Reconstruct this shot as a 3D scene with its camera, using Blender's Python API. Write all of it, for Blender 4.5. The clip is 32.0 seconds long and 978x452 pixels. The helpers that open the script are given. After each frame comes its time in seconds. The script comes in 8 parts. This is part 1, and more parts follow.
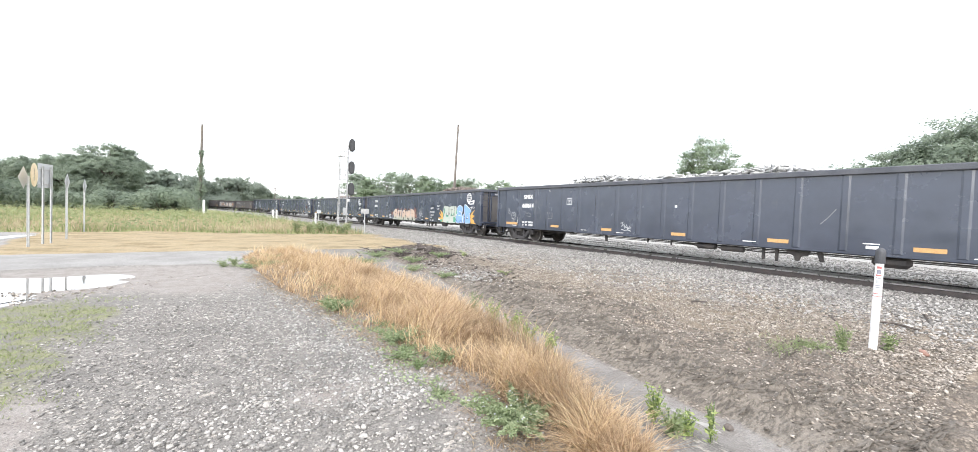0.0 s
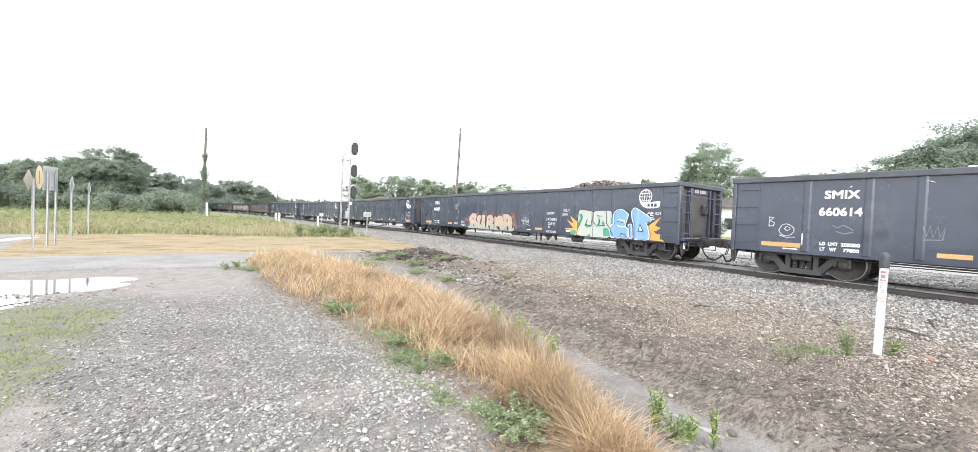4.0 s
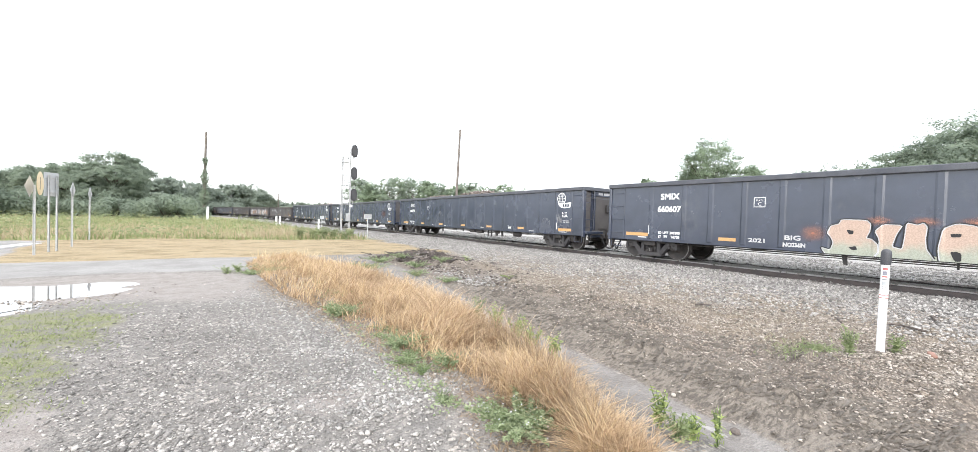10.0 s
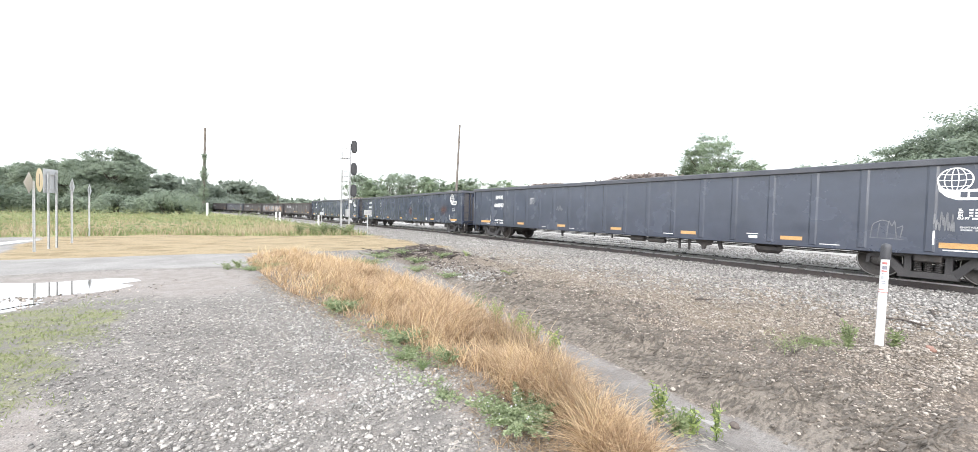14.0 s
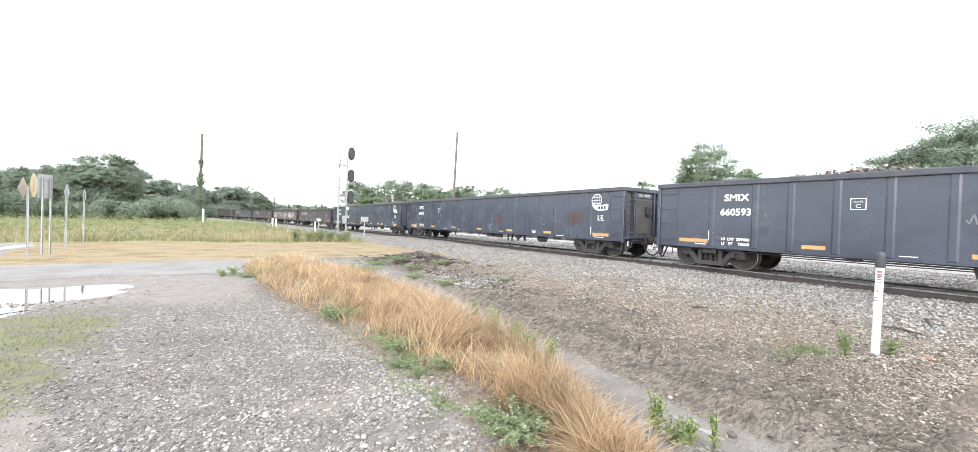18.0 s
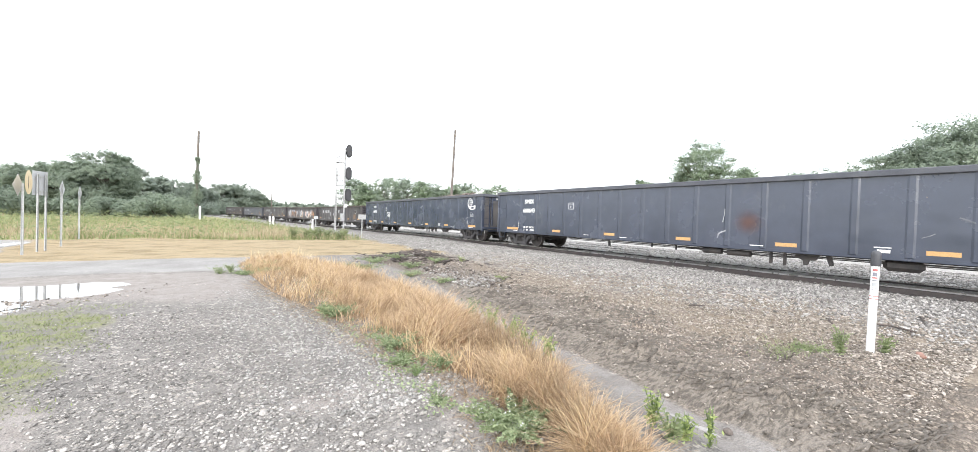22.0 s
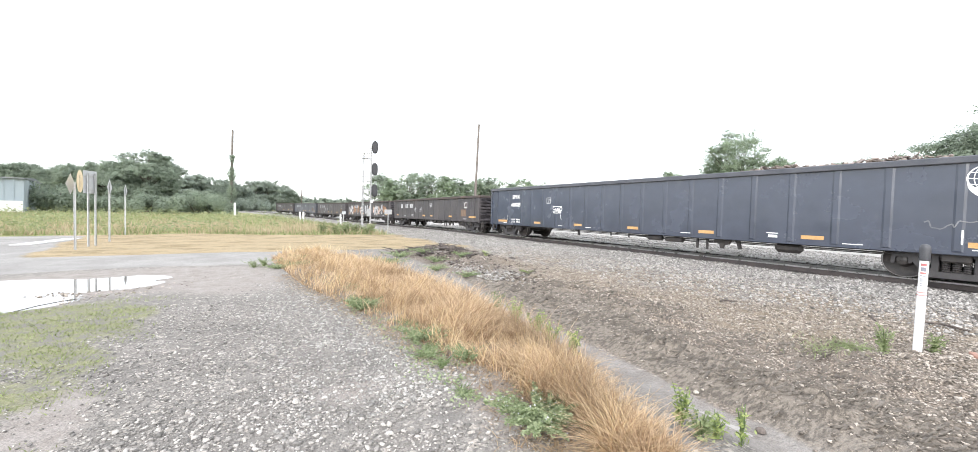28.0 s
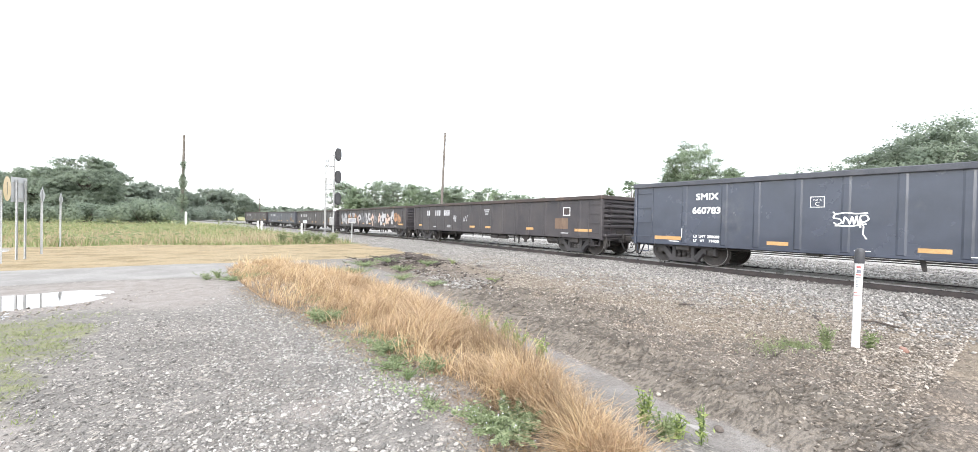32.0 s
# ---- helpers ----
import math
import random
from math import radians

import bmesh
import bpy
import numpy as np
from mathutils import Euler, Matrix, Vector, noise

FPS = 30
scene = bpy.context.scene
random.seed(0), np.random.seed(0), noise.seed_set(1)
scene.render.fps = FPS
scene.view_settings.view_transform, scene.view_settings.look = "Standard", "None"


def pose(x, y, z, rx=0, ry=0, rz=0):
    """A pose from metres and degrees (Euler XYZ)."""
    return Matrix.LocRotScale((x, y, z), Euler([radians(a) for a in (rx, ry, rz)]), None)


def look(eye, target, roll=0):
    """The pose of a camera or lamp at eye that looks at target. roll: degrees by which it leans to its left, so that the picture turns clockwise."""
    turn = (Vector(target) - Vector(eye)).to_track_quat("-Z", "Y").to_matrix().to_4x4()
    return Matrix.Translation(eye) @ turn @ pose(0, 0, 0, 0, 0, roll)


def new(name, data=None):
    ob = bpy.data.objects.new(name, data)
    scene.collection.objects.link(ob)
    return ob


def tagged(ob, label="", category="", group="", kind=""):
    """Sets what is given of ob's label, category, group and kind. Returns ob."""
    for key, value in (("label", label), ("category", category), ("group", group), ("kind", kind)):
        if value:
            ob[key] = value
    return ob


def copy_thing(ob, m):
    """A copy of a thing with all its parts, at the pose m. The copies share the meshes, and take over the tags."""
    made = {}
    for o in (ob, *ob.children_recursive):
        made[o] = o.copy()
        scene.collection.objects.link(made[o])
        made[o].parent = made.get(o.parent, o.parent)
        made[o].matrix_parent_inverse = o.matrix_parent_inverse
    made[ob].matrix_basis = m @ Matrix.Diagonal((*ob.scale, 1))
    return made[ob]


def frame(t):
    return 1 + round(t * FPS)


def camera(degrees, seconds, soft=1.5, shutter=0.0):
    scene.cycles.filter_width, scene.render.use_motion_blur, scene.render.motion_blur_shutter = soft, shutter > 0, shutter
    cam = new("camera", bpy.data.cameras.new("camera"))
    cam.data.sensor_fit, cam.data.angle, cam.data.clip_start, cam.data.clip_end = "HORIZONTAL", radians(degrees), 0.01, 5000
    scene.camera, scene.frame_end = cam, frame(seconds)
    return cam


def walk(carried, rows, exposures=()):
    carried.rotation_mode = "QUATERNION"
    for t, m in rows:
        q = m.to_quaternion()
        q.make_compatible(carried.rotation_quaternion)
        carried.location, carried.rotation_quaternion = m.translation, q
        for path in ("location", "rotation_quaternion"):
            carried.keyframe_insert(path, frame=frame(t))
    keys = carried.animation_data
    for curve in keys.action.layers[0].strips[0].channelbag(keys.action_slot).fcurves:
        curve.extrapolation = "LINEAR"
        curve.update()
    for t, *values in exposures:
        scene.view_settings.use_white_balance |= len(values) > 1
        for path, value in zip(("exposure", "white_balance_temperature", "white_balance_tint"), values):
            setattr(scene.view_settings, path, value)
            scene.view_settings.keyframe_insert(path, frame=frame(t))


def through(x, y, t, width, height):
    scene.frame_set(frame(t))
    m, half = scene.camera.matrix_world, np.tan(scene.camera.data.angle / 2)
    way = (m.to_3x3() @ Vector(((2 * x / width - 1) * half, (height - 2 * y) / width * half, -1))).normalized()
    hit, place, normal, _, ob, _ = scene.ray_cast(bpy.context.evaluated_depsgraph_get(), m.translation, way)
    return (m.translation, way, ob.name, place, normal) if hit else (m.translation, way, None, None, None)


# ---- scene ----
# World: y runs along the track, x across it, z up; the eye stands at the origin, 1.6 m over the gravel lot.
EYE = 1.6
cam = camera(100.8, 32.0, soft=0.6)
walk(cam, [(t, pose(0, 0, EYE, rx, ry, rz)) for t, rx, ry, rz in [
    (0, 88.28, -2.24, -34.59), (0.5, 88.72, -2.18, -34.32), (1, 88.96, -2.14, -34.44), (1.5, 88.75, -2.09, -34.39), (2, 88.45, -2.07, -34.4),
    (2.5, 88.25, -1.88, -34.51), (3, 88.38, -1.98, -34.22), (3.5, 88.71, -2.2, -34.25), (5.5, 88.7, -2.72, -34.5), (6, 88.62, -2.57, -35.72),
    (6.5, 89.34, -2.54, -34.87), (7, 89.01, -2.79, -34.49), (7.5, 88.19, -1.48, -33.69), (8, 88.61, -1.61, -34.43), (8.5, 88.48, -1.49, -33.79),
    (9, 88.54, -1.64, -34.06), (9.5, 88.88, -1.69, -34.47), (10, 88.89, -1.74, -34.23), (10.5, 88.5, -1.86, -34.28), (11, 88.22, -1.69, -34.25),
    (11.5, 88.67, -1.35, -34.19), (12, 88.77, -1.44, -34.4), (12.5, 88.82, -1.38, -34.35), (13, 88.8, -1.56, -34.53), (13.5, 88.57, -1.63, -34.33),
    (14, 88.25, -1.59, -34.24), (14.5, 88.6, -1.8, -34.06), (16.5, 88.86, -2.15, -34.54), (17, 88.64, -2, -34.42), (17.5, 88.49, -1.14, -34.72),
    (18, 89.28, -1.81, -34.65), (18.5, 89.12, -1.98, -34.99), (19, 89.4, -2.43, -34.75), (19.5, 89.32, -2.13, -34.91), (20, 89.29, -2.11, -35.01),
    (20.5, 89.2, -1.93, -34.9), (21, 89.18, -1.72, -34.73), (21.5, 89.25, -1.85, -34.83), (22, 89.01, -1.92, -34.96), (22.5, 89.02, -1.91, -34.69),
    (23, 89.16, -1.83, -34.37), (23.5, 89.02, -2.14, -33.93), (24, 89.14, -2.2, -35.05), (24.5, 89.52, -1.4, -34.09), (25, 88.96, -1.66, -33),
    (25.5, 89.05, -1.06, -32.04), (27.5, 88.33, -2.19, -32.71), (28, 88.09, -1.56, -31.54), (28.5, 88.39, -1.83, -32.36), (29, 88.74, -1.49, -33.03),
    (29.5, 89.08, -1.9, -34.56), (30, 89.32, -1.7, -34.28), (30.5, 89.85, -2.19, -35.31), (31, 88.32, -2.93, -35.51), (31.5, 89.04, -1.52, -35.58),
    (32, 89.36, -1.29, -36.25),
]], exposures=((0, 1.95), (32, 1.95)))

# ---- light ----
SUN_ELEVATION, SUN_AZIMUTH = radians(38), radians(222)
world = bpy.data.worlds.new("overcast_sky")
scene.world = world
world.use_nodes = True
wn = world.node_tree
sky = wn.nodes.new("ShaderNodeTexSky")
sky.sky_type, sky.sun_disc = "NISHITA", False
sky.sun_elevation, sky.sun_rotation = SUN_ELEVATION, SUN_AZIMUTH
sky.air_density, sky.dust_density, sky.ozone_density = 1.0, 1.5, 1.0
cloud = wn.nodes.new("ShaderNodeMix")
cloud.data_type = "RGBA"
cloud.inputs[0].default_value = 0.82
cloud.inputs[7].default_value = (5.6, 5.7, 5.9, 1)
wn.links.new(sky.outputs[0], cloud.inputs[6])
wn.links.new(cloud.outputs[2], wn.nodes["Background"].inputs["Color"])
wn.nodes["Background"].inputs["Strength"].default_value = 0.1
sun_lamp = bpy.data.lights.new("sun", "SUN")
sun_lamp.energy, sun_lamp.angle, sun_lamp.color = 1.0, radians(70), (1.0, 0.985, 0.975)
sun = new("sun", sun_lamp)
sun.matrix_world = look((math.sin(SUN_AZIMUTH) * 50, math.cos(SUN_AZIMUTH) * 50, 50 * math.tan(SUN_ELEVATION)), (0, 0, 0))

# ---- materials ----


def nodes_of(name):
    m = bpy.data.materials.new(name)
    m.use_nodes = True
    return m, m.node_tree, m.node_tree.nodes["Principled BSDF"]


def node(tree, kind, **values):
    n = tree.nodes.new(kind)
    for key, value in values.items():
        n.inputs[key].default_value = value
    return n


def noise_tex(tree, coords, scale, detail=6, rough=0.6):
    n = node(tree, "ShaderNodeTexNoise", Scale=scale, Detail=detail, Roughness=rough)
    tree.links.new(coords, n.inputs["Vector"])
    return n.outputs["Fac"]


def ramp(tree, fac, lo, hi):
    r = tree.nodes.new("ShaderNodeMapRange")
    r.interpolation_type = "SMOOTHSTEP"
    r.inputs["From Min"].default_value, r.inputs["From Max"].default_value = lo, hi
    tree.links.new(fac, r.inputs["Value"])
    return r.outputs["Result"]


def blend(tree, fac, a, b, mode="MIX"):
    m = tree.nodes.new("ShaderNodeMix")
    m.data_type, m.blend_type = "RGBA", mode
    for socket, value in ((m.inputs[0], fac), (m.inputs[6], a), (m.inputs[7], b)):
        if isinstance(value, (int, float)):
            socket.default_value = value
        elif isinstance(value, tuple):
            socket.default_value = (*value[:3], 1)
        else:
            tree.links.new(value, socket)
    return m.outputs[2]


def math_node(tree, op, a, b):
    m = tree.nodes.new("ShaderNodeMath")
    m.operation = op
    for socket, value in zip(m.inputs, (a, b)):
        if isinstance(value, (int, float)):
            socket.default_value = value
        else:
            tree.links.new(value, socket)
    return m.outputs[0]


def bumped(tree, shader, height, strength, distance=0.01):
    b = node(tree, "ShaderNodeBump", Strength=strength, Distance=distance)
    tree.links.new(height, b.inputs["Height"])
    tree.links.new(b.outputs[0], shader.inputs["Normal"])


def mat(name, c1, c2, scale=3.0, rough=0.7, metal=0.0, bump=0.15, fine=60.0, island=0.0, wear=None, wear_lo=0.6, wear_hi=0.75, gloss_var=0.15, spec=0.5, wear_stretch=(1, 1, 1), speckle=0.25):
    """Two base colours by a coarse noise, a fine grain on top, patches of wear, and a change from piece to piece."""
    m, tree, shader = nodes_of(name)
    coords = tree.nodes.new("ShaderNodeTexCoord").outputs["Object"]
    big = noise_tex(tree, coords, scale)
    grain = noise_tex(tree, coords, fine, 3)
    colour = blend(tree, ramp(tree, big, 0.3, 0.7), c1, c2)
    colour = blend(tree, speckle, colour, ramp(tree, grain, 0.2, 0.8), "OVERLAY")
    if wear:
        mapping = tree.nodes.new("ShaderNodeMapping")
        mapping.inputs["Scale"].default_value = wear_stretch
        tree.links.new(coords, mapping.inputs["Vector"])
        patch = noise_tex(tree, mapping.outputs[0], scale * 1.7, 9, 0.7)
        colour = blend(tree, ramp(tree, patch, wear_lo, wear_hi), colour, wear)
    if island:
        geo = tree.nodes.new("ShaderNodeNewGeometry")
        hsv = tree.nodes.new("ShaderNodeHueSaturation")
        spread = tree.nodes.new("ShaderNodeMapRange")
        spread.inputs["To Min"].default_value, spread.inputs["To Max"].default_value = 1 - island, 1 + island
        tree.links.new(geo.outputs["Random Per Island"], spread.inputs["Value"])
        tree.links.new(spread.outputs[0], hsv.inputs["Value"])
        tree.links.new(colour, hsv.inputs["Color"])
        colour = hsv.outputs[0]
    tree.links.new(colour, shader.inputs["Base Color"])
    shader.inputs["Metallic"].default_value = metal
    shader.inputs["Specular IOR Level"].default_value = spec
    tree.links.new(ramp(tree, big, 0.0, 1.0), (gl := node(tree, "ShaderNodeMapRange", **{"To Min": max(0.02, rough - gloss_var), "To Max": min(1, rough + gloss_var)})).inputs["Value"])
    tree.links.new(gl.outputs[0], shader.inputs["Roughness"])
    if bump:
        bumped(tree, shader, grain, bump)
    return m


def leaf_mat(name, c1, c2, island=0.5, through=0.3, gloss=0.25, rough=0.65):
    """Leaves or blades: colour differs from blade to blade, and light comes through."""
    m, tree, shader = nodes_of(name)
    geo = tree.nodes.new("ShaderNodeNewGeometry")
    coords = tree.nodes.new("ShaderNodeTexCoord").outputs["Object"]
    big = noise_tex(tree, coords, 0.5, 3)
    mixed = math_node(tree, "ADD", math_node(tree, "MULTIPLY", geo.outputs["Random Per Island"], island), math_node(tree, "MULTIPLY", big, 1 - island))
    colour = blend(tree, ramp(tree, mixed, 0.15, 0.85), c1, c2)
    tree.links.new(colour, shader.inputs["Base Color"])
    shader.inputs["Roughness"].default_value = rough
    shader.inputs["Specular IOR Level"].default_value = gloss
    trans = tree.nodes.new("ShaderNodeBsdfTranslucent")
    tree.links.new(colour, trans.inputs["Color"])
    mix = tree.nodes.new("ShaderNodeMixShader")
    mix.inputs[0].default_value = through
    tree.links.new(shader.outputs[0], mix.inputs[1])
    tree.links.new(trans.outputs[0], mix.inputs[2])
    tree.links.new(mix.outputs[0], tree.nodes["Material Output"].inputs["Surface"])
    return m


BLACK = mat("black_car_paint", (0.036, 0.045, 0.07), (0.052, 0.063, 0.094), 0.8, 0.24, bump=0.012, wear=(0.095, 0.1, 0.115), wear_lo=0.56, wear_hi=0.85, wear_stretch=(1, 0.6, 0.45), speckle=0.06, spec=0.9)

# The big side sheets are not quite flat.
sheet_tree = BLACK.node_tree
sheet_bump = node(sheet_tree, "ShaderNodeBump", Strength=0.5, Distance=0.03)
sheet_tree.links.new(noise_tex(sheet_tree, sheet_tree.nodes.new("ShaderNodeTexCoord").outputs["Object"], 1.1, 2), sheet_bump.inputs["Height"])
for link in [k for k in sheet_tree.links if k.to_socket.name == "Normal" and k.to_node.bl_idname == "ShaderNodeBsdfPrincipled"]:
    sheet_tree.links.new(sheet_bump.outputs[0], link.from_node.inputs["Normal"])
CHORD = mat("worn_black_chord", (0.06, 0.065, 0.08), (0.095, 0.1, 0.115), 1.5, 0.5, bump=0.1, wear=(0.16, 0.15, 0.14), wear_lo=0.6, wear_hi=0.85)
BROWN = mat("rusty_brown_paint", (0.05, 0.041, 0.04), (0.076, 0.06, 0.056), 1.0, 0.7, bump=0.15, wear=(0.135, 0.088, 0.066), wear_lo=0.52, wear_hi=0.75, wear_stretch=(1, 1, 0.3))
BROWN_DARK = mat("dark_weathered_paint", (0.046, 0.043, 0.05), (0.074, 0.067, 0.07), 1.0, 0.45, bump=0.12, wear=(0.115, 0.096, 0.088), wear_lo=0.55, wear_hi=0.8, wear_stretch=(1, 1, 0.3))
END_GREY = mat("dusty_end_sheet", (0.085, 0.08, 0.08), (0.13, 0.122, 0.118), 1.5, 0.6, bump=0.08, wear=(0.07, 0.062, 0.06), wear_lo=0.55, wear_hi=0.75, speckle=0.08)
STEEL_DARK = mat("grimy_truck_steel", (0.035, 0.033, 0.034), (0.07, 0.062, 0.057), 4.0, 0.65, bump=0.3, fine=90)
FRAME_STEEL = mat("dusty_cast_steel", (0.033, 0.032, 0.034), (0.066, 0.062, 0.063), 3.0, 0.65, bump=0.3, fine=70)
WHEEL = mat("wheel_steel", (0.05, 0.047, 0.046), (0.085, 0.075, 0.07), 5.0, 0.5, metal=0.3, bump=0.1)
TREAD = mat("bright_wheel_rim", (0.281, 0.272, 0.272), (0.383, 0.374, 0.365), 5.0, 0.35, metal=0.8, bump=0.05)
RAIL_TOP = mat("polished_rail_head", (0.34, 0.332, 0.332), (0.442, 0.433, 0.425), 3.0, 0.3, metal=0.9, bump=0.05)
RAIL = mat("rusted_rail_web", (0.045, 0.04, 0.04), (0.078, 0.064, 0.06), 3.0, 0.7, bump=0.2)
WHITE = mat("white_stencil_paint", (0.72, 0.72, 0.73), (0.82, 0.82, 0.82), 6.0, 0.5, bump=0.05, speckle=0.06)
PALE = mat("faded_white_chalk", (0.357, 0.365, 0.391), (0.51, 0.51, 0.527), 8.0, 0.7, bump=0.05)
ORANGE = mat("amber_reflective_tape", (0.5, 0.29, 0.115), (0.57, 0.355, 0.16), 4.0, 0.4, bump=0.03, wear=(0.34, 0.2, 0.095), wear_lo=0.66, wear_hi=0.8)
GALV = mat("galvanised_steel", (0.4, 0.41, 0.41), (0.5, 0.51, 0.51), 6.0, 0.6, metal=0.15, bump=0.05)
SIGN_BACK = mat("bare_aluminium_sign_back", (0.425, 0.442, 0.459), (0.51, 0.527, 0.544), 2.0, 0.55, metal=0.05, bump=0.03, speckle=0.06)
SILVER = mat("silver_mast_paint", (0.33, 0.33, 0.335), (0.43, 0.43, 0.435), 4.0, 0.5, metal=0.1, bump=0.06, wear=(0.297, 0.281, 0.264), wear_lo=0.62, wear_hi=0.8, speckle=0.06)
SIGNAL_BLACK = mat("signal_black_paint", (0.03, 0.03, 0.034), (0.05, 0.05, 0.054), 4.0, 0.55, bump=0.05)
YELLOW = mat("yellow_sign_face", (0.66, 0.52, 0.29), (0.72, 0.6, 0.4), 3.0, 0.5, bump=0.02)
WOOD = mat("weathered_pole_wood", (0.11, 0.095, 0.085), (0.2, 0.175, 0.155), 2.0, 0.85, bump=0.5, wear_stretch=(6, 6, 0.3), wear=(0.09, 0.08, 0.07))
POST = mat("white_plastic_post", (0.78, 0.78, 0.79), (0.84, 0.84, 0.84), 5.0, 0.45, bump=0.04, wear=(0.55, 0.52, 0.48), wear_lo=0.68, wear_hi=0.85, speckle=0.06)
CAP = mat("dark_grey_dome", (0.045, 0.047, 0.055), (0.065, 0.067, 0.075), 6.0, 0.5, bump=0.05)
RED = mat("red_decal", (0.42, 0.13, 0.13), (0.5, 0.18, 0.17), 6.0, 0.5, bump=0.03)
GREY_DECAL = mat("grey_decal", (0.2, 0.2, 0.24), (0.26, 0.26, 0.3), 6.0, 0.5, bump=0.03)
BRICK = mat("red_brick_wall", (0.23, 0.128, 0.0978), (0.306, 0.183, 0.145), 1.2, 0.85, bump=0.3, fine=30, wear=(0.425, 0.281, 0.23), wear_lo=0.66, wear_hi=0.72)
STONE = mat("pale_limestone", (0.34, 0.305, 0.26), (0.42, 0.39, 0.34), 2.5, 0.8, bump=0.3, wear=(0.22, 0.2, 0.18), wear_lo=0.62, wear_hi=0.8)
BARK = mat("tree_bark", (0.09, 0.075, 0.06), (0.16, 0.14, 0.12), 3.0, 0.9, bump=0.6, fine=20)
METAL_WALL = mat("pale_blue_metal_siding", (0.26, 0.31, 0.35), (0.31, 0.355, 0.39), 0.4, 0.5, bump=0.05)
METAL_ROOF = mat("grey_metal_roof", (0.17, 0.187, 0.204), (0.23, 0.238, 0.255), 0.6, 0.5, bump=0.05)
SIDING = mat("white_house_siding", (0.561, 0.561, 0.544), (0.637, 0.637, 0.62), 0.8, 0.7, bump=0.1)
SHINGLE = mat("grey_shingle_roof", (0.119, 0.115, 0.111), (0.17, 0.162, 0.157), 2.0, 0.9, bump=0.3)
DARK_GLASS = mat("dark_window_glass", (0.02, 0.025, 0.03), (0.04, 0.045, 0.05), 1.0, 0.12, bump=0)
SCRAP = mat("mixed_scrap_metal", (0.13, 0.105, 0.095), (0.3, 0.25, 0.22), 5.0, 0.6, metal=0.2, bump=0.3, island=0.5)
SCRAP_PALE = mat("pale_shredded_scrap", (0.42, 0.42, 0.42), (0.74, 0.74, 0.735), 3.0, 0.5, metal=0.2, bump=0.2, island=0.35)
PEACH = mat("peach_spray_paint", (0.51, 0.365, 0.306), (0.561, 0.425, 0.348), 1.5, 0.55, bump=0.02, wear=(0.442, 0.425, 0.34), wear_lo=0.55, wear_hi=0.7, speckle=0.06)


def haze_paint(name, colour):
    """Sprayed paint that thins out towards its edges."""
    m, tree, shader = nodes_of(name)
    coords = tree.nodes.new("ShaderNodeTexCoord")
    mapping = tree.nodes.new("ShaderNodeMapping")
    mapping.inputs["Scale"].default_value, mapping.inputs["Location"].default_value = (0, 2, 2), (0, -1, -1)
    tree.links.new(coords.outputs["Generated"], mapping.inputs["Vector"])
    length = tree.nodes.new("ShaderNodeVectorMath")
    length.operation = "LENGTH"
    tree.links.new(mapping.outputs[0], length.inputs[0])
    grain = noise_tex(tree, coords.outputs["Object"], 9.0, 5)
    cover = math_node(tree, "MULTIPLY", ramp(tree, math_node(tree, "ADD", length.outputs["Value"], math_node(tree, "MULTIPLY", grain, 0.3)), 1.05, 0.1), 0.6)
    shader.inputs["Base Color"].default_value = (*colour, 1)
    shader.inputs["Roughness"].default_value = 0.6
    clear = tree.nodes.new("ShaderNodeBsdfTransparent")
    mix = tree.nodes.new("ShaderNodeMixShader")
    tree.links.new(cover, mix.inputs[0])
    tree.links.new(clear.outputs[0], mix.inputs[1])
    tree.links.new(shader.outputs[0], mix.inputs[2])
    tree.links.new(mix.outputs[0], tree.nodes["Material Output"].inputs["Surface"])
    return m


def fade_paint(name, low, high, z0, z1):
    """Sprayed paint that goes over from one colour to another with the height on the car."""
    m, tree, shader = nodes_of(name)
    coords = tree.nodes.new("ShaderNodeTexCoord").outputs["Object"]
    sep = tree.nodes.new("ShaderNodeSeparateXYZ")
    tree.links.new(coords, sep.inputs[0])
    grain = noise_tex(tree, coords, 3.0, 5)
    at = math_node(tree, "ADD", sep.outputs[2], math_node(tree, "MULTIPLY", math_node(tree, "SUBTRACT", grain, 0.5), 0.5))
    colour = blend(tree, ramp(tree, at, z0, z1), low, high)
    colour = blend(tree, 0.2, colour, ramp(tree, noise_tex(tree, coords, 40.0, 3), 0.2, 0.8), "OVERLAY")
    tree.links.new(colour, shader.inputs["Base Color"])
    shader.inputs["Roughness"].default_value = 0.55
    return m


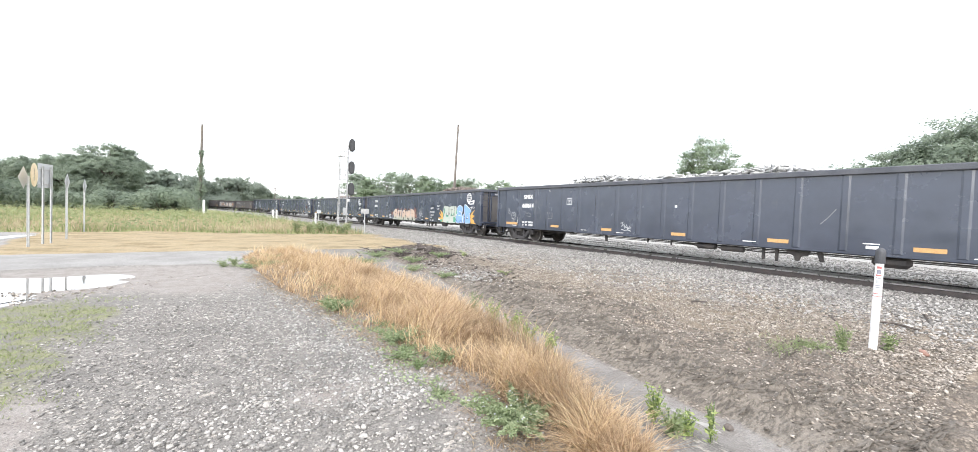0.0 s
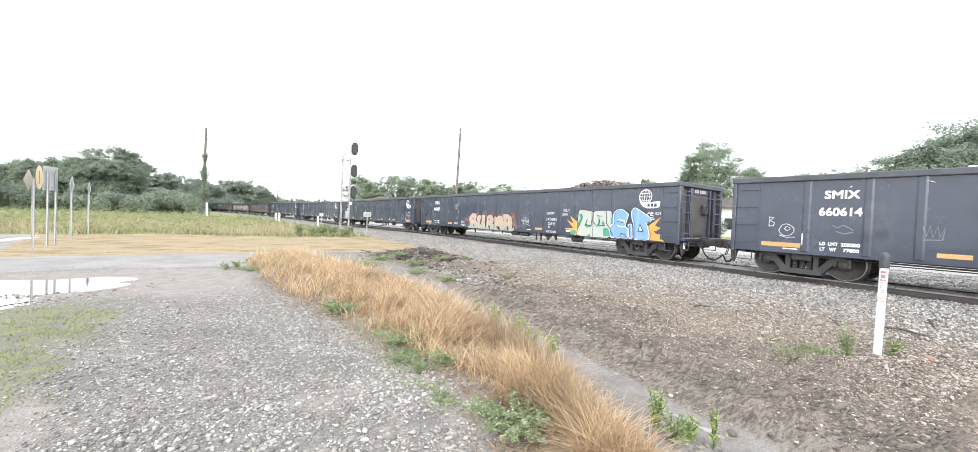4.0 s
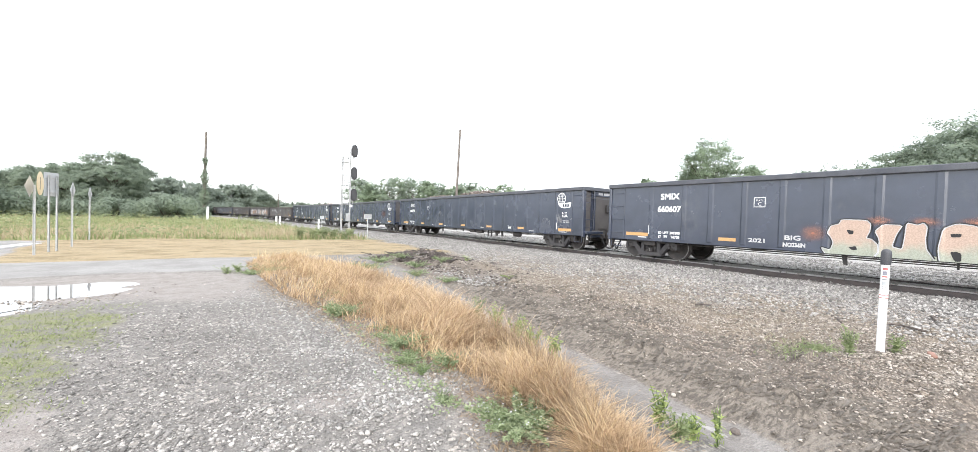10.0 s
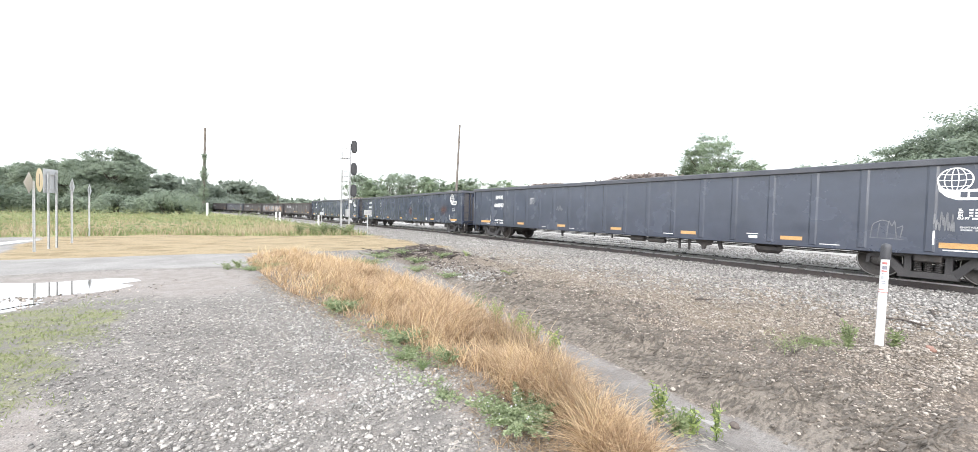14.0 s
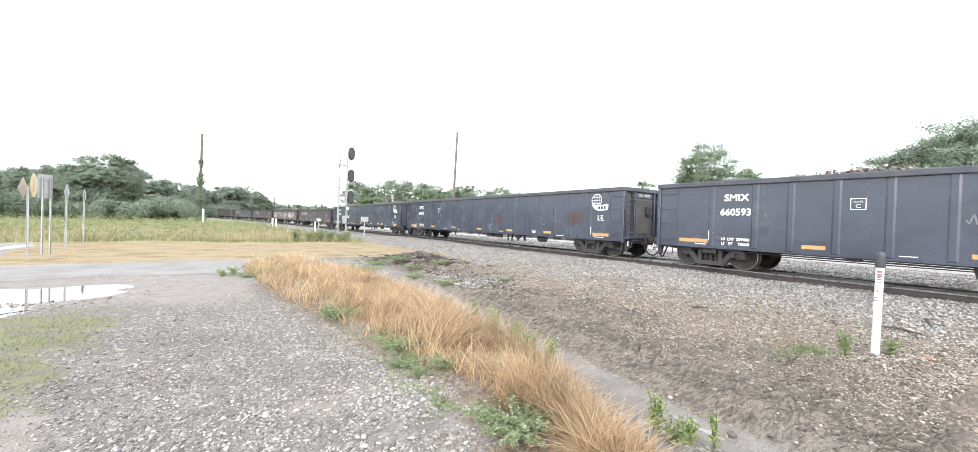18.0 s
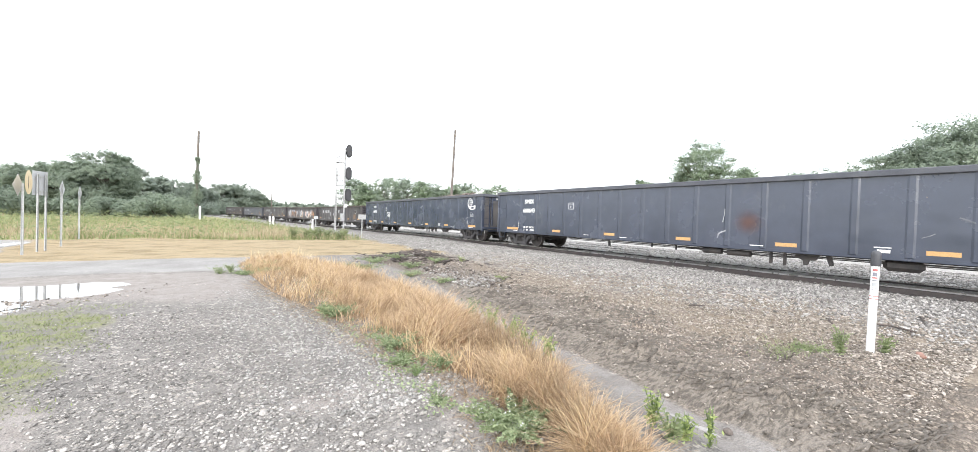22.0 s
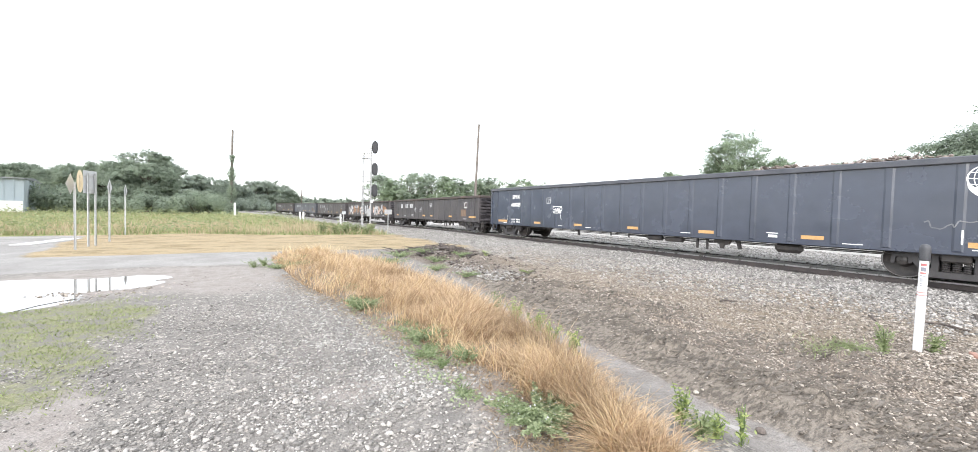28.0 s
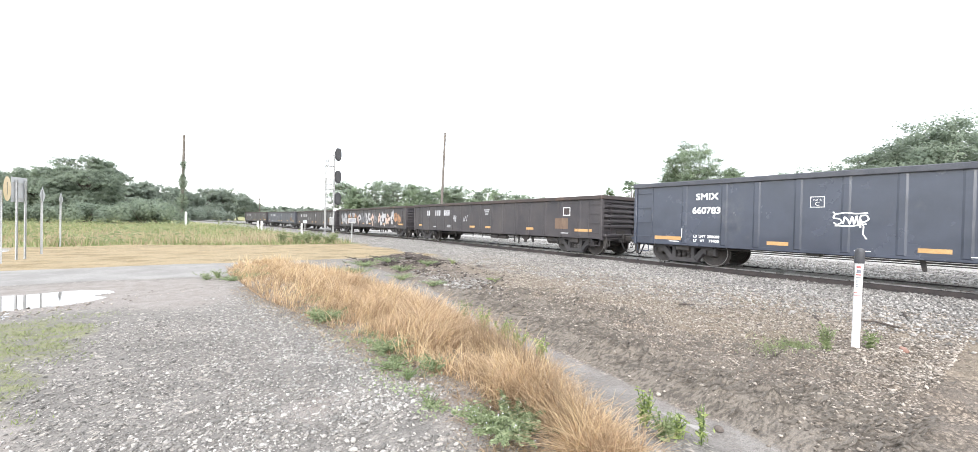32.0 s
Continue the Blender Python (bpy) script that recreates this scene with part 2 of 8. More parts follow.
FADE = fade_paint("peach_fading_to_grey_green", (0.33, 0.35, 0.29), (0.45, 0.335, 0.27), 0.72, 1.05)
RUST_SPRAY = haze_paint("orange_red_spray_haze", (0.4, 0.19, 0.13))
BLUE = mat("light_blue_spray_paint", (0.162, 0.315, 0.612), (0.204, 0.357, 0.646), 1.0, 0.5, bump=0.02, speckle=0.06)
MINT = mat("pale_mint_spray_paint", (0.4, 0.445, 0.4), (0.46, 0.495, 0.45), 1.0, 0.5, bump=0.02, speckle=0.06)
GREEN_SPRAY = mat("sea_green_spray_paint", (0.051, 0.255, 0.162), (0.085, 0.306, 0.212), 1.0, 0.5, bump=0.02, speckle=0.06)
GOLD = mat("golden_spray_paint", (0.527, 0.281, 0.051), (0.612, 0.357, 0.102), 1.0, 0.5, bump=0.02, speckle=0.06)
INK = mat("black_outline_paint", (0.012, 0.012, 0.014), (0.02, 0.02, 0.022), 3.0, 0.5, bump=0.02, speckle=0.06)
RUBBER = mat("black_rubber_hose", (0.015, 0.015, 0.016), (0.03, 0.03, 0.03), 5.0, 0.6, bump=0.1)
STRAW = leaf_mat("dry_straw_blades", (0.3, 0.205, 0.125), (0.7, 0.54, 0.37), 0.75, 0.4)
WEED = leaf_mat("green_weed_leaves", (0.13, 0.19, 0.085), (0.28, 0.35, 0.175), 0.7, 0.4)
LIME = leaf_mat("bright_green_tips", (0.2, 0.27, 0.09), (0.42, 0.49, 0.19), 0.7, 0.4)
STUBBLE = leaf_mat("pale_mown_stubble", (0.36, 0.28, 0.16), (0.5, 0.41, 0.255), 0.6, 0.4)
MEADOW = leaf_mat("meadow_blades", (0.18, 0.215, 0.095), (0.34, 0.365, 0.185), 0.6, 0.4)
MEADOW_DRY = leaf_mat("dry_meadow_blades", (0.33, 0.27, 0.18), (0.5, 0.42, 0.3), 0.6, 0.4)
# Leaf greens are lifted and blued; the distance haze is in the colour.
LEAF = leaf_mat("tree_leaves", (0.2, 0.25, 0.2), (0.33, 0.385, 0.285), 0.25, 0.5, 0.4, 0.65)
LEAF_LIGHT = leaf_mat("light_tree_leaves", (0.19, 0.25, 0.175), (0.325, 0.39, 0.26), 0.25, 0.5, 0.4, 0.65)
LEAF_FAR = leaf_mat("far_tree_leaves", (0.2, 0.245, 0.21), (0.33, 0.375, 0.295), 0.25, 0.5, 0.4, 0.65)

# ---- mesh helpers ----


class Form:
    """Gathers boxes, tubes and prisms into one mesh."""

    def __init__(self):
        self.verts, self.faces, self.slots, self.slot = [], [], [], 0

    def add(self, verts, faces):
        n = len(self.verts)
        self.verts += [tuple(v) for v in verts]
        self.faces += [tuple(i + n for i in f) for f in faces]
        self.slots += [self.slot] * len(faces)
        return self

    def box(self, x0, x1, y0, y1, z0, z1, c=0.0, m=None):
        """A box; c cuts its edges."""
        if c <= 0:
            v = [(x, y, z) for x in (x0, x1) for y in (y0, y1) for z in (z0, z1)]
            f = [(0, 1, 3, 2), (4, 6, 7, 5), (0, 4, 5, 1), (2, 3, 7, 6), (0, 2, 6, 4), (1, 5, 7, 3)]
        else:
            c = min(c, (x1 - x0) / 2.1, (y1 - y0) / 2.1, (z1 - z0) / 2.1)
            lo, hi = Vector((x0, y0, z0)), Vector((x1, y1, z1))
            v, index = [], {}
            for sx in (0, 1):
                for sy in (0, 1):
                    for sz in (0, 1):
                        for a in range(3):
                            p = [(lo, hi)[q][i] + (0 if i == a else (c, -c)[q]) for i, q in enumerate((sx, sy, sz))]
                            index[sx, sy, sz, a] = len(v)
                            v.append(p)
            f = []
            for a in range(3):
                b, d = (a + 1) % 3, (a + 2) % 3
                for q in (0, 1):
                    ring = []
                    for sb, sd in ((0, 0), (1, 0), (1, 1), (0, 1)):
                        key = [0, 0, 0]
                        key[a], key[b], key[d] = q, sb, sd
                        ring.append(index[(*key, a)])
                    f.append(tuple(ring if q else ring[::-1]))
                for sb in (0, 1):
                    for sd in (0, 1):
                        k0, k1 = [0, 0, 0], [0, 0, 0]
                        k0[a], k1[a] = 0, 1
                        k0[b] = k1[b] = sb
                        k0[d] = k1[d] = sd
                        quad = (index[(*k0, b)], index[(*k1, b)], index[(*k1, d)], index[(*k0, d)])
                        f.append(quad if (sb == sd) else quad[::-1])
            for sx in (0, 1):
                for sy in (0, 1):
                    for sz in (0, 1):
                        tri = tuple(index[sx, sy, sz, a] for a in range(3))
                        f.append(tri if (sx + sy + sz) % 2 else tri[::-1])
        if m is not None:
            v = [m @ Vector(p) for p in v]
        return self.add(v, f)

    def tube(self, a, b, r0, r1=None, n=10, caps=True):
        """A round bar from a to b, tapering from r0 to r1."""
        r1 = r0 if r1 is None else r1
        a, b = Vector(a), Vector(b)
        turn = (b - a).to_track_quat("Z", "Y")
        v = []
        for p, r in ((a, r0), (b, r1)):
            v += [p + turn @ Vector((r * math.cos(i * math.tau / n), r * math.sin(i * math.tau / n), 0)) for i in range(n)]
        f = [(i, (i + 1) % n, n + (i + 1) % n, n + i) for i in range(n)]
        if caps:
            f += [tuple(range(n))[::-1], tuple(range(n, 2 * n))]
        return self.add(v, f)

    def path(self, points, r, n=8):
        for a, b in zip(points, points[1:]):
            self.tube(a, b, r, r, n)
        return self

    def lathe(self, profile, axis="z", n=24, at=(0, 0, 0), closed=False):
        """A turned body from rows of (radius, height)."""
        v = []
        for r, h in profile:
            for i in range(n):
                c, s = r * math.cos(i * math.tau / n), r * math.sin(i * math.tau / n)
                p = (c, s, h) if axis == "z" else (h, c, s)
                v.append((p[0] + at[0], p[1] + at[1], p[2] + at[2]))
        k = len(profile)
        f = [(j * n + i, j * n + (i + 1) % n, (j + 1) * n + (i + 1) % n, (j + 1) * n + i) for j in range(k - 1) for i in range(n)]
        if not closed:
            f += [tuple(range(n))[::-1], tuple(range((k - 1) * n, k * n))]
        return self.add(v, f)

    def prism(self, outline, x0, x1):
        """An outline of (y, z) run along x."""
        n = len(outline)
        v = [(x, y, z) for x in (x0, x1) for y, z in outline]
        f = [(i, (i + 1) % n, n + (i + 1) % n, n + i) for i in range(n)] + [tuple(range(n))[::-1], tuple(range(n, 2 * n))]
        return self.add(v, f)

    def mesh(self, name, *materials, smooth=False):
        me = bpy.data.meshes.new(name)
        me.from_pydata([tuple(v) for v in self.verts], [], self.faces)
        for m in materials:
            me.materials.append(m)
        if len(materials) > 1:
            me.polygons.foreach_set("material_index", self.slots)
        bm = bmesh.new()
        bm.from_mesh(me)
        bmesh.ops.recalc_face_normals(bm, faces=bm.faces)
        bm.to_mesh(me)
        bm.free()
        if smooth:
            me.polygons.foreach_set("use_smooth", [True] * len(me.polygons))
            me.set_sharp_from_angle(angle=radians(40))
        me.update()
        return me


def array_mesh(name, verts, quads, material, tris=False):
    """A mesh from arrays: verts n x 3, faces m x 4 (or m x 3)."""
    verts, quads = np.asarray(verts, np.float32), np.asarray(quads, np.int32)
    k = quads.shape[1]
    me = bpy.data.meshes.new(name)
    me.vertices.add(len(verts))
    me.vertices.foreach_set("co", verts.ravel())
    me.loops.add(quads.size)
    me.loops.foreach_set("vertex_index", quads.ravel())
    me.polygons.add(len(quads))
    me.polygons.foreach_set("loop_start", np.arange(0, quads.size, k, dtype=np.int32))
    me.materials.append(material)
    me.update(calc_edges=True)
    me.validate()
    return me


def part(name, form, material, parent, label="", smooth=False, at=None):
    me = form if isinstance(form, bpy.types.Mesh) else form.mesh(name, *(material if isinstance(material, tuple) else (material,)), smooth=smooth)
    ob = new(name, me)
    ob.parent = parent
    if at is not None:
        ob.matrix_basis = at
    return tagged(ob, label)


def empty(name, m, label, category, group=""):
    ob = new(name)
    ob.empty_display_size = 0.3
    ob.matrix_basis = m
    return tagged(ob, label, category, group)


TEXTS = {}


def text_mesh(text, height, material, width=None, depth=0.0, bold=0.0, like=None):
    """Letters as a mesh, centred, read along +x with y up."""
    key = (text, height, material.name, width, bold, like)
    if key in TEXTS:
        return TEXTS[key]
    curve = bpy.data.curves.new("lettering", "FONT")
    curve.body, curve.align_x, curve.align_y, curve.extrude, curve.offset, curve.resolution_u = text, "CENTER", "CENTER", depth, bold, 3
    ob = bpy.data.objects.new("lettering", curve)
    scene.collection.objects.link(ob)
    bpy.context.view_layer.update()
    me = bpy.data.meshes.new_from_object(ob.evaluated_get(bpy.context.evaluated_depsgraph_get()))
    bpy.data.objects.remove(ob)
    co = np.empty(len(me.vertices) * 3, np.float32)
    me.vertices.foreach_get("co", co)
    co = co.reshape(-1, 3)
    lo, hi = co.min(0), co.max(0)
    grow = 2 * (bold - like) if like is not None else 0.0
    k = height / (hi[1] - lo[1] - grow)
    co[:, :2] -= (lo[:2] + hi[:2]) / 2
    co[:, 1] *= k
    co[:, 0] *= (width / (hi[0] - lo[0] - grow)) if width else k
    me.vertices.foreach_set("co", co.ravel())
    me.materials.clear()
    me.materials.append(material)
    me.update()
    TEXTS[key] = me
    return me

# ---- the lie of the land ----
TRACK_X, RAIL_Z, BEND_Y, BEND_R = 14.05, 0.35, 32.0, 540.0


def smooth(a, b, v):
    t = np.clip((np.asarray(v, float) - a) / (b - a), 0, 1)
    return t * t * (3 - 2 * t)


def fall(y):
    """The line goes down a little before the bend."""
    return -0.30 * smooth(8, 62, y)


def track_point(s, side=0.0):
    """The place s metres along the track, side metres to its right, on the rail head; and the heading."""
    if s <= BEND_Y:
        return Vector((TRACK_X + side, s, RAIL_Z + float(fall(s)))), 0.0
    a = (s - BEND_Y) / BEND_R
    return Vector((TRACK_X - BEND_R + (BEND_R + side) * math.cos(a), BEND_Y + (BEND_R + side) * math.sin(a), RAIL_Z + float(fall(s)))), a


def bend_x(y):
    """Where the track's middle lies at y."""
    y = np.asarray(y, float)
    d = np.clip(y - BEND_Y, 0, BEND_R * 0.9)
    return TRACK_X - BEND_R + np.sqrt(BEND_R ** 2 - d ** 2)


def ripple(x, y, size, seed=0.0):
    """Cheap smooth noise from crossed waves, about -1 to 1."""
    a = np.sin(x / size * 1.9 + seed + 1.3 * np.sin(y / size * 1.1 + seed)) + np.sin(y / size * 2.3 + 2.1 * seed + 1.7 * np.sin(x / size * 0.9 - seed))
    return a / 2


def ridges(x, y):
    """Short sharp ridges of churned mud, 0 to 1."""
    u, v = 0.87 * x - 0.5 * y + 0.05 * ripple(x, y, 0.2, 3.0), 0.5 * x + 0.87 * y + 0.07 * ripple(x, y, 0.3, 8.0)
    a = 1 - np.abs(np.sin(v / 0.075 + 1.1 * np.sin(u / 0.15) + 0.8 * np.sin(v / 0.4)))
    broken = np.clip(0.5 + 1.2 * np.sin(u / 0.11 + 2.2 * np.sin(v / 0.16)) * np.sin(u / 0.23 + v / 0.31), 0, 1)
    return a ** 1.5 * broken * (0.55 + 0.6 * ripple(x, y, 0.55, 6.0)).clip(0, 1)


def ditch_x(y):
    return 3.05 + 0.155 * np.clip(y, 0, 9)


def ground_z(x, y):
    x, y = np.asarray(x, float), np.asarray(y, float)
    across = x - bend_x(y) + TRACK_X
    z = fall(y) * smooth(4, 9, across) + 0.012 * ripple(x, y, 1.3, 0.4) + 0.03 * ripple(x, y, 6.0, 2.0) * smooth(5, 25, np.hypot(x, y))
    ditch = np.exp(-(((x - ditch_x(y) - 0.1) / 0.42) ** 2)) * smooth(12, 7, y)
    z = z - 0.13 * ditch
    z = z + 0.10 * smooth(2.9, 1.6, np.abs(x - 2.1 - 0.03 * y) + 1.2) * smooth(14, 10, y)
    mound = np.exp(-(((x - 6.2) / 1.1) ** 2 + ((y - 13.6) / 1.6) ** 2))
    z = z + mound * (0.22 + 0.07 * ripple(x, y, 0.35, 3.0)) + 0.1 * np.exp(-(((x - 6.9) / 0.9) ** 2 + ((y - 11) / 1.0) ** 2)) * (1 + 0.6 * ripple(x, y, 0.4, 1.0))
    mud = smooth(ditch_x(y) + 0.3, ditch_x(y) + 1.0, x) * smooth(10, 8, across) * smooth(20, 12, y)
    z = z + mud * (0.03 * ripple(x, y, 0.34, 5.0) + 0.02 * ripple(1.6 * x, y, 0.14, 7.0) + 0.1 * ridges(x, y) * smooth(9.5, 6.0, x) * smooth(0.35, 0.8, x - ditch_x(y)) + 0.055 * ripple(x, y, 1.1, 2.0))
    shoulder = smooth(8.6, 12.4, across) * smooth(24.5, 21.5, across)
    bed = smooth(13.56, 13.66, across) * smooth(22.5, 20.5, across)
    z = z + shoulder * (0.165 + 0.012 * ripple(x, y, 0.5, 9.0)) + bed * 0.115
    px, py = (x + 3.65) * 0.852 + (y - 10.5) * 0.523, (y - 10.5) * 0.852 - (x + 3.65) * 0.523
    z = z - 0.035 * np.exp(-((np.hypot(px / 2.6, py / 1.35)) ** 4)) * (1 + 0.25 * ripple(x, y, 0.9, 4.0))
    z = z + 0.026 * np.exp(-(((x + 2.6) / 0.5) ** 2 + ((y - 9.7) / 0.5) ** 2)) * (0.6 + 0.6 * ripple(x, 2 * y, 0.3, 2.0))
    z = z - 0.04 * np.exp(-((np.hypot((x + 3.3) / 1.1, (y - 8.8 - 0.3 * (x + 3.3)) / 0.62)) ** 4))
    z = z + 0.5 * smooth(21.5, 27, across) * smooth(60, 25, y)
    far = smooth(120, 900, np.hypot(x, y))
    return z + far * -1.0


def lines(*pieces):
    """Grid lines from rows of (start, end, step)."""
    out = []
    for a, b, step in pieces:
        out += list(np.arange(a, b, step))
    return np.array(out + [pieces[-1][1]])


def ground_masks(x, y):
    """How much of each cover lies at a place: road, dry verge, green, mud; silt, ballast, soil, meadow; wet mud, tan gravel, pale gravel, tarry gravel."""
    across = x - bend_x(y) + TRACK_X
    jag = 0.35 * ripple(x, y, 1.7, 1.0) + 0.15 * ripple(x, y, 0.5, 4.0)
    edge = jag + 0.9 * ripple(x, y, 3.1, 5.0) + 0.5 * ripple(x, y, 1.3, 2.0)
    lane = smooth(12.6, 13.1, y + 0.5 * jag) * smooth(16.5, 16.2, y + 0.25 * jag + 0.03 * (x + 4)) * smooth(3.6, 2.0, x + jag)
    highway = smooth(-5.0, -5.8, x + 0.5 * jag + 0.11 * (y - 19)) * smooth(25.9, 25.5, y) * smooth(16.0, 16.4, y)
    road = np.maximum(lane, highway)
    dry = smooth(16.1, 16.5, y + 0.25 * jag + 0.03 * (x + 4)) * smooth(26.6, 25.6, y + edge) * smooth(10.2, 8.6, across + jag) * (1 - highway)
    dry = np.maximum(dry, smooth(2.75, 2.35, x - 0.12 * np.clip(y - 2, 0, 6)) * smooth(1.2, 1.9, x) * smooth(14, 12, y) * 0.5)
    green = smooth(-0.8, -1.35, x + 0.6 * jag) * smooth(9.4, 8.2, y + jag) * (0.55 + 0.4 * ripple(x, y, 0.4, 3.0) + 0.7 * np.exp(-(((x + 2.0) / 0.6) ** 2 + ((y - 6.9) / 0.9) ** 2)) + 0.6 * np.exp(-(((x + 2.6) / 0.6) ** 2 + ((y - 7.9) / 0.8) ** 2)))
    green = np.maximum(green, 0.7 * np.exp(-(((x - 1.0) / 1.0) ** 2 + ((y - 12.2) / 0.6) ** 2)))
    mud = smooth(ditch_x(y) + 0.1, ditch_x(y) + 0.5, x) * smooth(12.0, 7.6, across + 1.6 * jag + 2.6 * np.exp(-(((y - 9.5) / 3.5) ** 2))) * smooth(18, 13.5, y + jag)
    silt = np.exp(-(((x - ditch_x(y) - 0.12 - 0.16 * smooth(1.9, 1.2, y)) / (0.2 - 0.05 * smooth(2.5, 4.5, y) + 0.05 * ripple(x, y, 0.8, 2.0) + 0.24 * smooth(1.9, 1.1, y))) ** 4)) * smooth(8.5, 6.0, y)
    ballast = smooth(8.0, 10.0, across + 1.3 * jag + 2.6 * np.exp(-(((y - 9.5) / 3.5) ** 2))) * smooth(40, 34, across)
    soil = 0.8 * np.exp(-(((x - 0.85) / 0.4) ** 2 + ((y - 3.55) / 0.35) ** 2)) + np.exp(-(((x + 1.2) / 0.3) ** 2 + ((y - 4.0) / 0.9) ** 2)) + 0.9 * np.exp(-(((x + 0.1) / 1.1) ** 2 + ((y - 9.7) / 1.5) ** 2)) + 0.8 * np.exp(-(((x - 1.7 - 0.03 * y) / 0.4) ** 2)) * smooth(9, 6, y) + 0.9 * np.exp(-(((x - 6.2) / 1.0) ** 2 + ((y - 13.6) / 1.5) ** 2))
    soil = soil + 0.9 * np.exp(-(np.hypot((x + 2.9) / 3.6, (y - 10.8 - 0.3 * (x + 2.9)) / 2.0) ** 4))
    meadow = np.maximum(smooth(25.6, 26.6, y + edge) * smooth(10.5, 8.0, across + jag), smooth(-12, -16, x) * smooth(12, 9, y))
    meadow = np.maximum(meadow, smooth(34, 40, across))
    meadow = np.maximum(meadow, smooth(-3, -6, y) * smooth(6, 4, x))
    off = x - ditch_x(y)
    tar = 0.5 * np.exp(-(((x - 1.3 + 0.5 * jag) / 0.33) ** 2)) * smooth(10, 7, y) * smooth(3.3, 4.1, y + jag) + 0.35 * np.exp(-(((x + 0.05 + 0.5 * jag) / 0.3) ** 2)) * smooth(7.5, 5, y) + 0.5 * np.exp(-(((x - 1.3) / 0.35) ** 2 + ((y - 2.7) / 0.4) ** 2))
    wet = smooth(0.2, 0.45, off + 0.3 * jag) * smooth(2.7, 1.1, off + 1.4 * jag) * smooth(12, 9, y) * 0.8
    tan = smooth(5.6, 7.4, x + 1.2 * jag) * smooth(11.0, 9.2, across + 1.2 * jag) * smooth(17, 12, y + jag) * (0.75 + 0.35 * ripple(x, y, 0.9, 6.0))
    # Pale far gravel; under the train it also offsets the cars' shade by colour.
    pale = smooth(13.7, 14.2, across) * smooth(34, 26, across + jag)
    return np.clip(np.stack([road, dry, green, mud, silt, ballast, soil, meadow, wet, tan, pale, tar], -1), 0, 1)


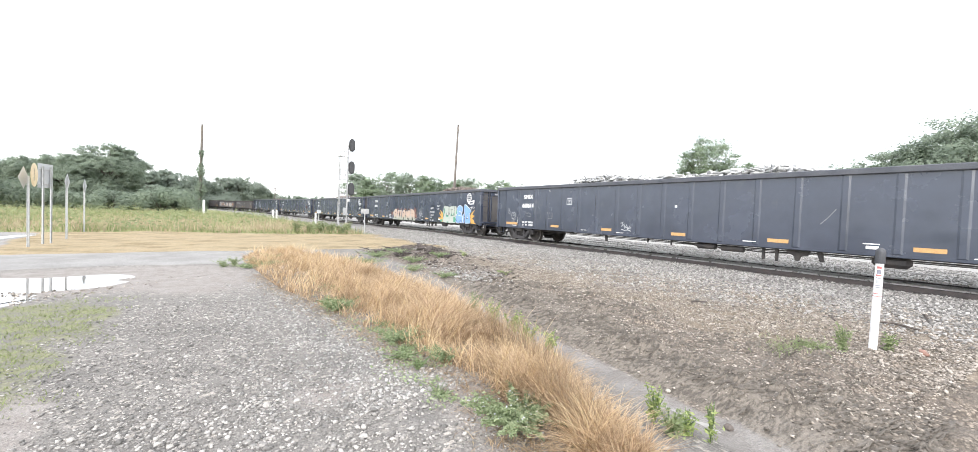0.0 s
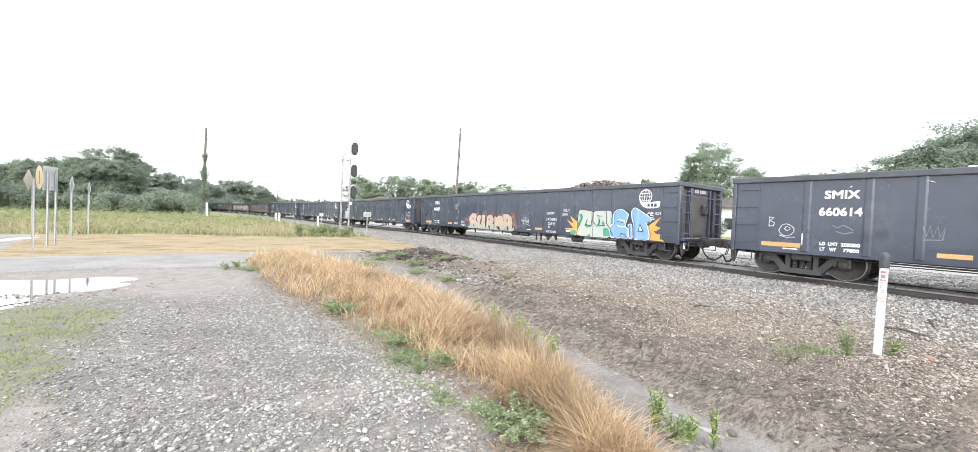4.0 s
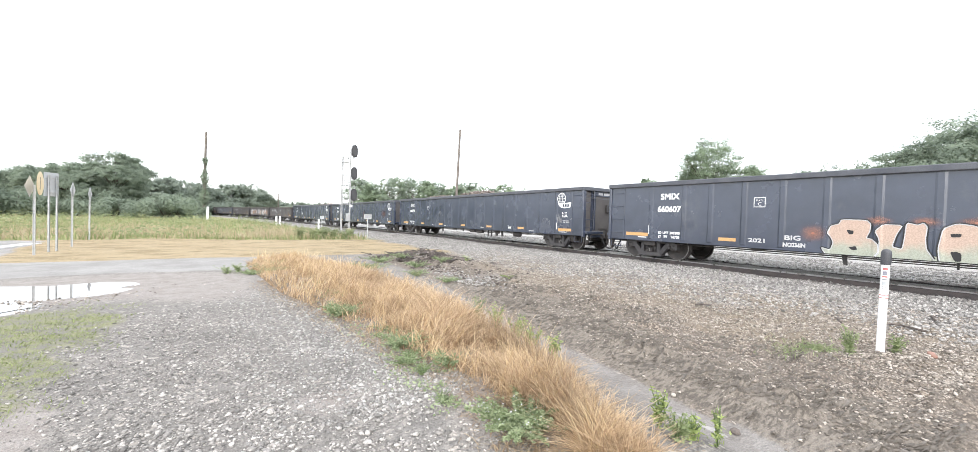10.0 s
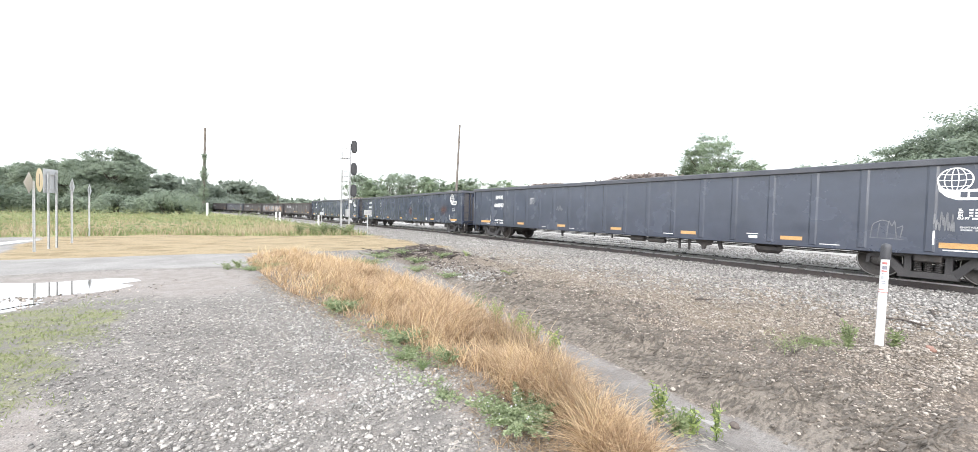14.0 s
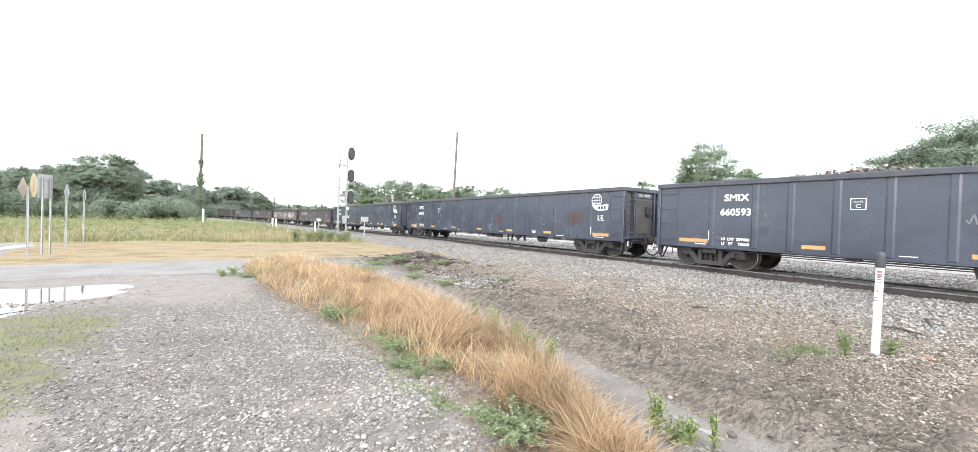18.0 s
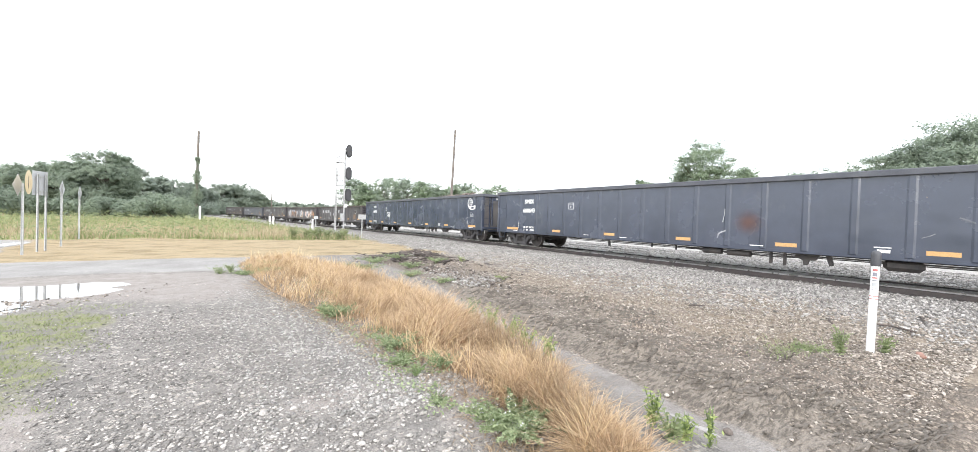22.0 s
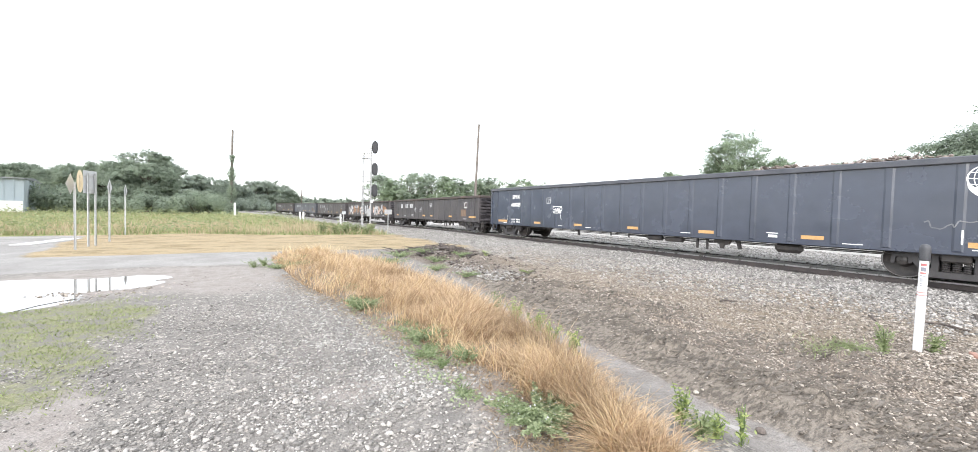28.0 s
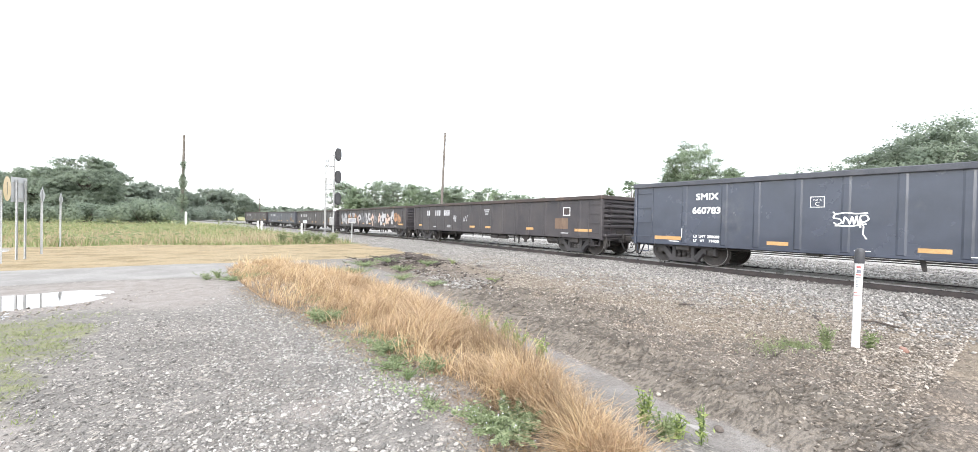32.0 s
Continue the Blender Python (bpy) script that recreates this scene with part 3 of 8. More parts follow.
def ground_material():
    m, tree, shader = nodes_of("lot_ground")
    coords = tree.nodes.new("ShaderNodeTexCoord").outputs["Object"]
    n1, n2, n3, n4 = (noise_tex(tree, coords, s, d, 0.65) for s, d in ((0.7, 6), (4.0, 6), (22.0, 5), (90.0, 3)))

    def pebbles(scale):
        v = node(tree, "ShaderNodeTexVoronoi", Scale=scale, Randomness=1.0)
        tree.links.new(coords, v.inputs["Vector"])
        bw = tree.nodes.new("ShaderNodeSeparateColor")
        tree.links.new(v.outputs["Color"], bw.inputs[0])
        return v.outputs["Distance"], bw.outputs[0]

    d1, r1 = pebbles(48.0)
    d2, r2 = pebbles(24.0)
    d3, r3 = pebbles(19.0)
    d4, r4 = pebbles(38.0)
    # Cell rims go dark: the shade between stones, put into the colour.
    gap_shade, fine_gap_shade = ramp(tree, d3, 0.75, 0.35), ramp(tree, d4, 0.75, 0.35)
    stones = blend(tree, ramp(tree, r1, 0.0, 1.0), (0.118, 0.111, 0.103), (0.275, 0.258, 0.238))
    stones = blend(tree, ramp(tree, r2, 0.86, 0.93), stones, (0.419, 0.384, 0.343))
    lot = blend(tree, ramp(tree, n2, 0.35, 0.7), stones, (0.185, 0.173, 0.16))
    lot = blend(tree, math_node(tree, "MULTIPLY", ramp(tree, n1, 0.5, 0.7), 0.45), lot, (0.255, 0.231, 0.208))
    lot = blend(tree, 0.22, lot, ramp(tree, noise_tex(tree, coords, 0.9, 3), 0.2, 0.62), "MULTIPLY")

    rows = tree.nodes.new("ShaderNodeMapping")
    rows.inputs["Scale"].default_value, rows.inputs["Rotation"].default_value = (0.4, 0.8, 1.0), (0, 0, 0.22)
    tree.links.new(coords, rows.inputs["Vector"])
    swaths = noise_tex(tree, rows.outputs[0], 1.8, 7, 0.7)

    stretch = tree.nodes.new("ShaderNodeMapping")
    stretch.inputs["Scale"].default_value, stretch.inputs["Rotation"].default_value = (1.0, 2.6, 1.0), (0, 0, 0.9)
    tree.links.new(coords, stretch.inputs["Vector"])
    # Streak colour: wet mud, plus the shade of its pits painted in.
    streaks = noise_tex(tree, stretch.outputs[0], 13.0, 4, 0.6)

    def layer(colour_a, colour_b, fac):
        return blend(tree, fac, colour_a, colour_b)

    covers = [
        layer((0.22, 0.212, 0.202), (0.29, 0.281, 0.27), ramp(tree, n1, 0.35, 0.65)),
        layer(blend(tree, ramp(tree, n3, 0.3, 0.7), (0.27, 0.205, 0.12), (0.37, 0.3, 0.19)), (0.19, 0.145, 0.075), math_node(tree, "MULTIPLY", ramp(tree, swaths, 0.45, 0.62), 0.85)),
        layer(blend(tree, ramp(tree, n3, 0.3, 0.7), (0.15, 0.16, 0.085), (0.24, 0.235, 0.14)), (0.17, 0.16, 0.145), ramp(tree, n2, 0.42, 0.62)),
        layer(blend(tree, fine_gap_shade, (0.1, 0.084, 0.07), blend(tree, ramp(tree, r4, 0.0, 1.0), (0.145, 0.12, 0.098), (0.32, 0.27, 0.22))), (0.15, 0.13, 0.112), math_node(tree, "MULTIPLY", ramp(tree, n2, 0.45, 0.62), 0.8)),
        layer((0.175, 0.159, 0.145), (0.235, 0.22, 0.205), ramp(tree, n2, 0.35, 0.65)),
    ]
    covers += [
        layer(blend(tree, gap_shade, (0.125, 0.118, 0.111), blend(tree, ramp(tree, r3, 0.0, 1.0), (0.21, 0.2, 0.189), (0.43, 0.415, 0.392))), (0.32, 0.302, 0.276), math_node(tree, "MULTIPLY", ramp(tree, n1, 0.45, 0.75), 0.5)),
        layer((0.215, 0.192, 0.175), (0.28, 0.258, 0.24), ramp(tree, n2, 0.3, 0.7)),
        layer((0.166, 0.207, 0.0664), (0.349, 0.307, 0.158), ramp(tree, n1, 0.35, 0.65)),
        layer((0.096, 0.083, 0.069), (0.2, 0.174, 0.146), ramp(tree, math_node(tree, "ADD", math_node(tree, "MULTIPLY", n2, 0.35), math_node(tree, "MULTIPLY", streaks, 0.65)), 0.42, 0.56)),
        layer(blend(tree, fine_gap_shade, (0.118, 0.097, 0.077), blend(tree, ramp(tree, r4, 0.0, 1.0), (0.178, 0.147, 0.115), (0.335, 0.285, 0.225))), (0.225, 0.188, 0.147), math_node(tree, "MULTIPLY", ramp(tree, n2, 0.4, 0.6), 0.7)),
        # Pale gravel, raised in colour to make up for shade under the cars.
        layer((0.26, 0.252, 0.24), (0.42, 0.41, 0.39), ramp(tree, n3, 0.3, 0.7)),
        layer((0.1, 0.095, 0.09), (0.18, 0.17, 0.16), ramp(tree, n3, 0.35, 0.65)),
    ]
    colour = lot
    wobble = math_node(tree, "MULTIPLY", math_node(tree, "SUBTRACT", math_node(tree, "ADD", math_node(tree, "MULTIPLY", n3, 0.5), math_node(tree, "MULTIPLY", n2, 0.5)), 0.5), 1.3)
    shares = []
    for name in ("cover_a", "cover_b", "cover_c"):
        at = tree.nodes.new("ShaderNodeAttribute")
        at.attribute_name = name
        sep = tree.nodes.new("ShaderNodeSeparateColor")
        tree.links.new(at.outputs["Color"], sep.inputs[0])
        shares += [sep.outputs[0], sep.outputs[1], sep.outputs[2], at.outputs["Alpha"]]
    for share, cover in zip(shares, covers):
        edge = ramp(tree, math_node(tree, "ADD", share, math_node(tree, "MULTIPLY", wobble, ramp(tree, share, 0.0, 0.25))), 0.3, 0.7)
        colour = blend(tree, edge, colour, cover)
    colour = blend(tree, 0.3, colour, ramp(tree, n4, 0.25, 0.75), "OVERLAY")
    tree.links.new(colour, shader.inputs["Base Color"])
    gloss = node(tree, "ShaderNodeMapRange", **{"To Min": 0.82, "To Max": 0.38})
    tree.links.new(shares[4], gloss.inputs["Value"])
    tree.links.new(gloss.outputs[0], shader.inputs["Roughness"])
    shader.inputs["Specular IOR Level"].default_value = 0.3
    relief = math_node(tree, "ADD", math_node(tree, "ADD", math_node(tree, "MULTIPLY", d1, -0.4), math_node(tree, "MULTIPLY", d4, -0.8)), math_node(tree, "ADD", n3, math_node(tree, "MULTIPLY", n4, 0.4)))
    rills = math_node(tree, "MULTIPLY", math_node(tree, "MULTIPLY", noise_tex(tree, stretch.outputs[0], 5.0, 5, 0.6), 5.0), shares[3])
    relief = math_node(tree, "ADD", relief, rills)
    bumped(tree, shader, relief, 0.55, 0.02)
    return m


def build_ground():
    xs = lines((-2600, -600, 400), (-600, -120, 60), (-120, -40, 8), (-40, -12, 1.0), (-12, -5, 0.3), (-5, 3, 0.11), (3, 5.6, 0.026), (5.6, 8, 0.045), (8, 13.4, 0.2), (13.4, 13.8, 0.05), (13.8, 22, 0.3), (22, 30, 0.8), (30, 130, 6), (130, 600, 60), (600, 2600, 400))
    ys = lines((-600, -40, 70), (-40, -4, 3), (-4, 0.4, 0.35), (0.4, 3.6, 0.026), (3.6, 7.5, 0.045), (7.5, 9, 0.1), (9, 18, 0.18), (18, 30, 0.35), (30, 70, 1.2), (70, 200, 6), (200, 800, 60), (800, 3200, 400))
    gx, gy = np.meshgrid(xs, ys)
    gz = ground_z(gx, gy)
    verts = np.stack([gx, gy, gz], -1).reshape(-1, 3)
    nx, ny = len(xs), len(ys)
    i = (np.arange(ny - 1)[:, None] * nx + np.arange(nx - 1)[None]).ravel()
    me = array_mesh("ground", verts, np.stack([i, i + 1, i + 1 + nx, i + nx], -1), ground_material())
    masks = ground_masks(gx, gy).reshape(-1, 12)
    for name, cols in (("cover_a", masks[:, :4]), ("cover_b", masks[:, 4:8]), ("cover_c", masks[:, 8:])):
        layer = me.color_attributes.new(name, "FLOAT_COLOR", "POINT")
        layer.data.foreach_set("color", cols.astype(np.float32).ravel())
    me.polygons.foreach_set("use_smooth", [True] * len(me.polygons))
    tagged(new("ground", me), "grey gravel lot, muddy trackside and dry verge", "ground", kind="structure")


build_ground()

# Loose stones, grass and other scatter, each a mesh of many small pieces.
RNG = np.random.default_rng(7)
ICO = bmesh.new()
bmesh.ops.create_icosphere(ICO, subdivisions=1, radius=1.0)
ICO_V = np.array([v.co[:] for v in ICO.verts])
ICO_F = np.array([[v.index for v in f.verts] for f in ICO.faces])
ICO.free()
OCT_V = np.array([(1, 0, 0), (-1, 0, 0), (0, 1, 0), (0, -1, 0), (0, 0, 1), (0, 0, -1)], float)
OCT_F = np.array([(0, 2, 4), (2, 1, 4), (1, 3, 4), (3, 0, 4), (2, 0, 5), (1, 2, 5), (3, 1, 5), (0, 3, 5)])


def spin(n, rng):
    """n random turns."""
    q = rng.normal(size=(n, 4))
    q /= np.linalg.norm(q, axis=1, keepdims=True)
    w, x, y, z = q.T
    return np.stack([np.stack([1 - 2 * (y * y + z * z), 2 * (x * y - z * w), 2 * (x * z + y * w)], -1), np.stack([2 * (x * y + z * w), 1 - 2 * (x * x + z * z), 2 * (y * z - x * w)], -1), np.stack([2 * (x * z - y * w), 2 * (y * z + x * w), 1 - 2 * (x * x + y * y)], -1)], 1)


def stones(name, x, y, size, material, label, detail=True, flat=0.6, sink=0.25):
    n = len(x)
    bv, bf = (ICO_V, ICO_F) if detail else (OCT_V, OCT_F)
    v = bv[None] * (1 + 0.28 * RNG.normal(size=(n, len(bv), 1)))
    v = v * (RNG.uniform(0.6, 1.25, (n, 1, 3)) * size[:, None, None])
    v = np.einsum("nij,nkj->nki", spin(n, RNG), v)
    v[..., 2] *= flat
    v += np.stack([x, y, ground_z(x, y) + size * flat * (0.75 - sink)], -1)[:, None]
    f = (bf[None] + np.arange(n)[:, None, None] * len(bv)).reshape(-1, 3)
    return tagged(new(name, array_mesh(name, v.reshape(-1, 3), f, material)), label, "gravel", kind="stuff")


def stone_mat(name, dark, mid, light, share):
    m, tree, shader = nodes_of(name)
    geo = tree.nodes.new("ShaderNodeNewGeometry")
    coords = tree.nodes.new("ShaderNodeTexCoord").outputs["Object"]
    r = geo.outputs["Random Per Island"]
    colour = blend(tree, ramp(tree, r, 0.0, 0.6), dark, mid)
    colour = blend(tree, ramp(tree, r, 1 - share - 0.05, 1 - share + 0.05), colour, light)
    colour = blend(tree, 0.35, colour, ramp(tree, noise_tex(tree, coords, 60, 4), 0.25, 0.75), "OVERLAY")
    colour = blend(tree, 0.22, colour, ramp(tree, noise_tex(tree, coords, 0.9, 3), 0.2, 0.62), "MULTIPLY")
    tree.links.new(colour, shader.inputs["Base Color"])
    shader.inputs["Roughness"].default_value = 0.8
    return m


LOT_STONE = stone_mat("lot_stones", (0.135, 0.128, 0.12), (0.28, 0.264, 0.246), (0.44, 0.417, 0.387), 0.28)
BALLAST_STONE = stone_mat("ballast_stones", (0.145, 0.138, 0.13), (0.315, 0.3, 0.282), (0.45, 0.433, 0.41), 0.27)
PALE_STONE = stone_mat("pale_ballast_stones", (0.2, 0.193, 0.183), (0.31, 0.3, 0.283), (0.43, 0.415, 0.393), 0.3)
MUD_LIP = stone_mat("wet_mud_lips", (0.115, 0.101, 0.087), (0.15, 0.133, 0.115), (0.175, 0.155, 0.134), 0.1)
MUD_STONE = stone_mat("trackside_stones", (0.125, 0.109, 0.093), (0.29, 0.252, 0.212), (0.45, 0.402, 0.35), 0.34)


def near_scatter(n, x0, x1, y0, y1, power=1.6):
    """Places in a stretch of ground, closer together towards the near end."""
    y = y0 + (y1 - y0) * RNG.random(n) ** power
    return x0 + (x1 - x0) * RNG.random(n), y


def build_scatter():
    x, y = near_scatter(110000, -3.6, 2.3, 1.7, 11.5, 1.75)
    covers = ground_masks(x, y)
    keep = covers[:, [0, 2, 4]].max(-1) < RNG.random(len(x)) * 0.8 + 0.1
    keep &= (RNG.random(len(x)) < (0.7 + 0.35 * ripple(x, y, 0.7, 2.0) + 0.3 * ripple(x, y, 0.2, 5.0)).clip(0.2, 1)) & (RNG.random(len(x)) > 0.75 * covers[:, 6]) & (RNG.random(len(x)) > 0.9 * smooth(7.2, 8.6, y + 0.4 * ripple(x, y, 0.8, 3.0)) * smooth(1.3, 0.6, x))
    keep &= x < 1.62 + 0.02 * y + 0.4 * RNG.random(len(x))
    x, y = x[keep], y[keep]
    for near in (y < 3.8, y >= 3.8):
        stones("lot_gravel", x[near], y[near], RNG.gamma(3.6, 0.0027, near.sum()).clip(0.005, 0.027), LOT_STONE, "loose grey and white gravel on the lot", bool(y[near].mean() < 3.8), 0.55, 0.4)
    x, y = near_scatter(60000, 3.5, 11.0, 0.6, 16, 1.4)
    keep = (x > ditch_x(y) + 0.35) & (RNG.random(len(x)) < 0.1 + 0.9 * smooth(4.7, 7.2, x + 0.6 * ripple(x, y, 1.2, 8.0)))
    stones("trackside_gravel", x[keep], y[keep], RNG.gamma(3.0, 0.0045, keep.sum()).clip(0.006, 0.036), MUD_STONE, "brownish gravel trodden into the mud", False, 0.6, 0.35)
    x, y = near_scatter(70000, 3.6, 9.0, 0.6, 11, 1.4)
    keep = (x > ditch_x(y) + 0.6) & (RNG.random(len(x)) < 0.12 + 0.75 * smooth(0.7, 2.6, x - ditch_x(y) + 0.5 * ripple(x, y, 0.6, 4.0)))
    stones("trackside_grit", x[keep], y[keep], RNG.gamma(3.0, 0.0031, keep.sum()).clip(0.004, 0.016), MUD_STONE, "small brownish pebbles trodden into the mud", False, 0.6, 0.35)
    x, y = near_scatter(16000, 0.2, 2.0, 3.0, 9.6, 1.3)
    keep = (x < strip(y)[0] - strip(y)[1] + 0.05) & (RNG.random(len(x)) < 0.25 + 0.75 * smooth(0.4, 1.2, x + 0.4 * ripple(x, y, 0.5, 2.0)))
    stones("lot_gravel", x[keep], y[keep], RNG.gamma(3.6, 0.0032, keep.sum()).clip(0.006, 0.026), PALE_STONE, "loose pale gravel beside the dry grass", False, 0.55, 0.35)
    # The same gravel goes on behind the eye, to the side of the lot.
    own = np.random.default_rng(63)
    x, y = -9 + 10.6 * own.random(30000), -5 + 6.9 * own.random(30000)
    keep = own.random(30000) < 0.25 + 0.75 * smooth(-4.5, -2.5, x)
    stones("lot_gravel", x[keep], y[keep], own.gamma(3.6, 0.0029, keep.sum()).clip(0.006, 0.027), LOT_STONE, "loose grey and white gravel on the lot", False, 0.55, 0.4)
    # Clods that stand out of the puddle in bars, and lie along its shore.
    own = np.random.default_rng(58)
    x, y = np.append(-2.6 + 0.34 * own.normal(size=190), -2.0 + 0.75 * own.normal(size=230)), np.append(9.75 + 0.25 * own.normal(size=190), own.normal(size=230) * 0.22)
    y[190:] += 9.35 + 0.75 * (x[190:] + 2.0)
    stones("puddle_clods", x, y, own.gamma(3.0, 0.0045, len(x)).clip(0.006, 0.026), MUD_STONE, "small clods and stones in the puddle and on its shore", False, 0.6, 0.2)
    # A patch of washed pale stones on the bank.
    x, y = 5.55 + 0.32 * RNG.normal(size=700), 9.1 + 0.75 * RNG.normal(size=700)
    stones("washed_stones", x, y, RNG.gamma(4.0, 0.006, len(x)).clip(0.012, 0.05), PALE_STONE, "patch of pale washed stones on the muddy bank", False, 0.7, 0.3)
    y = 34 * RNG.random(54000) ** 1.25 - 0.5
    x = 8.0 + 5.3 * RNG.random(54000) ** 0.8
    keep = RNG.random(len(x)) < ground_masks(x, y)[:, 5]
    stones("track_ballast", x[keep], y[keep], RNG.gamma(4.0, 0.005, keep.sum()).clip(0.011, 0.042), BALLAST_STONE, "crushed grey ballast stone beside the rail", False, 0.8, 0.3)
    y, x = 42 * RNG.random(34000) ** 1.3 - 2, 15.0 + 6.3 * RNG.random(34000)
    stones("far_track_ballast", x, y, RNG.gamma(4.0, 0.0058, len(x)).clip(0.012, 0.045), PALE_STONE, "pale ballast between the two tracks", False, 0.8, 0.3)


def build_mud_scales():
    """Curved lips of wet mud, raised on one side, where the ground was churned and washed."""
    own = np.random.default_rng(91)
    x, y = 3.4 + 5.0 * own.random(15000), 0.5 + 8.5 * own.random(15000) ** 1.3
    off = x - ditch_x(y)
    share = 0.75 * smooth(0.45, 0.9, off) * smooth(3.4, 1.2, off + 0.8 * ripple(x, y, 0.8, 3.0)) * (0.5 + 0.65 * ripple(x, y, 0.5, 3.0)).clip(0.05, 1)
    keep = own.random(len(x)) < share
    x, y = x[keep], y[keep]
    n, k = len(x), 6
    width, rise = 0.018 + 0.06 * own.random(n) ** 1.5, 0.014 + 0.024 * own.random(n)
    turn = -0.35 + 0.32 * own.normal(size=n)
    t = np.linspace(-1, 1, k)[None]
    along, bow = width[:, None] * t, -(0.35 + 0.3 * own.random(n))[:, None] * width[:, None] * (1 - t ** 2)
    height = rise[:, None] * (1 - t ** 2) ** 0.6 * (0.8 + 0.4 * own.random((n, k)))
    rows = []
    for back, up in ((0.002, 0.0), (-0.01, 1.0), (0.03, 0.0)):
        u, v = along * (1 if back < 0.01 else 0.8), bow + back
        px = x[:, None] + u * np.cos(turn)[:, None] - v * np.sin(turn)[:, None]
        py = y[:, None] + u * np.sin(turn)[:, None] + v * np.cos(turn)[:, None]
        rows.append(np.stack([px, py, ground_z(px, py) + height * up - 0.006 * (1 - up)], -1))
    v = np.stack(rows, 1).reshape(-1, 3)
    i = np.arange(k - 1)
    q = np.concatenate([np.stack([r * k + i, r * k + i + 1, (r + 1) * k + i + 1, (r + 1) * k + i], -1) for r in (0, 1)])
    q = (q[None] + (np.arange(n) * 3 * k)[:, None, None]).reshape(-1, 4)
    tagged(new("mud_scales", array_mesh("mud_scales", v, q, MUD_LIP)), "curved lips of wet churned mud beside the ditch", "mud", kind="stuff")


def blades(name, x, y, z, height, width, lean, material, label, category, curl=0.6, seg=3, heading=None):
    """Blades of grass: narrow ribbons that bend over, one island each."""
    n = len(x)
    a, b = RNG.random(n) * math.tau, RNG.random(n) * math.tau
    if heading is not None:
        a = heading + (a - math.pi) * 0.62
    rows = []
    for k in range(seg + 1):
        t = k / seg
        out = lean * height * (t ** (1 + curl))
        up = height * t * (1 - 0.25 * lean * t)
        w = width * (1 - t) ** 0.7 * 0.5 + 0.0006
        cx, cy, cz = x + np.cos(a) * out, y + np.sin(a) * out, z + up
        rows += [np.stack([cx - np.cos(b) * w, cy - np.sin(b) * w, cz], -1), np.stack([cx + np.cos(b) * w, cy + np.sin(b) * w, cz], -1)]
    v = np.stack(rows, 1).reshape(-1, 3)
    base = (np.arange(n) * 2 * (seg + 1))[:, None]
    q = np.concatenate([base + np.array([[2 * k, 2 * k + 1, 2 * k + 3, 2 * k + 2]]) for k in range(seg)], 0)
    return tagged(new(name, array_mesh(name, v, q, material)), label, category, kind="stuff")


def leaf_cards(centres, size, rng, up=0.3, ratio=0.6, facing=None):
    """Small pointed leaves: arrays of verts and quads. facing: the way each one looks, if not at random."""
    n = len(centres)
    m = spin(n, rng)
    u, w = m[:, 0].copy(), m[:, 1].copy()
    if facing is not None:
        f = facing + rng.normal(size=(n, 3)) * 0.45
        f /= np.linalg.norm(f, axis=1, keepdims=True)
        u = np.cross(f, m[:, 2])
        u /= np.linalg.norm(u, axis=1, keepdims=True) + 1e-9
        w = np.cross(f, u)
    else:
        u[:, 2] *= 1 - up
    u = u * size[:, None]
    w = w * size[:, None] * ratio
    v = np.stack([centres - u, centres + w * 0.5 - u * 0.1, centres + u, centres - w * 0.5 - u * 0.1], 1).reshape(-1, 3)
    return v, np.arange(n * 4).reshape(-1, 4)


STALK = leaf_mat("pale_straw_stalks", (0.5, 0.36, 0.2), (0.72, 0.57, 0.37), 0.8, 0.4)
THATCH = leaf_mat("brown_thatch", (0.24, 0.17, 0.11), (0.45, 0.35, 0.24), 0.8, 0.3)
MOSS = leaf_mat("pale_lot_grass", (0.17, 0.2, 0.09), (0.31, 0.355, 0.16), 0.7, 0.45)


def strip(y):
    """Middle and half width of the dry grass strip."""
    a = np.interp(y, (1.2, 2.0, 2.8, 3.25, 3.64, 4.44, 5.9, 8.8, 13.3, 15.5), (1.84, 1.9, 2.06, 2.07, 1.93, 1.84, 1.66, 1.28, 0.95, 1.4))
    b = np.interp(y, (1.2, 1.8, 2.4, 3.2, 4.5, 6.7, 9.1, 12.7, 15.5), (1.98, 2.1, 2.38, 2.82, 3.15, 3.4, 3.4, 2.9, 2.4))
    return (a + b) / 2, (b - a) / 2


def straw_share(x, y):
    """How much of the meadow has gone to straw."""
    return smooth(-0.55, 0.2, ripple(x, y, 3.3, 5.0) + 0.5 * ripple(x, y, 1.2, 2.0) + 0.05 * (x + 4)) * smooth(26.6, 27.8, y) * smooth(52, 36, y)


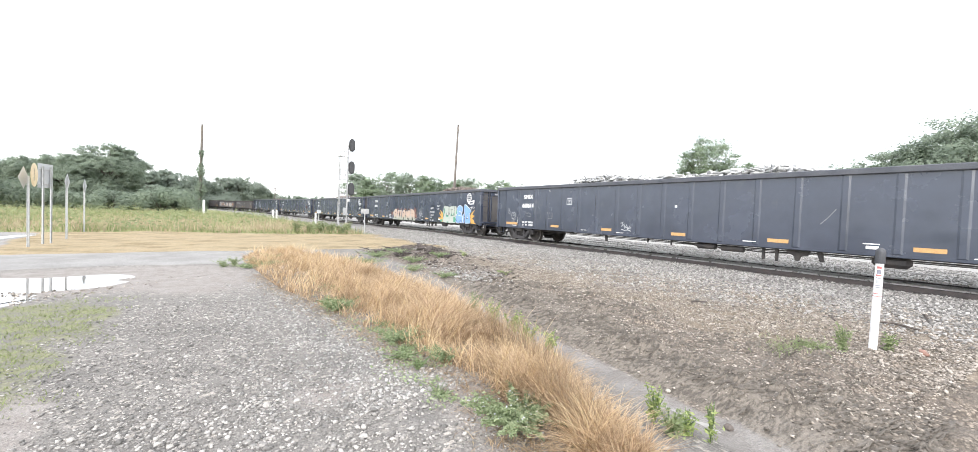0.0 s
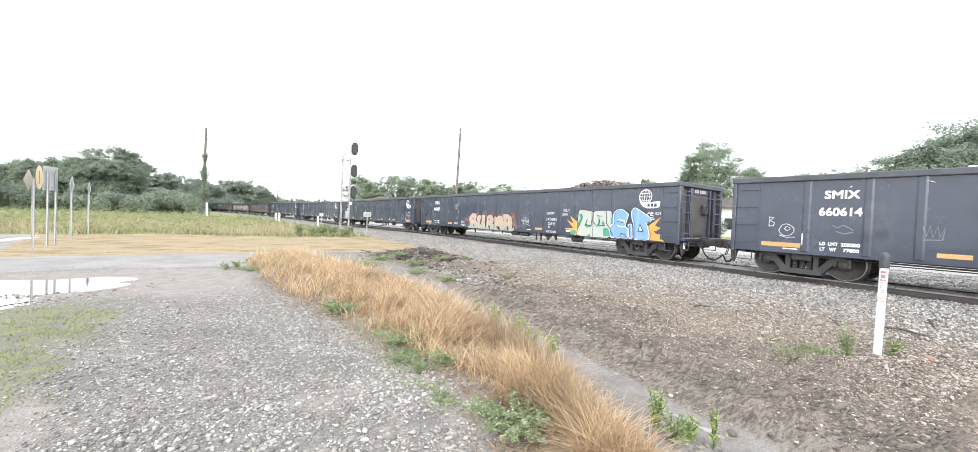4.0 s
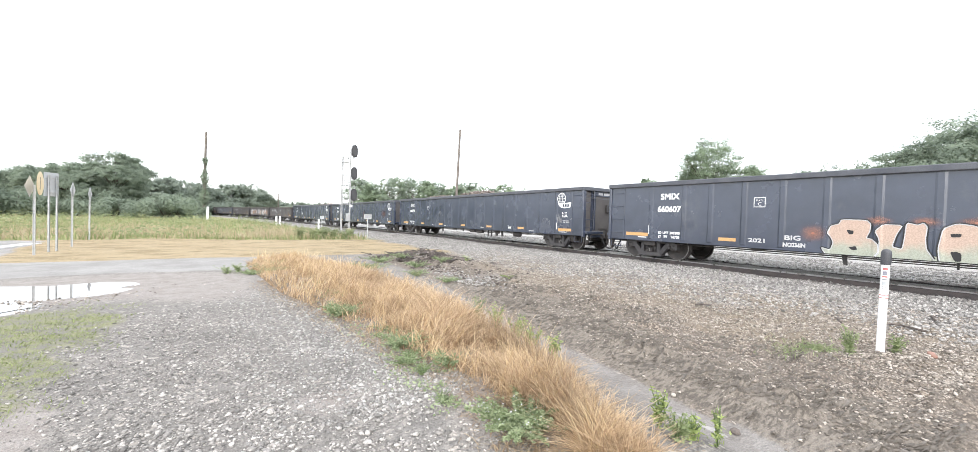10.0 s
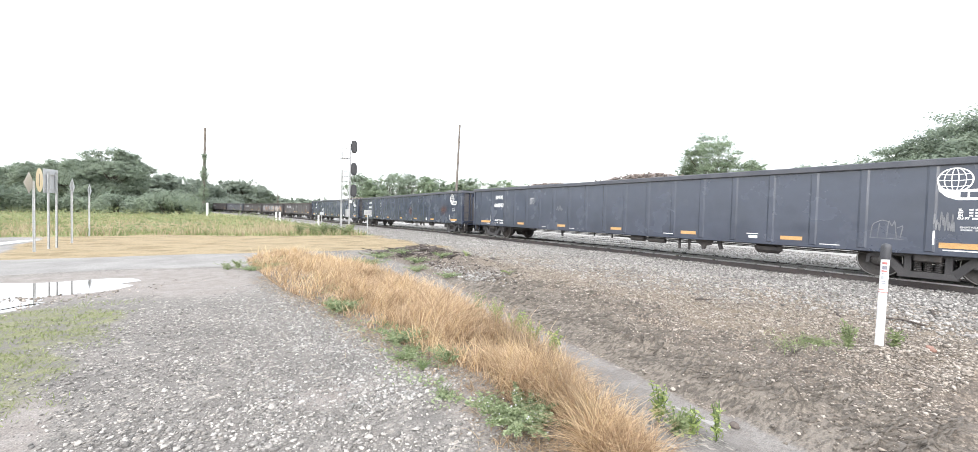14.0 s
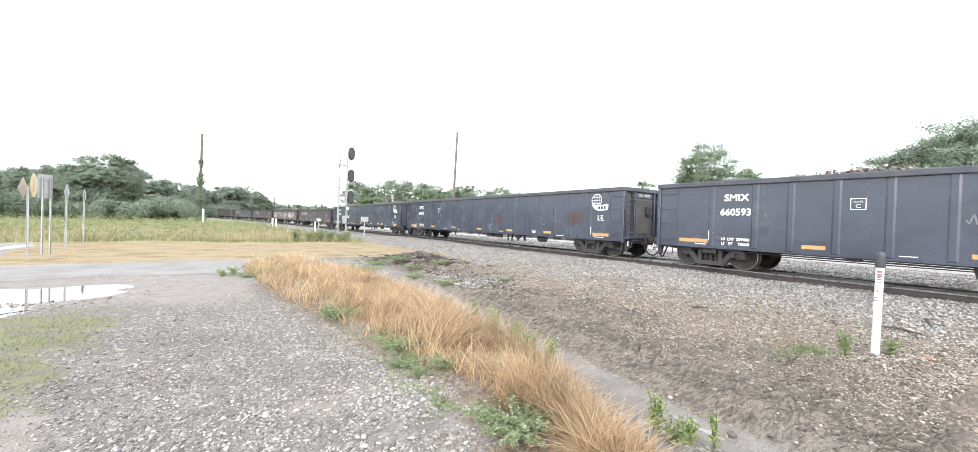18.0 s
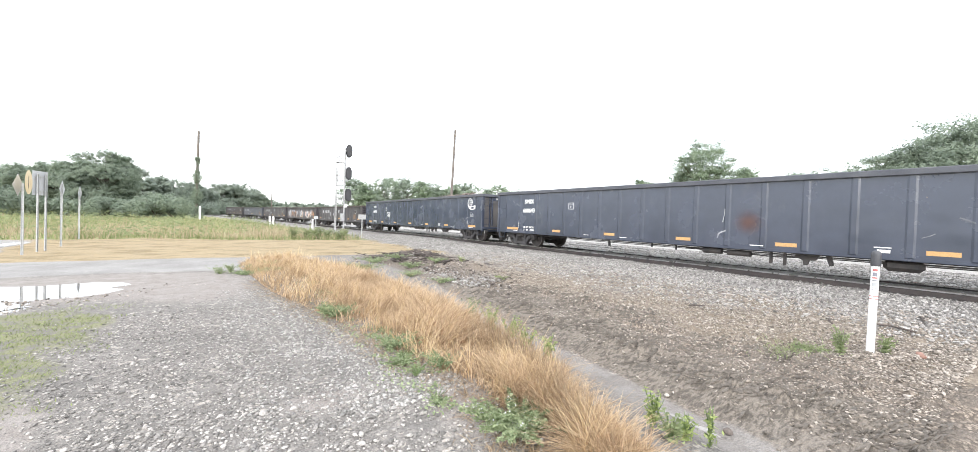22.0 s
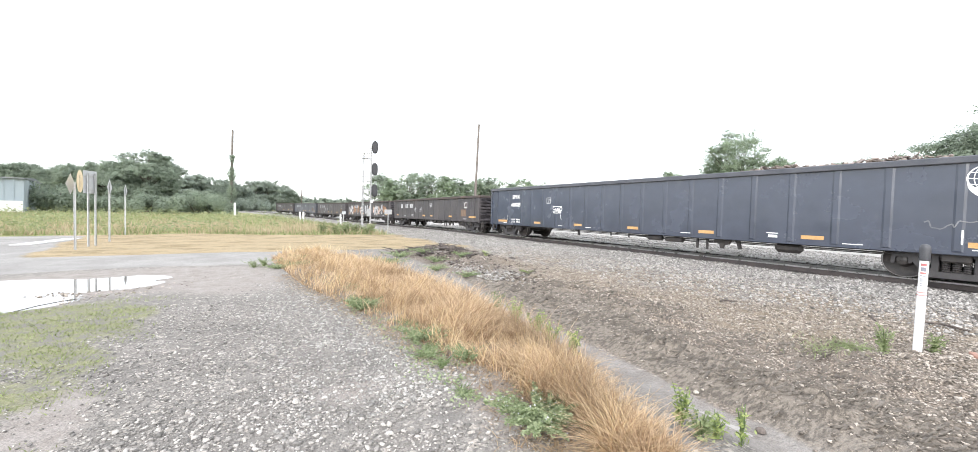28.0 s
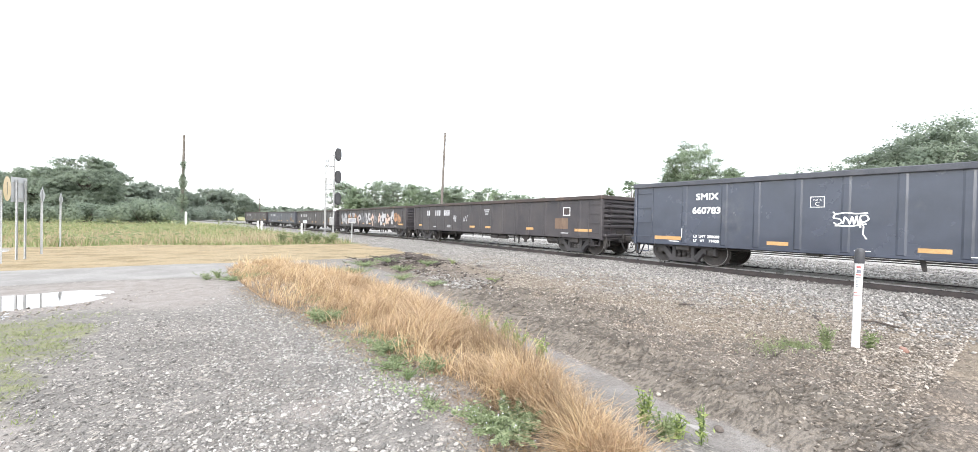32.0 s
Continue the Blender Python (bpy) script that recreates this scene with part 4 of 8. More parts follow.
def build_grass():
    # The strip of dry grass between lot and ditch.
    n = 62000
    y = 1.25 + 14.3 * RNG.random(n) ** 1.5
    mid, half = strip(y)
    x = mid + half * RNG.normal(size=n).clip(-2, 2) * 0.58
    tuft = (0.5 + 0.45 * ripple(x, y, 0.3, 1.0) + 0.3 * ripple(x, y, 0.75, 6.0)).clip(0, 1.2)
    keep = (RNG.random(n) < 0.2 + 0.8 * tuft) & ((np.hypot((x - 1.8) / 0.42, (y - 2.12) / 0.42) > 1) | (x > 2.06 + 0.1 * (y - 2.1)))
    x, y, half, mid, tuft = x[keep], y[keep], half[keep], mid[keep], tuft[keep]
    # Tufts stand up or lie over together.
    clump = (0.5 + 0.5 * ripple(x, y, 0.55, 4.0) + 0.25 * ripple(x, y, 1.3, 9.0)).clip(0, 1.1)
    lie = 1.6 * ripple(x, y, 0.8, 2.0) + 1.1 * ripple(x, y, 0.35, 7.0) - 0.6
    tall = 0.85 * (0.2 + 0.36 * RNG.random(len(x)) ** 1.5) * (0.3 + 0.6 * tuft + 0.55 * clump) * (1 - 0.35 * np.abs(x - mid) / half).clip(0.4, 1) * smooth(16.5, 8, y).clip(0.8, 1) * (0.72 + 0.28 * smooth(1.6, 3.0, y))
    blades("dry_grass", x, y, ground_z(x, y) - 0.01, tall, 0.0045 + 0.004 * RNG.random(len(x)) + 0.0007 * y, 0.3 + 1.35 * RNG.random(len(x)) ** 1.2, STRAW, "golden dry grass strip beside the muddy ditch", "grass", curl=1.1, seg=4, heading=lie)
    # The near end is thick down to the ground.
    n = 7000
    y = 1.3 + 1.5 * RNG.random(n)
    mid, half = strip(y)
    x = mid + 0.08 + (half + 0.06) * (2 * RNG.random(n) - 1)
    keep = (np.hypot((x - 1.8) / 0.42, (y - 2.12) / 0.42) > 1) | (x > 2.06 + 0.1 * (y - 2.1))
    x, y = x[keep], y[keep]
    blades("dry_grass", x, y, ground_z(x, y) - 0.01, 0.14 + 0.26 * RNG.random(len(x)), 0.004 + 0.0035 * RNG.random(len(x)), 0.15 + 0.8 * RNG.random(len(x)), STRAW, "thick golden dry grass at the near end of the strip", "grass", curl=1.3, seg=4)
    # Longer pale stalks that stand out of it.
    n = 5200
    y = 1.4 + 14 * RNG.random(n) ** 1.4
    mid, half = strip(y)
    x = mid + half * RNG.normal(size=n).clip(-1.8, 2.2) * 0.6
    keep = (ripple(x, y, 0.3, 1.0) + 0.6 * ripple(x, y, 0.75, 6.0) + 0.5 * RNG.random(n) > 0.1) & ((np.hypot((x - 1.8) / 0.44, (y - 2.12) / 0.44) > 1) | (x > 2.1 + 0.1 * (y - 2.1)))
    x, y = x[keep], y[keep]
    blades("dry_grass_stalks", x, y, ground_z(x, y) - 0.01, 0.26 + 0.26 * RNG.random(len(x)), 0.0042 + 0.002 * RNG.random(len(x)) + 0.0008 * y, 0.25 + 0.9 * RNG.random(len(x)), STALK, "long pale stalks standing in the dry grass", "grass", curl=1.2, seg=4)
    # Thin brown stalks with seed heads along the ditch side.
    n = 900
    y = 1.7 + 2.6 * RNG.random(n) ** 1.2
    mid, half = strip(y)
    x = mid + half * (0.45 + 0.5 * RNG.random(n))
    blades("dry_grass_stalks", x, y, ground_z(x, y) - 0.01, 0.26 + 0.24 * RNG.random(n), 0.003 + 0.002 * RNG.random(n), 0.1 + 0.55 * RNG.random(n), THATCH, "thin brown stalks at the ditch side of the dry grass", "grass", curl=1.6, seg=4)
    # Flattened brown thatch along the strip's gravel side.
    n = 5500
    y = 1.5 + 8.9 * RNG.random(n) ** 1.4
    mid, half = strip(y)
    x = mid - half - 0.12 + 0.16 * RNG.normal(size=n)
    blades("dry_thatch", x, y, ground_z(x, y) + 0.002, 0.03 + 0.06 * RNG.random(n), 0.004 + 0.004 * RNG.random(n), 1.2 + 1.6 * RNG.random(n), THATCH, "flattened brown thatch beside the dry grass", "grass", seg=2)
    # The patch of grass on the lot.
    n = 42000
    y, x = 2.2 + 7.2 * RNG.random(n), -6.5 + 5.8 * RNG.random(n)
    keep = RNG.random(n) < (ground_masks(x, y)[:, 2] - 0.2 + 0.45 * ripple(x * 0.5, y, 0.3, 6.0)) * 0.9
    x, y = x[keep], y[keep]
    blades("lawn_patch", x, y, ground_z(x, y) - 0.005, 0.015 + 0.045 * RNG.random(len(x)), 0.006 + 0.004 * RNG.random(len(x)), 0.5 + RNG.random(len(x)), MOSS, "thin green grass creeping over the gravel", "grass", seg=2)
    # Mown tufts and clippings that lie in swaths on the verge.
    own = np.random.default_rng(77)
    n = 36000
    y, x = 13 + 16 * own.random(n), -26 + 36 * own.random(n)
    swath = 0.25 * ripple(x * 0.4 + 0.3 * y, y, 2.7, 3.0)
    keep = (own.random(n) < ground_masks(x, y)[:, 1]) & (swath + 1.2 * own.random(n) > 0.7) & (x < bend_x(y) - 5.5)
    x, y = x[keep], y[keep]
    blades("mown_tufts", x, y, ground_z(x, y) - 0.005, 0.012 + 0.026 * own.random(len(x)), 0.012 + 0.01 * own.random(len(x)), 0.7 + 1.2 * own.random(len(x)), STUBBLE, "short mown tufts lying in swaths on the dry verge", "grass", seg=2)
    # The tall meadow beyond the verge.
    n = 34000
    y = 26 + 52 * RNG.random(n) ** 1.7
    x = -34 + 44 * RNG.random(n)
    keep = (RNG.random(n) < ground_masks(x, y)[:, 7]) & (x < bend_x(y) - 5.5)
    x, y = x[keep], y[keep]
    clump = 0.5 + 0.5 * ripple(x, y, 1.4, 3.0)
    straw = straw_share(x, y)
    green = RNG.random(len(x)) < 0.7 - 0.68 * straw
    high = (0.22 + 0.42 * RNG.random(len(x))) * (0.5 + 0.8 * clump)
    high = np.where(green, 0.9 * high, 0.85 * high)
    for sel, name, material, label in ((green, "meadow_weeds", MEADOW, "tall green meadow weeds beyond the verge"), (~green, "meadow_straw", MEADOW_DRY, "tall faded meadow grass beyond the verge")):
        blades(name, x[sel], y[sel], ground_z(x[sel], y[sel]) - 0.02, high[sel], 0.03 + 0.03 * RNG.random(sel.sum()), 1.0 * RNG.random(sel.sum()), material, label, "meadow", seg=2)


def build_meadow_leaves():
    n = 36000
    y = 26.5 + 50 * RNG.random(n) ** 1.5
    x = -34 + 44 * RNG.random(n)
    patch = ripple(x, y, 2.2, 4.0) + 0.6 * ripple(x, y, 0.8, 8.0)
    straw = straw_share(x, y)
    keep = (patch > -0.1) & (x < bend_x(y) - 5.5) & (RNG.random(n) < 0.5 - 0.46 * straw) & (RNG.random(n) < ground_masks(x, y)[:, 7])
    x, y, patch = x[keep], y[keep], patch[keep]
    z = ground_z(x, y) + (0.15 + 0.7 * RNG.random(len(x))) * (0.5 + 0.5 * patch + 0.45 * np.clip(ripple(x, y, 3.1, 1.0), 0, 1))
    v, q = leaf_cards(np.stack([x, y, z], -1), 0.09 + 0.08 * RNG.random(len(x)), RNG, 0.5, 0.7)
    tagged(new("meadow_foliage", array_mesh("meadow_foliage", v, q, WEED_LIGHT)), "broad-leaved green weeds in the meadow", "meadow", kind="stuff")


WEED_LIGHT = leaf_mat("meadow_weed_leaves", (0.18, 0.215, 0.11), (0.34, 0.375, 0.21), 0.5, 0.45)


def weed(name, x, y, height, spread, n, material, label, leaf=0.05, stems=6):
    """A weed: bent stems with small leaves all along them."""
    root = empty(name, pose(x, y, float(ground_z(x, y)) - 0.01), label, "weed")
    rng = np.random.default_rng(int(abs(x * 971 + y * 131)) + n)
    form, centres, sizes = Form(), [], []
    for i in range(stems):
        a = rng.random() * math.tau
        d = spread * (0.2 + 0.8 * rng.random())
        h = height * (0.6 + 0.4 * rng.random())
        pts = [Vector((math.cos(a) * d * t ** 1.5, math.sin(a) * d * t ** 1.5, h * t)) for t in (0, 0.35, 0.7, 1.0)]
        for p, q in zip(pts, pts[1:]):
            form.tube(p, q, 0.0035, 0.002, 4, False)
        for j in range(n // stems):
            t = 0.15 + 0.85 * rng.random()
            p = np.array([math.cos(a) * d * t ** 1.5, math.sin(a) * d * t ** 1.5, h * t])
            centres.append(p + rng.normal(size=3) * leaf * (0.9 - 0.5 * t))
            sizes.append(leaf * (0.55 + 0.6 * rng.random()) * (1.1 - 0.4 * t))
    part("stem", form, WEED, root)
    v, q = leaf_cards(np.array(centres), np.array(sizes), rng, 0.4, 0.75 if material is CLOVER else 0.6)
    part("foliage", array_mesh("foliage", v, q, material), None, root)
    if len(centres) > 3000:
        tops = np.array(centres)[rng.choice(len(centres), 260)] + np.array([0, 0, 0.02])
        v, q = leaf_cards(tops, np.full(260, 0.008), rng, 0.4, 1.4, np.tile([0, 0, 1.0], (260, 1)))
        part("blossom", array_mesh("blossom", v, q, PALE), None, root, "tiny whitish blossoms")
    return root


FEATHERY = leaf_mat("pale_feathery_leaves", (0.2, 0.25, 0.12), (0.36, 0.41, 0.22), 0.7, 0.4)
CLOVER = leaf_mat("grey_green_clover_leaves", (0.19, 0.245, 0.125), (0.4, 0.46, 0.28), 0.75, 0.4)


def plant_weeds(rows):
    for x, y, h, s, n, m, label in rows:
        weed("weed", x, y, h, s, n, m, label, (0.024 if y < 5 else 0.035) if m is CLOVER else 0.026 if h < 0.21 else 0.036, 40 if m is CLOVER else 14 if h > 0.21 else 26)


def build_weeds():
    plant_weeds((
        (1.88, 2.2, 0.18, 0.46, 9600, CLOVER, "low green clover clump at the grass edge"),
        (1.75, 4.3, 0.17, 0.36, 2000, CLOVER, "low green clover clump at the grass edge"),
        (1.96, 3.5, 0.15, 0.24, 900, CLOVER, "low green clover clump at the grass edge"),
        (1.62, 3.8, 0.1, 0.22, 600, CLOVER, "low green clover clump at the grass edge"),
        (1.55, 6.1, 0.2, 0.4, 900, CLOVER, "low green clover clump at the grass edge"),
        (2.77, 1.73, 0.34, 0.08, 230, LIME, "upright bright green weed beside the ditch"),
        (2.72, 1.56, 0.22, 0.14, 240, FEATHERY, "bushy green weed beside the ditch"),
        (2.88, 1.54, 0.22, 0.08, 150, LIME, "upright bright green weed beside the ditch"),
        (3.04, 1.44, 0.34, 0.045, 110, LIME, "slender bright green weed in the silt"),
        (3.18, 3.3, 0.32, 0.12, 300, LIME, "leafy green weed at the ditch edge"),
        (3.28, 4.55, 0.4, 0.18, 420, LIME, "leafy green weed at the ditch edge"),
        (3.25, 4.1, 0.36, 0.18, 420, LIME, "leafy green weed at the ditch edge"),
        (3.35, 5.2, 0.4, 0.2, 260, WEED, "leafy green weed at the ditch edge"),
        (3.1, 3.6, 0.34, 0.16, 360, LIME, "leafy green weed at the ditch edge"),
        (6.62, 1.6, 0.36, 0.15, 300, FEATHERY, "leafy green weed beside the marker post"),
        (6.42, 1.85, 0.07, 0.26, 420, WEED_LIGHT, "sprawling green weed on the muddy gravel"),
    ))
    plant_weeds((
        (7.22, 1.3, 0.26, 0.13, 190, FEATHERY, "leafy green weed beside the marker post"),
        (7.9, 13.0, 0.25, 0.3, 240, LIME, "green weed on the muddy bank"),
        (6.3, 8.3, 0.14, 0.3, 160, LIME, "green weed on the muddy bank"),
        (5.2, 11.5, 0.2, 0.6, 600, CLOVER, "green weed on the muddy bank"),
        (4.6, 10.2, 0.16, 0.5, 600, CLOVER, "green weed on the muddy bank"),
        (5.4, 13.0, 0.2, 0.7, 700, CLOVER, "green weed on the muddy bank"),
        (6.1, 11.6, 0.16, 0.5, 420, CLOVER, "green weed on the muddy bank"),
        (4.9, 9.0, 0.14, 0.4, 400, CLOVER, "green weed on the muddy bank"),
        (4.6, 13.2, 0.2, 0.8, 900, CLOVER, "green weed on the muddy bank"),
        (3.9, 11.8, 0.2, 0.8, 900, CLOVER, "green weed on the muddy bank"),
        (0.55, 12.4, 0.26, 0.34, 260, FEATHERY, "leafy green weed at the road edge"),
        (1.45, 12.7, 0.28, 0.36, 300, FEATHERY, "leafy green weed at the road edge"),
        (1.05, 12.3, 0.22, 0.3, 220, WEED_LIGHT, "leafy green weed at the road edge"),
        (0.3, 12.1, 0.22, 0.3, 240, FEATHERY, "leafy green weed at the road edge"),
        (0.8, 11.7, 0.12, 0.5, 420, CLOVER, "flat green weed at the road edge"),
        (1.3, 11.8, 0.16, 0.45, 420, CLOVER, "flat green weed at the road edge"),
    ))
    rng = random.Random(31)
    y = 2.9
    while y < 10:
        x = 1.62 + 0.025 * y + rng.uniform(-0.14, 0.2)
        weed("weed", x, y, rng.uniform(0.05, 0.13), rng.uniform(0.14, 0.34), rng.randint(220, 520), CLOVER if rng.random() < 0.6 else WEED, "flat green weed creeping over gravel", 0.019, 22)
        y += rng.uniform(0.5, 1.1)
    n = 4200
    y = 2.6 + 8.4 * RNG.random(n) ** 1.2
    x = 1.66 + 0.02 * y + 0.2 * RNG.normal(size=n)
    keep = ripple(x, y, 0.16, 3.0) + 0.8 * ripple(x, y, 0.5, 1.0) > 0.15
    x, y = x[keep], y[keep]
    v, q = leaf_cards(np.stack([x, y, ground_z(x, y) + 0.012 + 0.03 * RNG.random(len(x))], -1), 0.012 + 0.01 * RNG.random(len(x)), RNG, 0.4, 1.2, np.tile([0, -0.2, 1.0], (len(x), 1)))
    tagged(new("creeping_clover", array_mesh("creeping_clover", v, q, CLOVER)), "small pale green leaves creeping over the gravel edge", "weeds", kind="stuff")
    for x, y in ((5.2, 27.0), (5.9, 27.6), (6.6, 28.2), (7.2, 27.4), (4.4, 27.3), (8.0, 29.0), (6.2, 29.3)):
        weed("tall_weed", x, y, 0.75, 0.6, 520, WEED_LIGHT, "tall leafy green weeds beside the signal", 0.1, 12)


build_scatter()
build_mud_scales()


def build_clods():
    n = 2200
    y = 6.5 + 8.5 * RNG.random(n)
    x = ditch_x(y) + 0.9 + (1.1 + 0.1 * y) * np.abs(RNG.normal(size=n)) * 0.6
    keep = (x < 7.6) & (RNG.random(n) < 0.25 + 0.75 * smooth(8, 11, y + ripple(x, y, 0.8, 3.0)))
    x, y = x[keep], y[keep]
    tagged(stones("mud_clods", x, y, RNG.gamma(2.0, 0.011, len(x)).clip(0.01, 0.055), HEAP, "dark lumps of mud along the eroded bank", True, 0.55, 0.45), category="mud")


build_grass()
build_meadow_leaves()
build_weeds()

def build_brush_heap():
    rng = random.Random(21)
    form = Form()
    for i in range(260):
        x, y = 6.1 + rng.gauss(0, 0.75), 13.3 + rng.gauss(0, 0.9)
        z = float(ground_z(x, y)) + rng.uniform(0.0, 0.12)
        a, l, t = rng.uniform(0, math.tau), rng.uniform(0.12, 0.5), rng.uniform(-0.25, 0.3)
        r = rng.uniform(0.006, 0.02)
        form.tube((x, y, z), (x + l * math.cos(a), y + l * math.sin(a), z + l * t), r, r * 0.5, 5)
    for i in range(70):
        x, y = 6.2 + rng.gauss(0, 0.7), 13.4 + rng.gauss(0, 0.9)
        m = Matrix.Translation((x, y, float(ground_z(x, y)) + 0.03)) @ Euler((rng.uniform(-0.5, 0.5), rng.uniform(-0.5, 0.5), rng.uniform(0, 6))).to_matrix().to_4x4()
        w = rng.uniform(0.05, 0.16)
        form.box(-w, w, -w * 0.6, w * 0.6, -0.03, 0.03, 0.012, m)
    tagged(new("brush_heap", form.mesh("brush_heap", HEAP)), "dark heap of dead brush and clods on the bank", "brush heap", kind="stuff")


HEAP = mat("dead_brush", (0.0498, 0.0415, 0.0373), (0.133, 0.112, 0.0996), 6.0, 0.9, bump=0.3, island=0.5)
build_brush_heap()
build_clods()

# The puddle on the lane.
WATER, _, water_shader = nodes_of("puddle_water")
water_shader.inputs["Base Color"].default_value = (0.30, 0.29, 0.28, 1)
water_shader.inputs["Roughness"].default_value = 0.02
water_shader.inputs["Specular IOR Level"].default_value = 1.0
water_shader.inputs["Metallic"].default_value = 0.55


def build_puddle(cx, cy, rx, ry, turn, seed, z=-0.012):
    ring = []
    for i in range(72):
        a = i * math.tau / 72
        k = 1 + 0.16 * math.sin(3 * a + seed) + 0.1 * math.sin(7 * a + 2 * seed) + 0.05 * math.sin(13 * a)
        p = Matrix.Rotation(turn, 3, "Z") @ Vector((rx * k * math.cos(a), ry * k * math.sin(a), 0))
        ring.append((cx + p.x, cy + p.y, z))
    form = Form().add([(cx, cy, z)] + ring, [(0, i + 1, (i + 1) % 72 + 1) for i in range(72)])
    tagged(new("puddle", form.mesh("puddle", WATER)), "still rain puddle on the worn lane", "puddle", kind="structure")


def build_stop_line():
    """Worn white bar painted on the road."""
    corners = [(-6.9, 20.8), (-6.42, 20.8), (-5.78, 23.9), (-6.26, 23.9)]
    verts = [(x, y, float(ground_z(x, y)) + dz) for dz in (-0.02, 0.022) for x, y in corners]
    form = Form().add(verts, [(3, 2, 1, 0), (4, 5, 6, 7), (0, 1, 5, 4), (1, 2, 6, 5), (2, 3, 7, 6), (3, 0, 4, 7)])
    tagged(new("road_marking", form.mesh("road_marking", ROAD_WHITE)), "worn white stop line on the road", "road marking", kind="structure")


ROAD_WHITE = mat("worn_road_paint", (0.6, 0.6, 0.59), (0.72, 0.72, 0.7), 3.0, 0.7, bump=0.1, wear=(0.35, 0.34, 0.33), wear_lo=0.6, wear_hi=0.75)
build_stop_line()
build_puddle(-3.65, 10.5, 3.2, 1.95, 0.55, 1.0)
build_puddle(-3.3, 8.8, 1.35, 0.75, 0.3, 2.4, -0.018)

WET_SILT = mat("silty_water", (0.25, 0.235, 0.215), (0.32, 0.305, 0.285), 3.0, 0.3, bump=0.03, gloss_var=0.1, spec=0.6)


def build_trickle():
    """Shallow water standing in the bottom of the ditch."""
    rows = [(float(ditch_x(y)) + 0.1, y) for y in np.arange(-1.0, 2.3, 0.04)]
    width = lambda y: (0.15 + 0.035 * math.sin(6.3 * y) + 0.025 * math.sin(17 * y)) * float(smooth(2.3, 1.5, y))
    verts = [(x + 0.03 * math.sin(9 * y) + k * width(y), y, -0.108) for x, y in rows for k in (-1, 1)]
    form = Form().add(verts, [(2 * i, 2 * i + 1, 2 * i + 3, 2 * i + 2) for i in range(len(rows) - 1)])
    tagged(new("ditch_water", form.mesh("ditch_water", WET_SILT)), "thin film of rain water in the silty ditch", "puddle", kind="structure")


build_trickle()

# ---- the tracks ----


def sweep(profile, s0, s1, side, step=2.0, dz=0.0):
    """Runs an outline of (across, up) along the line."""
    stops = list(np.arange(s0, s1, step)) + [s1]
    v, k = [], len(profile)
    for s in stops:
        for px, pz in profile:
            p, _ = track_point(float(s), side + px)
            v.append((p.x, p.y, p.z + pz + dz))
    f = [(j * k + i, j * k + (i + 1) % k, (j + 1) * k + (i + 1) % k, (j + 1) * k + i) for j in range(len(stops) - 1) for i in range(k)]
    f += [tuple(range(k))[::-1], tuple(range((len(stops) - 1) * k, len(stops) * k))]
    return Form().add(v, f)


RAIL_FOOT = [(-0.07, -0.172), (0.07, -0.172), (0.07, -0.16), (0.012, -0.145), (0.012, -0.045), (0.035, -0.036), (-0.035, -0.036), (-0.012, -0.045), (-0.012, -0.145), (-0.07, -0.16)]
RAIL_HEAD = [(-0.036, -0.036), (0.036, -0.036), (0.036, -0.006), (0.028, 0.0), (-0.028, 0.0), (-0.036, -0.006)]


def build_track(name, side, label, dz, s1):
    root = empty(name, pose(0, 0, 0), label, "railway track")
    tagged(root, kind="structure")
    for k in (-0.753, 0.753):
        web = part("rail", sweep(RAIL_FOOT, -60, s1, side + k, dz=dz), RAIL, root, "rusted steel rail")
        part("rail_head", sweep(RAIL_HEAD, -60, s1, side + k, dz=dz + 0.001), RAIL_TOP, web, "bright worn running surface")


build_track("main_track", 0.0, "main line of two rusted steel rails in grey ballast", 0.0, 230)
build_track("second_track", 4.3, "second line of steel rails beyond the train", -0.025, 150)

# ---- the train ----
CAR_STAKES = [8.225, 7.025] + [6.165 - 0.96 * i for i in range(15)] + [-8.375]
STAKE_OUT, STAKE_TOP, STAKE_PROUD, PANEL_X = 0.1, 0.05, 0.019, 1.32


def side_x(y, stakes):
    """How far the near side stands out at y."""
    out = PANEL_X
    for s in stakes:
        d = abs(y - s)
        if d < STAKE_OUT:
            out = PANEL_X + STAKE_PROUD * min(1.0, (STAKE_OUT - d) / (STAKE_OUT - STAKE_TOP))
    return out


